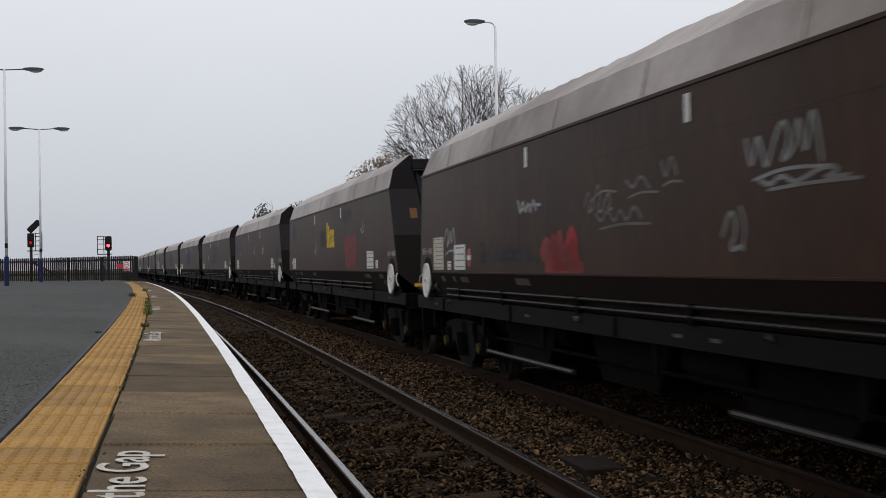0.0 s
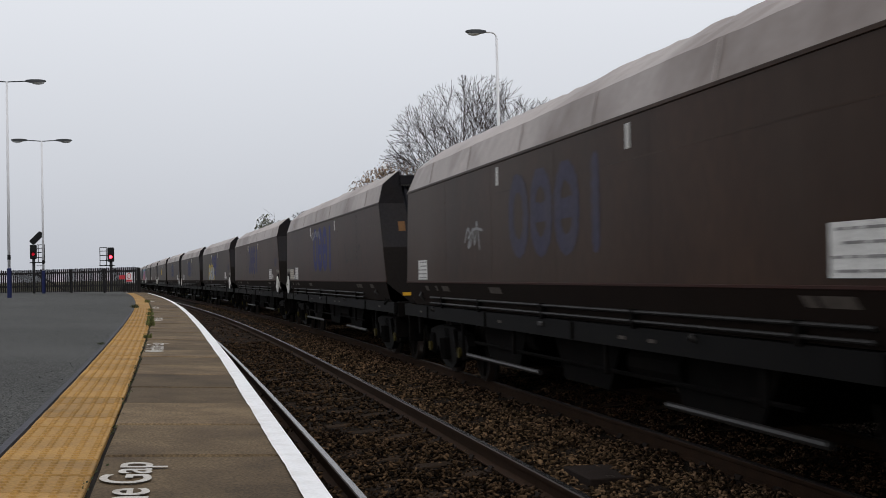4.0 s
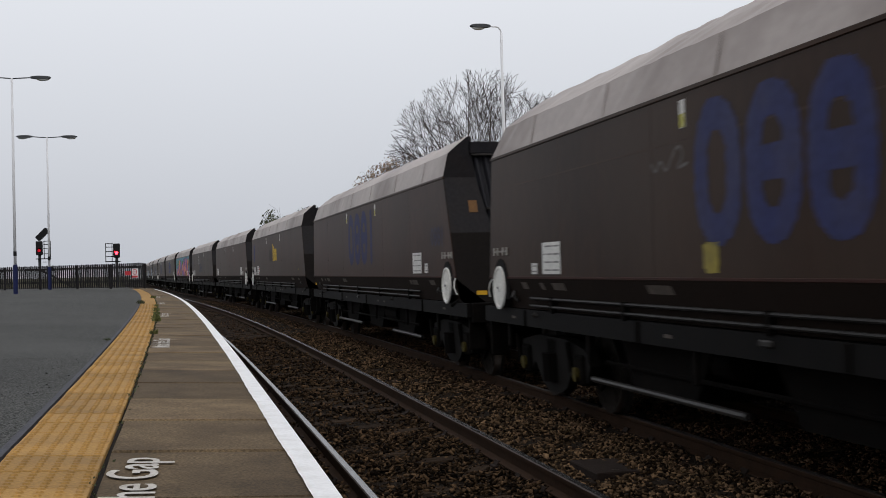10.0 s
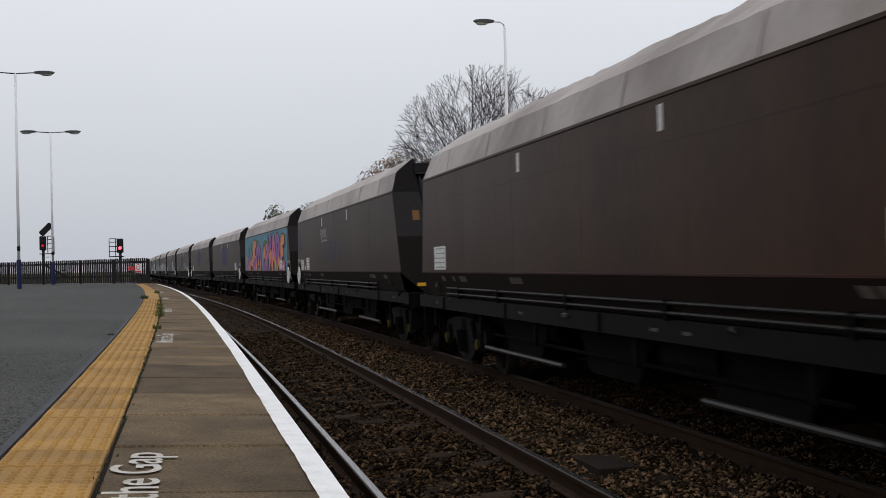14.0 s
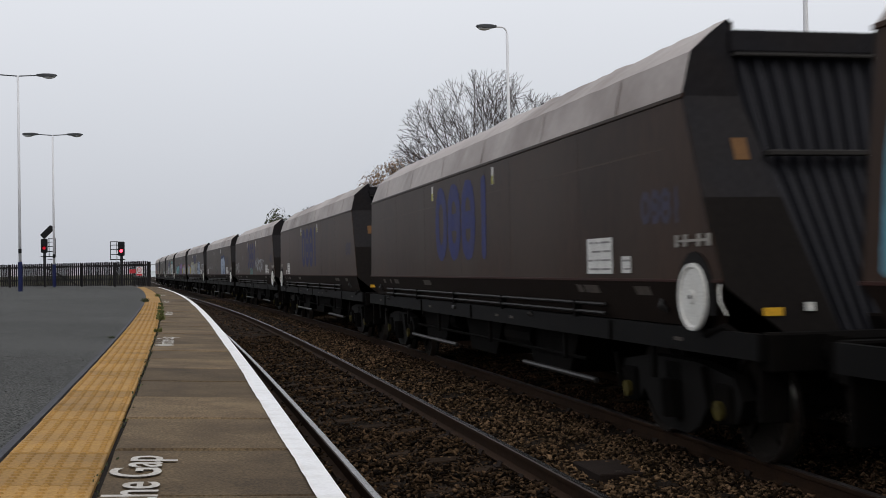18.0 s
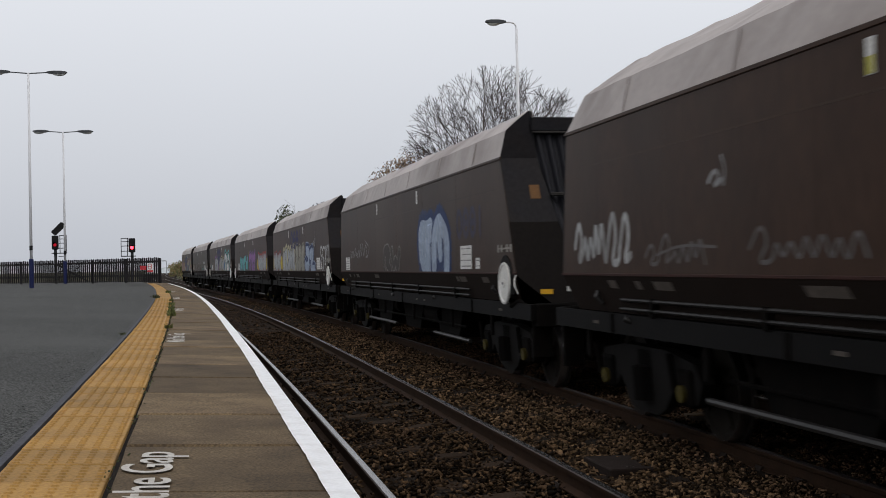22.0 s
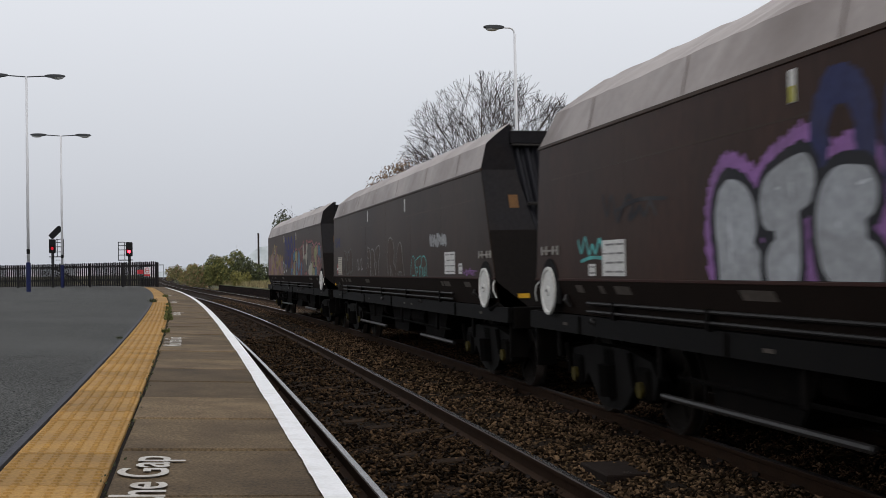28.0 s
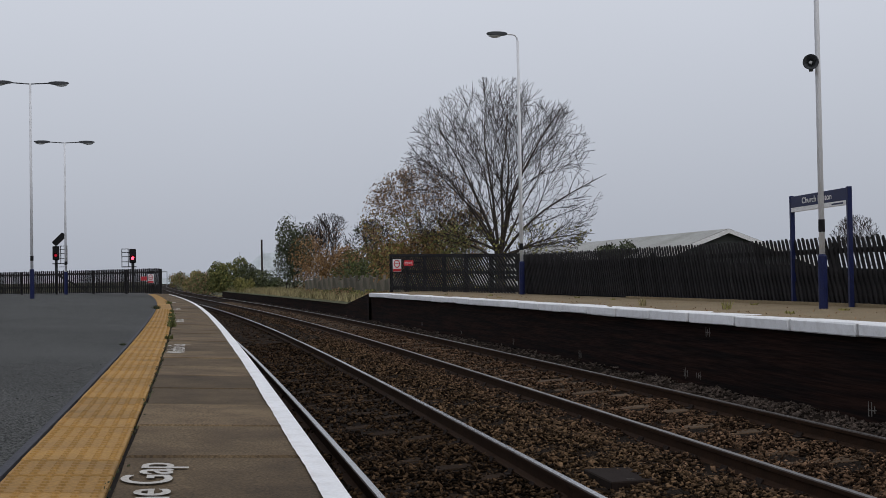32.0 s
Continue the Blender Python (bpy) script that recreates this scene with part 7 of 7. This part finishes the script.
rnd = random.Random(77)
for s, o, r, h in ((16.3, -0.31, 0.05, 0.07), (20.6, -0.32, 0.07, 0.08), (21.8, -0.33, 0.06, 0.10), (24.0, -0.33, 0.06, 0.09), (26.5, -0.34, 0.06, 0.1), (33.0, -0.72, 0.08, 0.12), (14.6, -0.79, 0.03, 0.03), (30.2, -0.34, 0.05, 0.07), (41.0, -0.36, 0.08, 0.1)):
    q = at(s, o, z_plat(o))
    tuft(q.x, q.y, q.z, r, h, M_LEAF_GREEN if o > -0.6 else M_LEAF_DARK, 46, int(s * 10), "small green weed in the paving joint")
for s in (13.2, 15.1, 15.6, 17.4, 19.0, 20.2, 22.5, 25.0, 27.3, 30.0, 33.0, 36.0):
    o = rnd.uniform(7.3, 9.0)
    q = at(s, o, Z_PLAT2 + 0.01)
    tuft(q.x, q.y, q.z, 0.06, rnd.choice((0.05, 0.07, 0.16)), M_GRASS if s % 2 < 1 else M_LEAF_OLIVE, 24, int(s * 10), "dry weed on the far platform surface")
# fallen leaves along the far platform
net = Net()
for i in range(700):
    s, o = rnd.uniform(11, 44), rnd.choice((rnd.uniform(7.25, 9.0), rnd.gauss(7.35, 0.1), rnd.gauss(8.6, 0.15)))
    net.leaf(at(s, o, Z_PLAT2 + 0.018), rnd.uniform(0.008, 0.02), rnd)
tagged(new("leaf_litter", pydata("leaf_litter", net.v, net.f, M_LEAF_BROWN)), "scattered fallen leaves on the far platform", "leaves", kind="stuff")
for i in range(5):
    q = at(54 + 5.5 * i, 9.2, 0.6)
    bush("lineside_bush", q.x, q.y, 0.55, 0.9, 1.6, rnd.uniform(0.3, 0.55), M_LEAF_OLIVE if i % 2 else M_LEAF_BROWN, 420, 0.06, 130 + i, "low scrub in front of the concrete fence", second=M_LEAF_GREEN, stems=6)
# moss and crumbs along the joint between tiles and slabs
net = Net()
for i in range(600):
    s = rnd.uniform(3, 45)
    q = at(s, TILE_R + rnd.gauss(0.012, 0.012), z_plat(TILE_R) + rnd.uniform(-0.004, 0.008))
    net.leaf(q, rnd.uniform(0.006, 0.014), rnd)
tagged(new("joint_moss", pydata("joint_moss", net.v, net.f, M_LEAF_DARK)), "dark moss in the joint beside the tiles", "moss", kind="stuff")
# loose chippings worn out of the asphalt
M_CHIP = island(mat("asphalt_chipping", (0.075, 0.074, 0.068), 0.9, scale=3, bump=0.0, world_space=True), 0.45, 2.1)
net = Net()
for i in range(22000):
    s = 2.5 + 9 * rnd.random() ** 1.4
    o = TILE_L - 0.06 - 3.2 * rnd.random()
    q = at(s, o, z_plat(o) + 0.002)
    r = rnd.uniform(0.003, 0.009)
    a = rnd.uniform(0, 6.28)
    u, v = Vector((math.cos(a), math.sin(a), rnd.uniform(-.2, .4))) * r, Vector((-math.sin(a), math.cos(a), rnd.uniform(-.2, .4))) * r * rnd.uniform(0.5, 1)
    base = len(net.v)
    net.v += [q + u, q + v, q - u, q - v]
    net.f.append((base, base + 1, base + 2, base + 3))
tagged(new("asphalt_chippings", pydata("asphalt_chippings", net.v, net.f, M_CHIP)), "fine grey chippings on the worn asphalt", "gravel", kind="stuff")
# grass on the old platform and banks
net = Net()
for i in range(9000):
    s = rnd.uniform(49, 150)
    o = rnd.uniform(7.2, 11.5) if s < 112 else rnd.uniform(7.0, 10.5)
    z = 0.60 if s < 113 else -0.5
    q = at(s, o, z)
    h = rnd.uniform(0.1, 0.45)
    sd = Vector((0.03, 0, 0))
    base = len(net.v)
    net.v += [q - sd, q + sd, q + Vector((rnd.gauss(0, .1), rnd.gauss(0, .1), h))]
    net.f.append((base, base + 1, base + 2))
tagged(new("bank_grass", pydata("bank_grass", net.v, net.f, M_GRASS)), "rough dry grass on the old platform and bank", "grass", kind="stuff")

# ---------------------------------------------------------------- beyond the fences
M_CONC = mat("weathered_concrete", (0.19, 0.16, 0.125), 0.9, alt=(0.10, 0.088, 0.066), scale=1.5, fine=20, bump=0.3, dirt=(0.06, 0.065, 0.04), dirt_scale=1.0, dirt_amount=0.7, per=0.2)
conc = thing("concrete_panel_fence", "old leaning concrete panel fence behind the platform", "fence", m=Matrix.Translation(at(53, 9.8, 0.6)))
inv = conc.matrix_basis.inverted()
rnd = random.Random(9)
for i in range(16):
    s = 52.5 + i * 1.95
    m = inv @ along(s, 9.6 + 0.02 * i, 0.55) @ Matrix.Rotation(rnd.uniform(-0.11, 0.11), 4, "X")
    part("panel", box(-0.03, 0.03, 0.06, 1.88, 0, 1.05 + rnd.uniform(-0.06, 0.06), 0.01), M_CONC, conc, m=m)
    part("post", box(-0.06, 0.06, -0.06, 0.06, -0.1, 1.2, 0.015), M_CONC, conc, m=m)

M_ROOF = mat("pale_roof_sheet", (0.36, 0.36, 0.34), 0.7, alt=(0.28, 0.28, 0.26), scale=0.5, fine=6, bump=0.1, dirt=(0.2, 0.2, 0.17), dirt_scale=0.3, dirt_amount=0.5)
M_GABLE = mat("dark_gable_cladding", (0.055, 0.058, 0.055), 0.8, scale=1, bump=0.1)
hall = thing("warehouse", "low warehouse with pale pitched roof and dark gable", "building", m=pose(31.1, 70.4, 0))
HW, RZ, EZ, LN = 9.0, 4.12, 0.8, 48.0
part("roof", slab_mesh([(0, 0, RZ), (0, LN, RZ), (-HW, LN, EZ), (-HW, 0, EZ)], 0.08), M_ROOF, hall, "pale grey sheet roof")
part("roof", slab_mesh([(0, LN, RZ), (0, 0, RZ), (HW, 0, EZ), (HW, LN, EZ)], 0.08), M_ROOF, hall, "pale grey sheet roof")
part("gable", prism([(-HW + 0.2, -0.6), (HW - 0.2, -0.6), (HW - 0.2, EZ + 0.05), (0, RZ - 0.06), (-HW + 0.2, EZ + 0.05)], "y", 0.25, 0.45), M_GABLE, hall, "dark clad gable wall")
part("side_wall", box(-HW + 0.2, -HW + 0.35, 0.45, LN - 0.3, -0.6, EZ), M_GABLE, hall)
for sx in (-1, 1):
    part("verge", slab_mesh([(0, -0.06, RZ + 0.06), (sx * HW, -0.06, EZ + 0.06), (sx * HW, -0.06, EZ - 0.2), (0, -0.06, RZ - 0.2)], 0.04), M_SIGNWHITE, hall, "pale verge trim")

pole = thing("timber_pole", "plain dark timber pole beside the line", "pole", m=pose(5.3, 113.0, -0.5))
part("shaft", tube([(0, 0, 0), (0, 0, 5.6)], [0.10, 0.08], 10), M_TWIG, pole)
part("cap", tube([(0, 0, 5.6), (0, 0, 5.66)], 0.09, 10), M_TWIG, pole)

gantry = thing("signal_gantry", "distant thin gantry across the line in the mist", "gantry", m=pose(-14.0, 480.0, -0.5))
M_MISTMETAL = mat("galvanised_steel", (0.40, 0.42, 0.44), 0.6, scale=2, bump=0.0)
part("beam", box(-5.2, 1.2, -0.2, 0.2, 5.3, 5.7), M_MISTMETAL, gantry)
for x in (-5.2, 1.0):
    part("leg", box(x, x + 0.3, -0.15, 0.15, 0, 5.4), M_MISTMETAL, gantry)

# distance haze is mixed into the hill's pale blue-grey base colour
M_HILL = mat("haze_painted_hill", (0.44, 0.47, 0.48), 1.0, alt=(0.38, 0.42, 0.42), scale=0.02, fine=0.15, bump=0.0, world_space=True)
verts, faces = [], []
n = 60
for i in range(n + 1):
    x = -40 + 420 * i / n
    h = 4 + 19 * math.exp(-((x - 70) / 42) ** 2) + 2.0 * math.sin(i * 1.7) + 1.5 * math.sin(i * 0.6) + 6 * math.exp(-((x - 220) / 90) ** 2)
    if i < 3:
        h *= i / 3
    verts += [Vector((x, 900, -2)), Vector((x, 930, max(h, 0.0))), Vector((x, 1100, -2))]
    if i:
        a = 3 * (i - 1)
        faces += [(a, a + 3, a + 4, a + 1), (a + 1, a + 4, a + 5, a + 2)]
setting("far_hill", pydata("far_hill", verts, faces, M_HILL, True), "low wooded hill with mist painted into its pale colour", "hill")

motions()
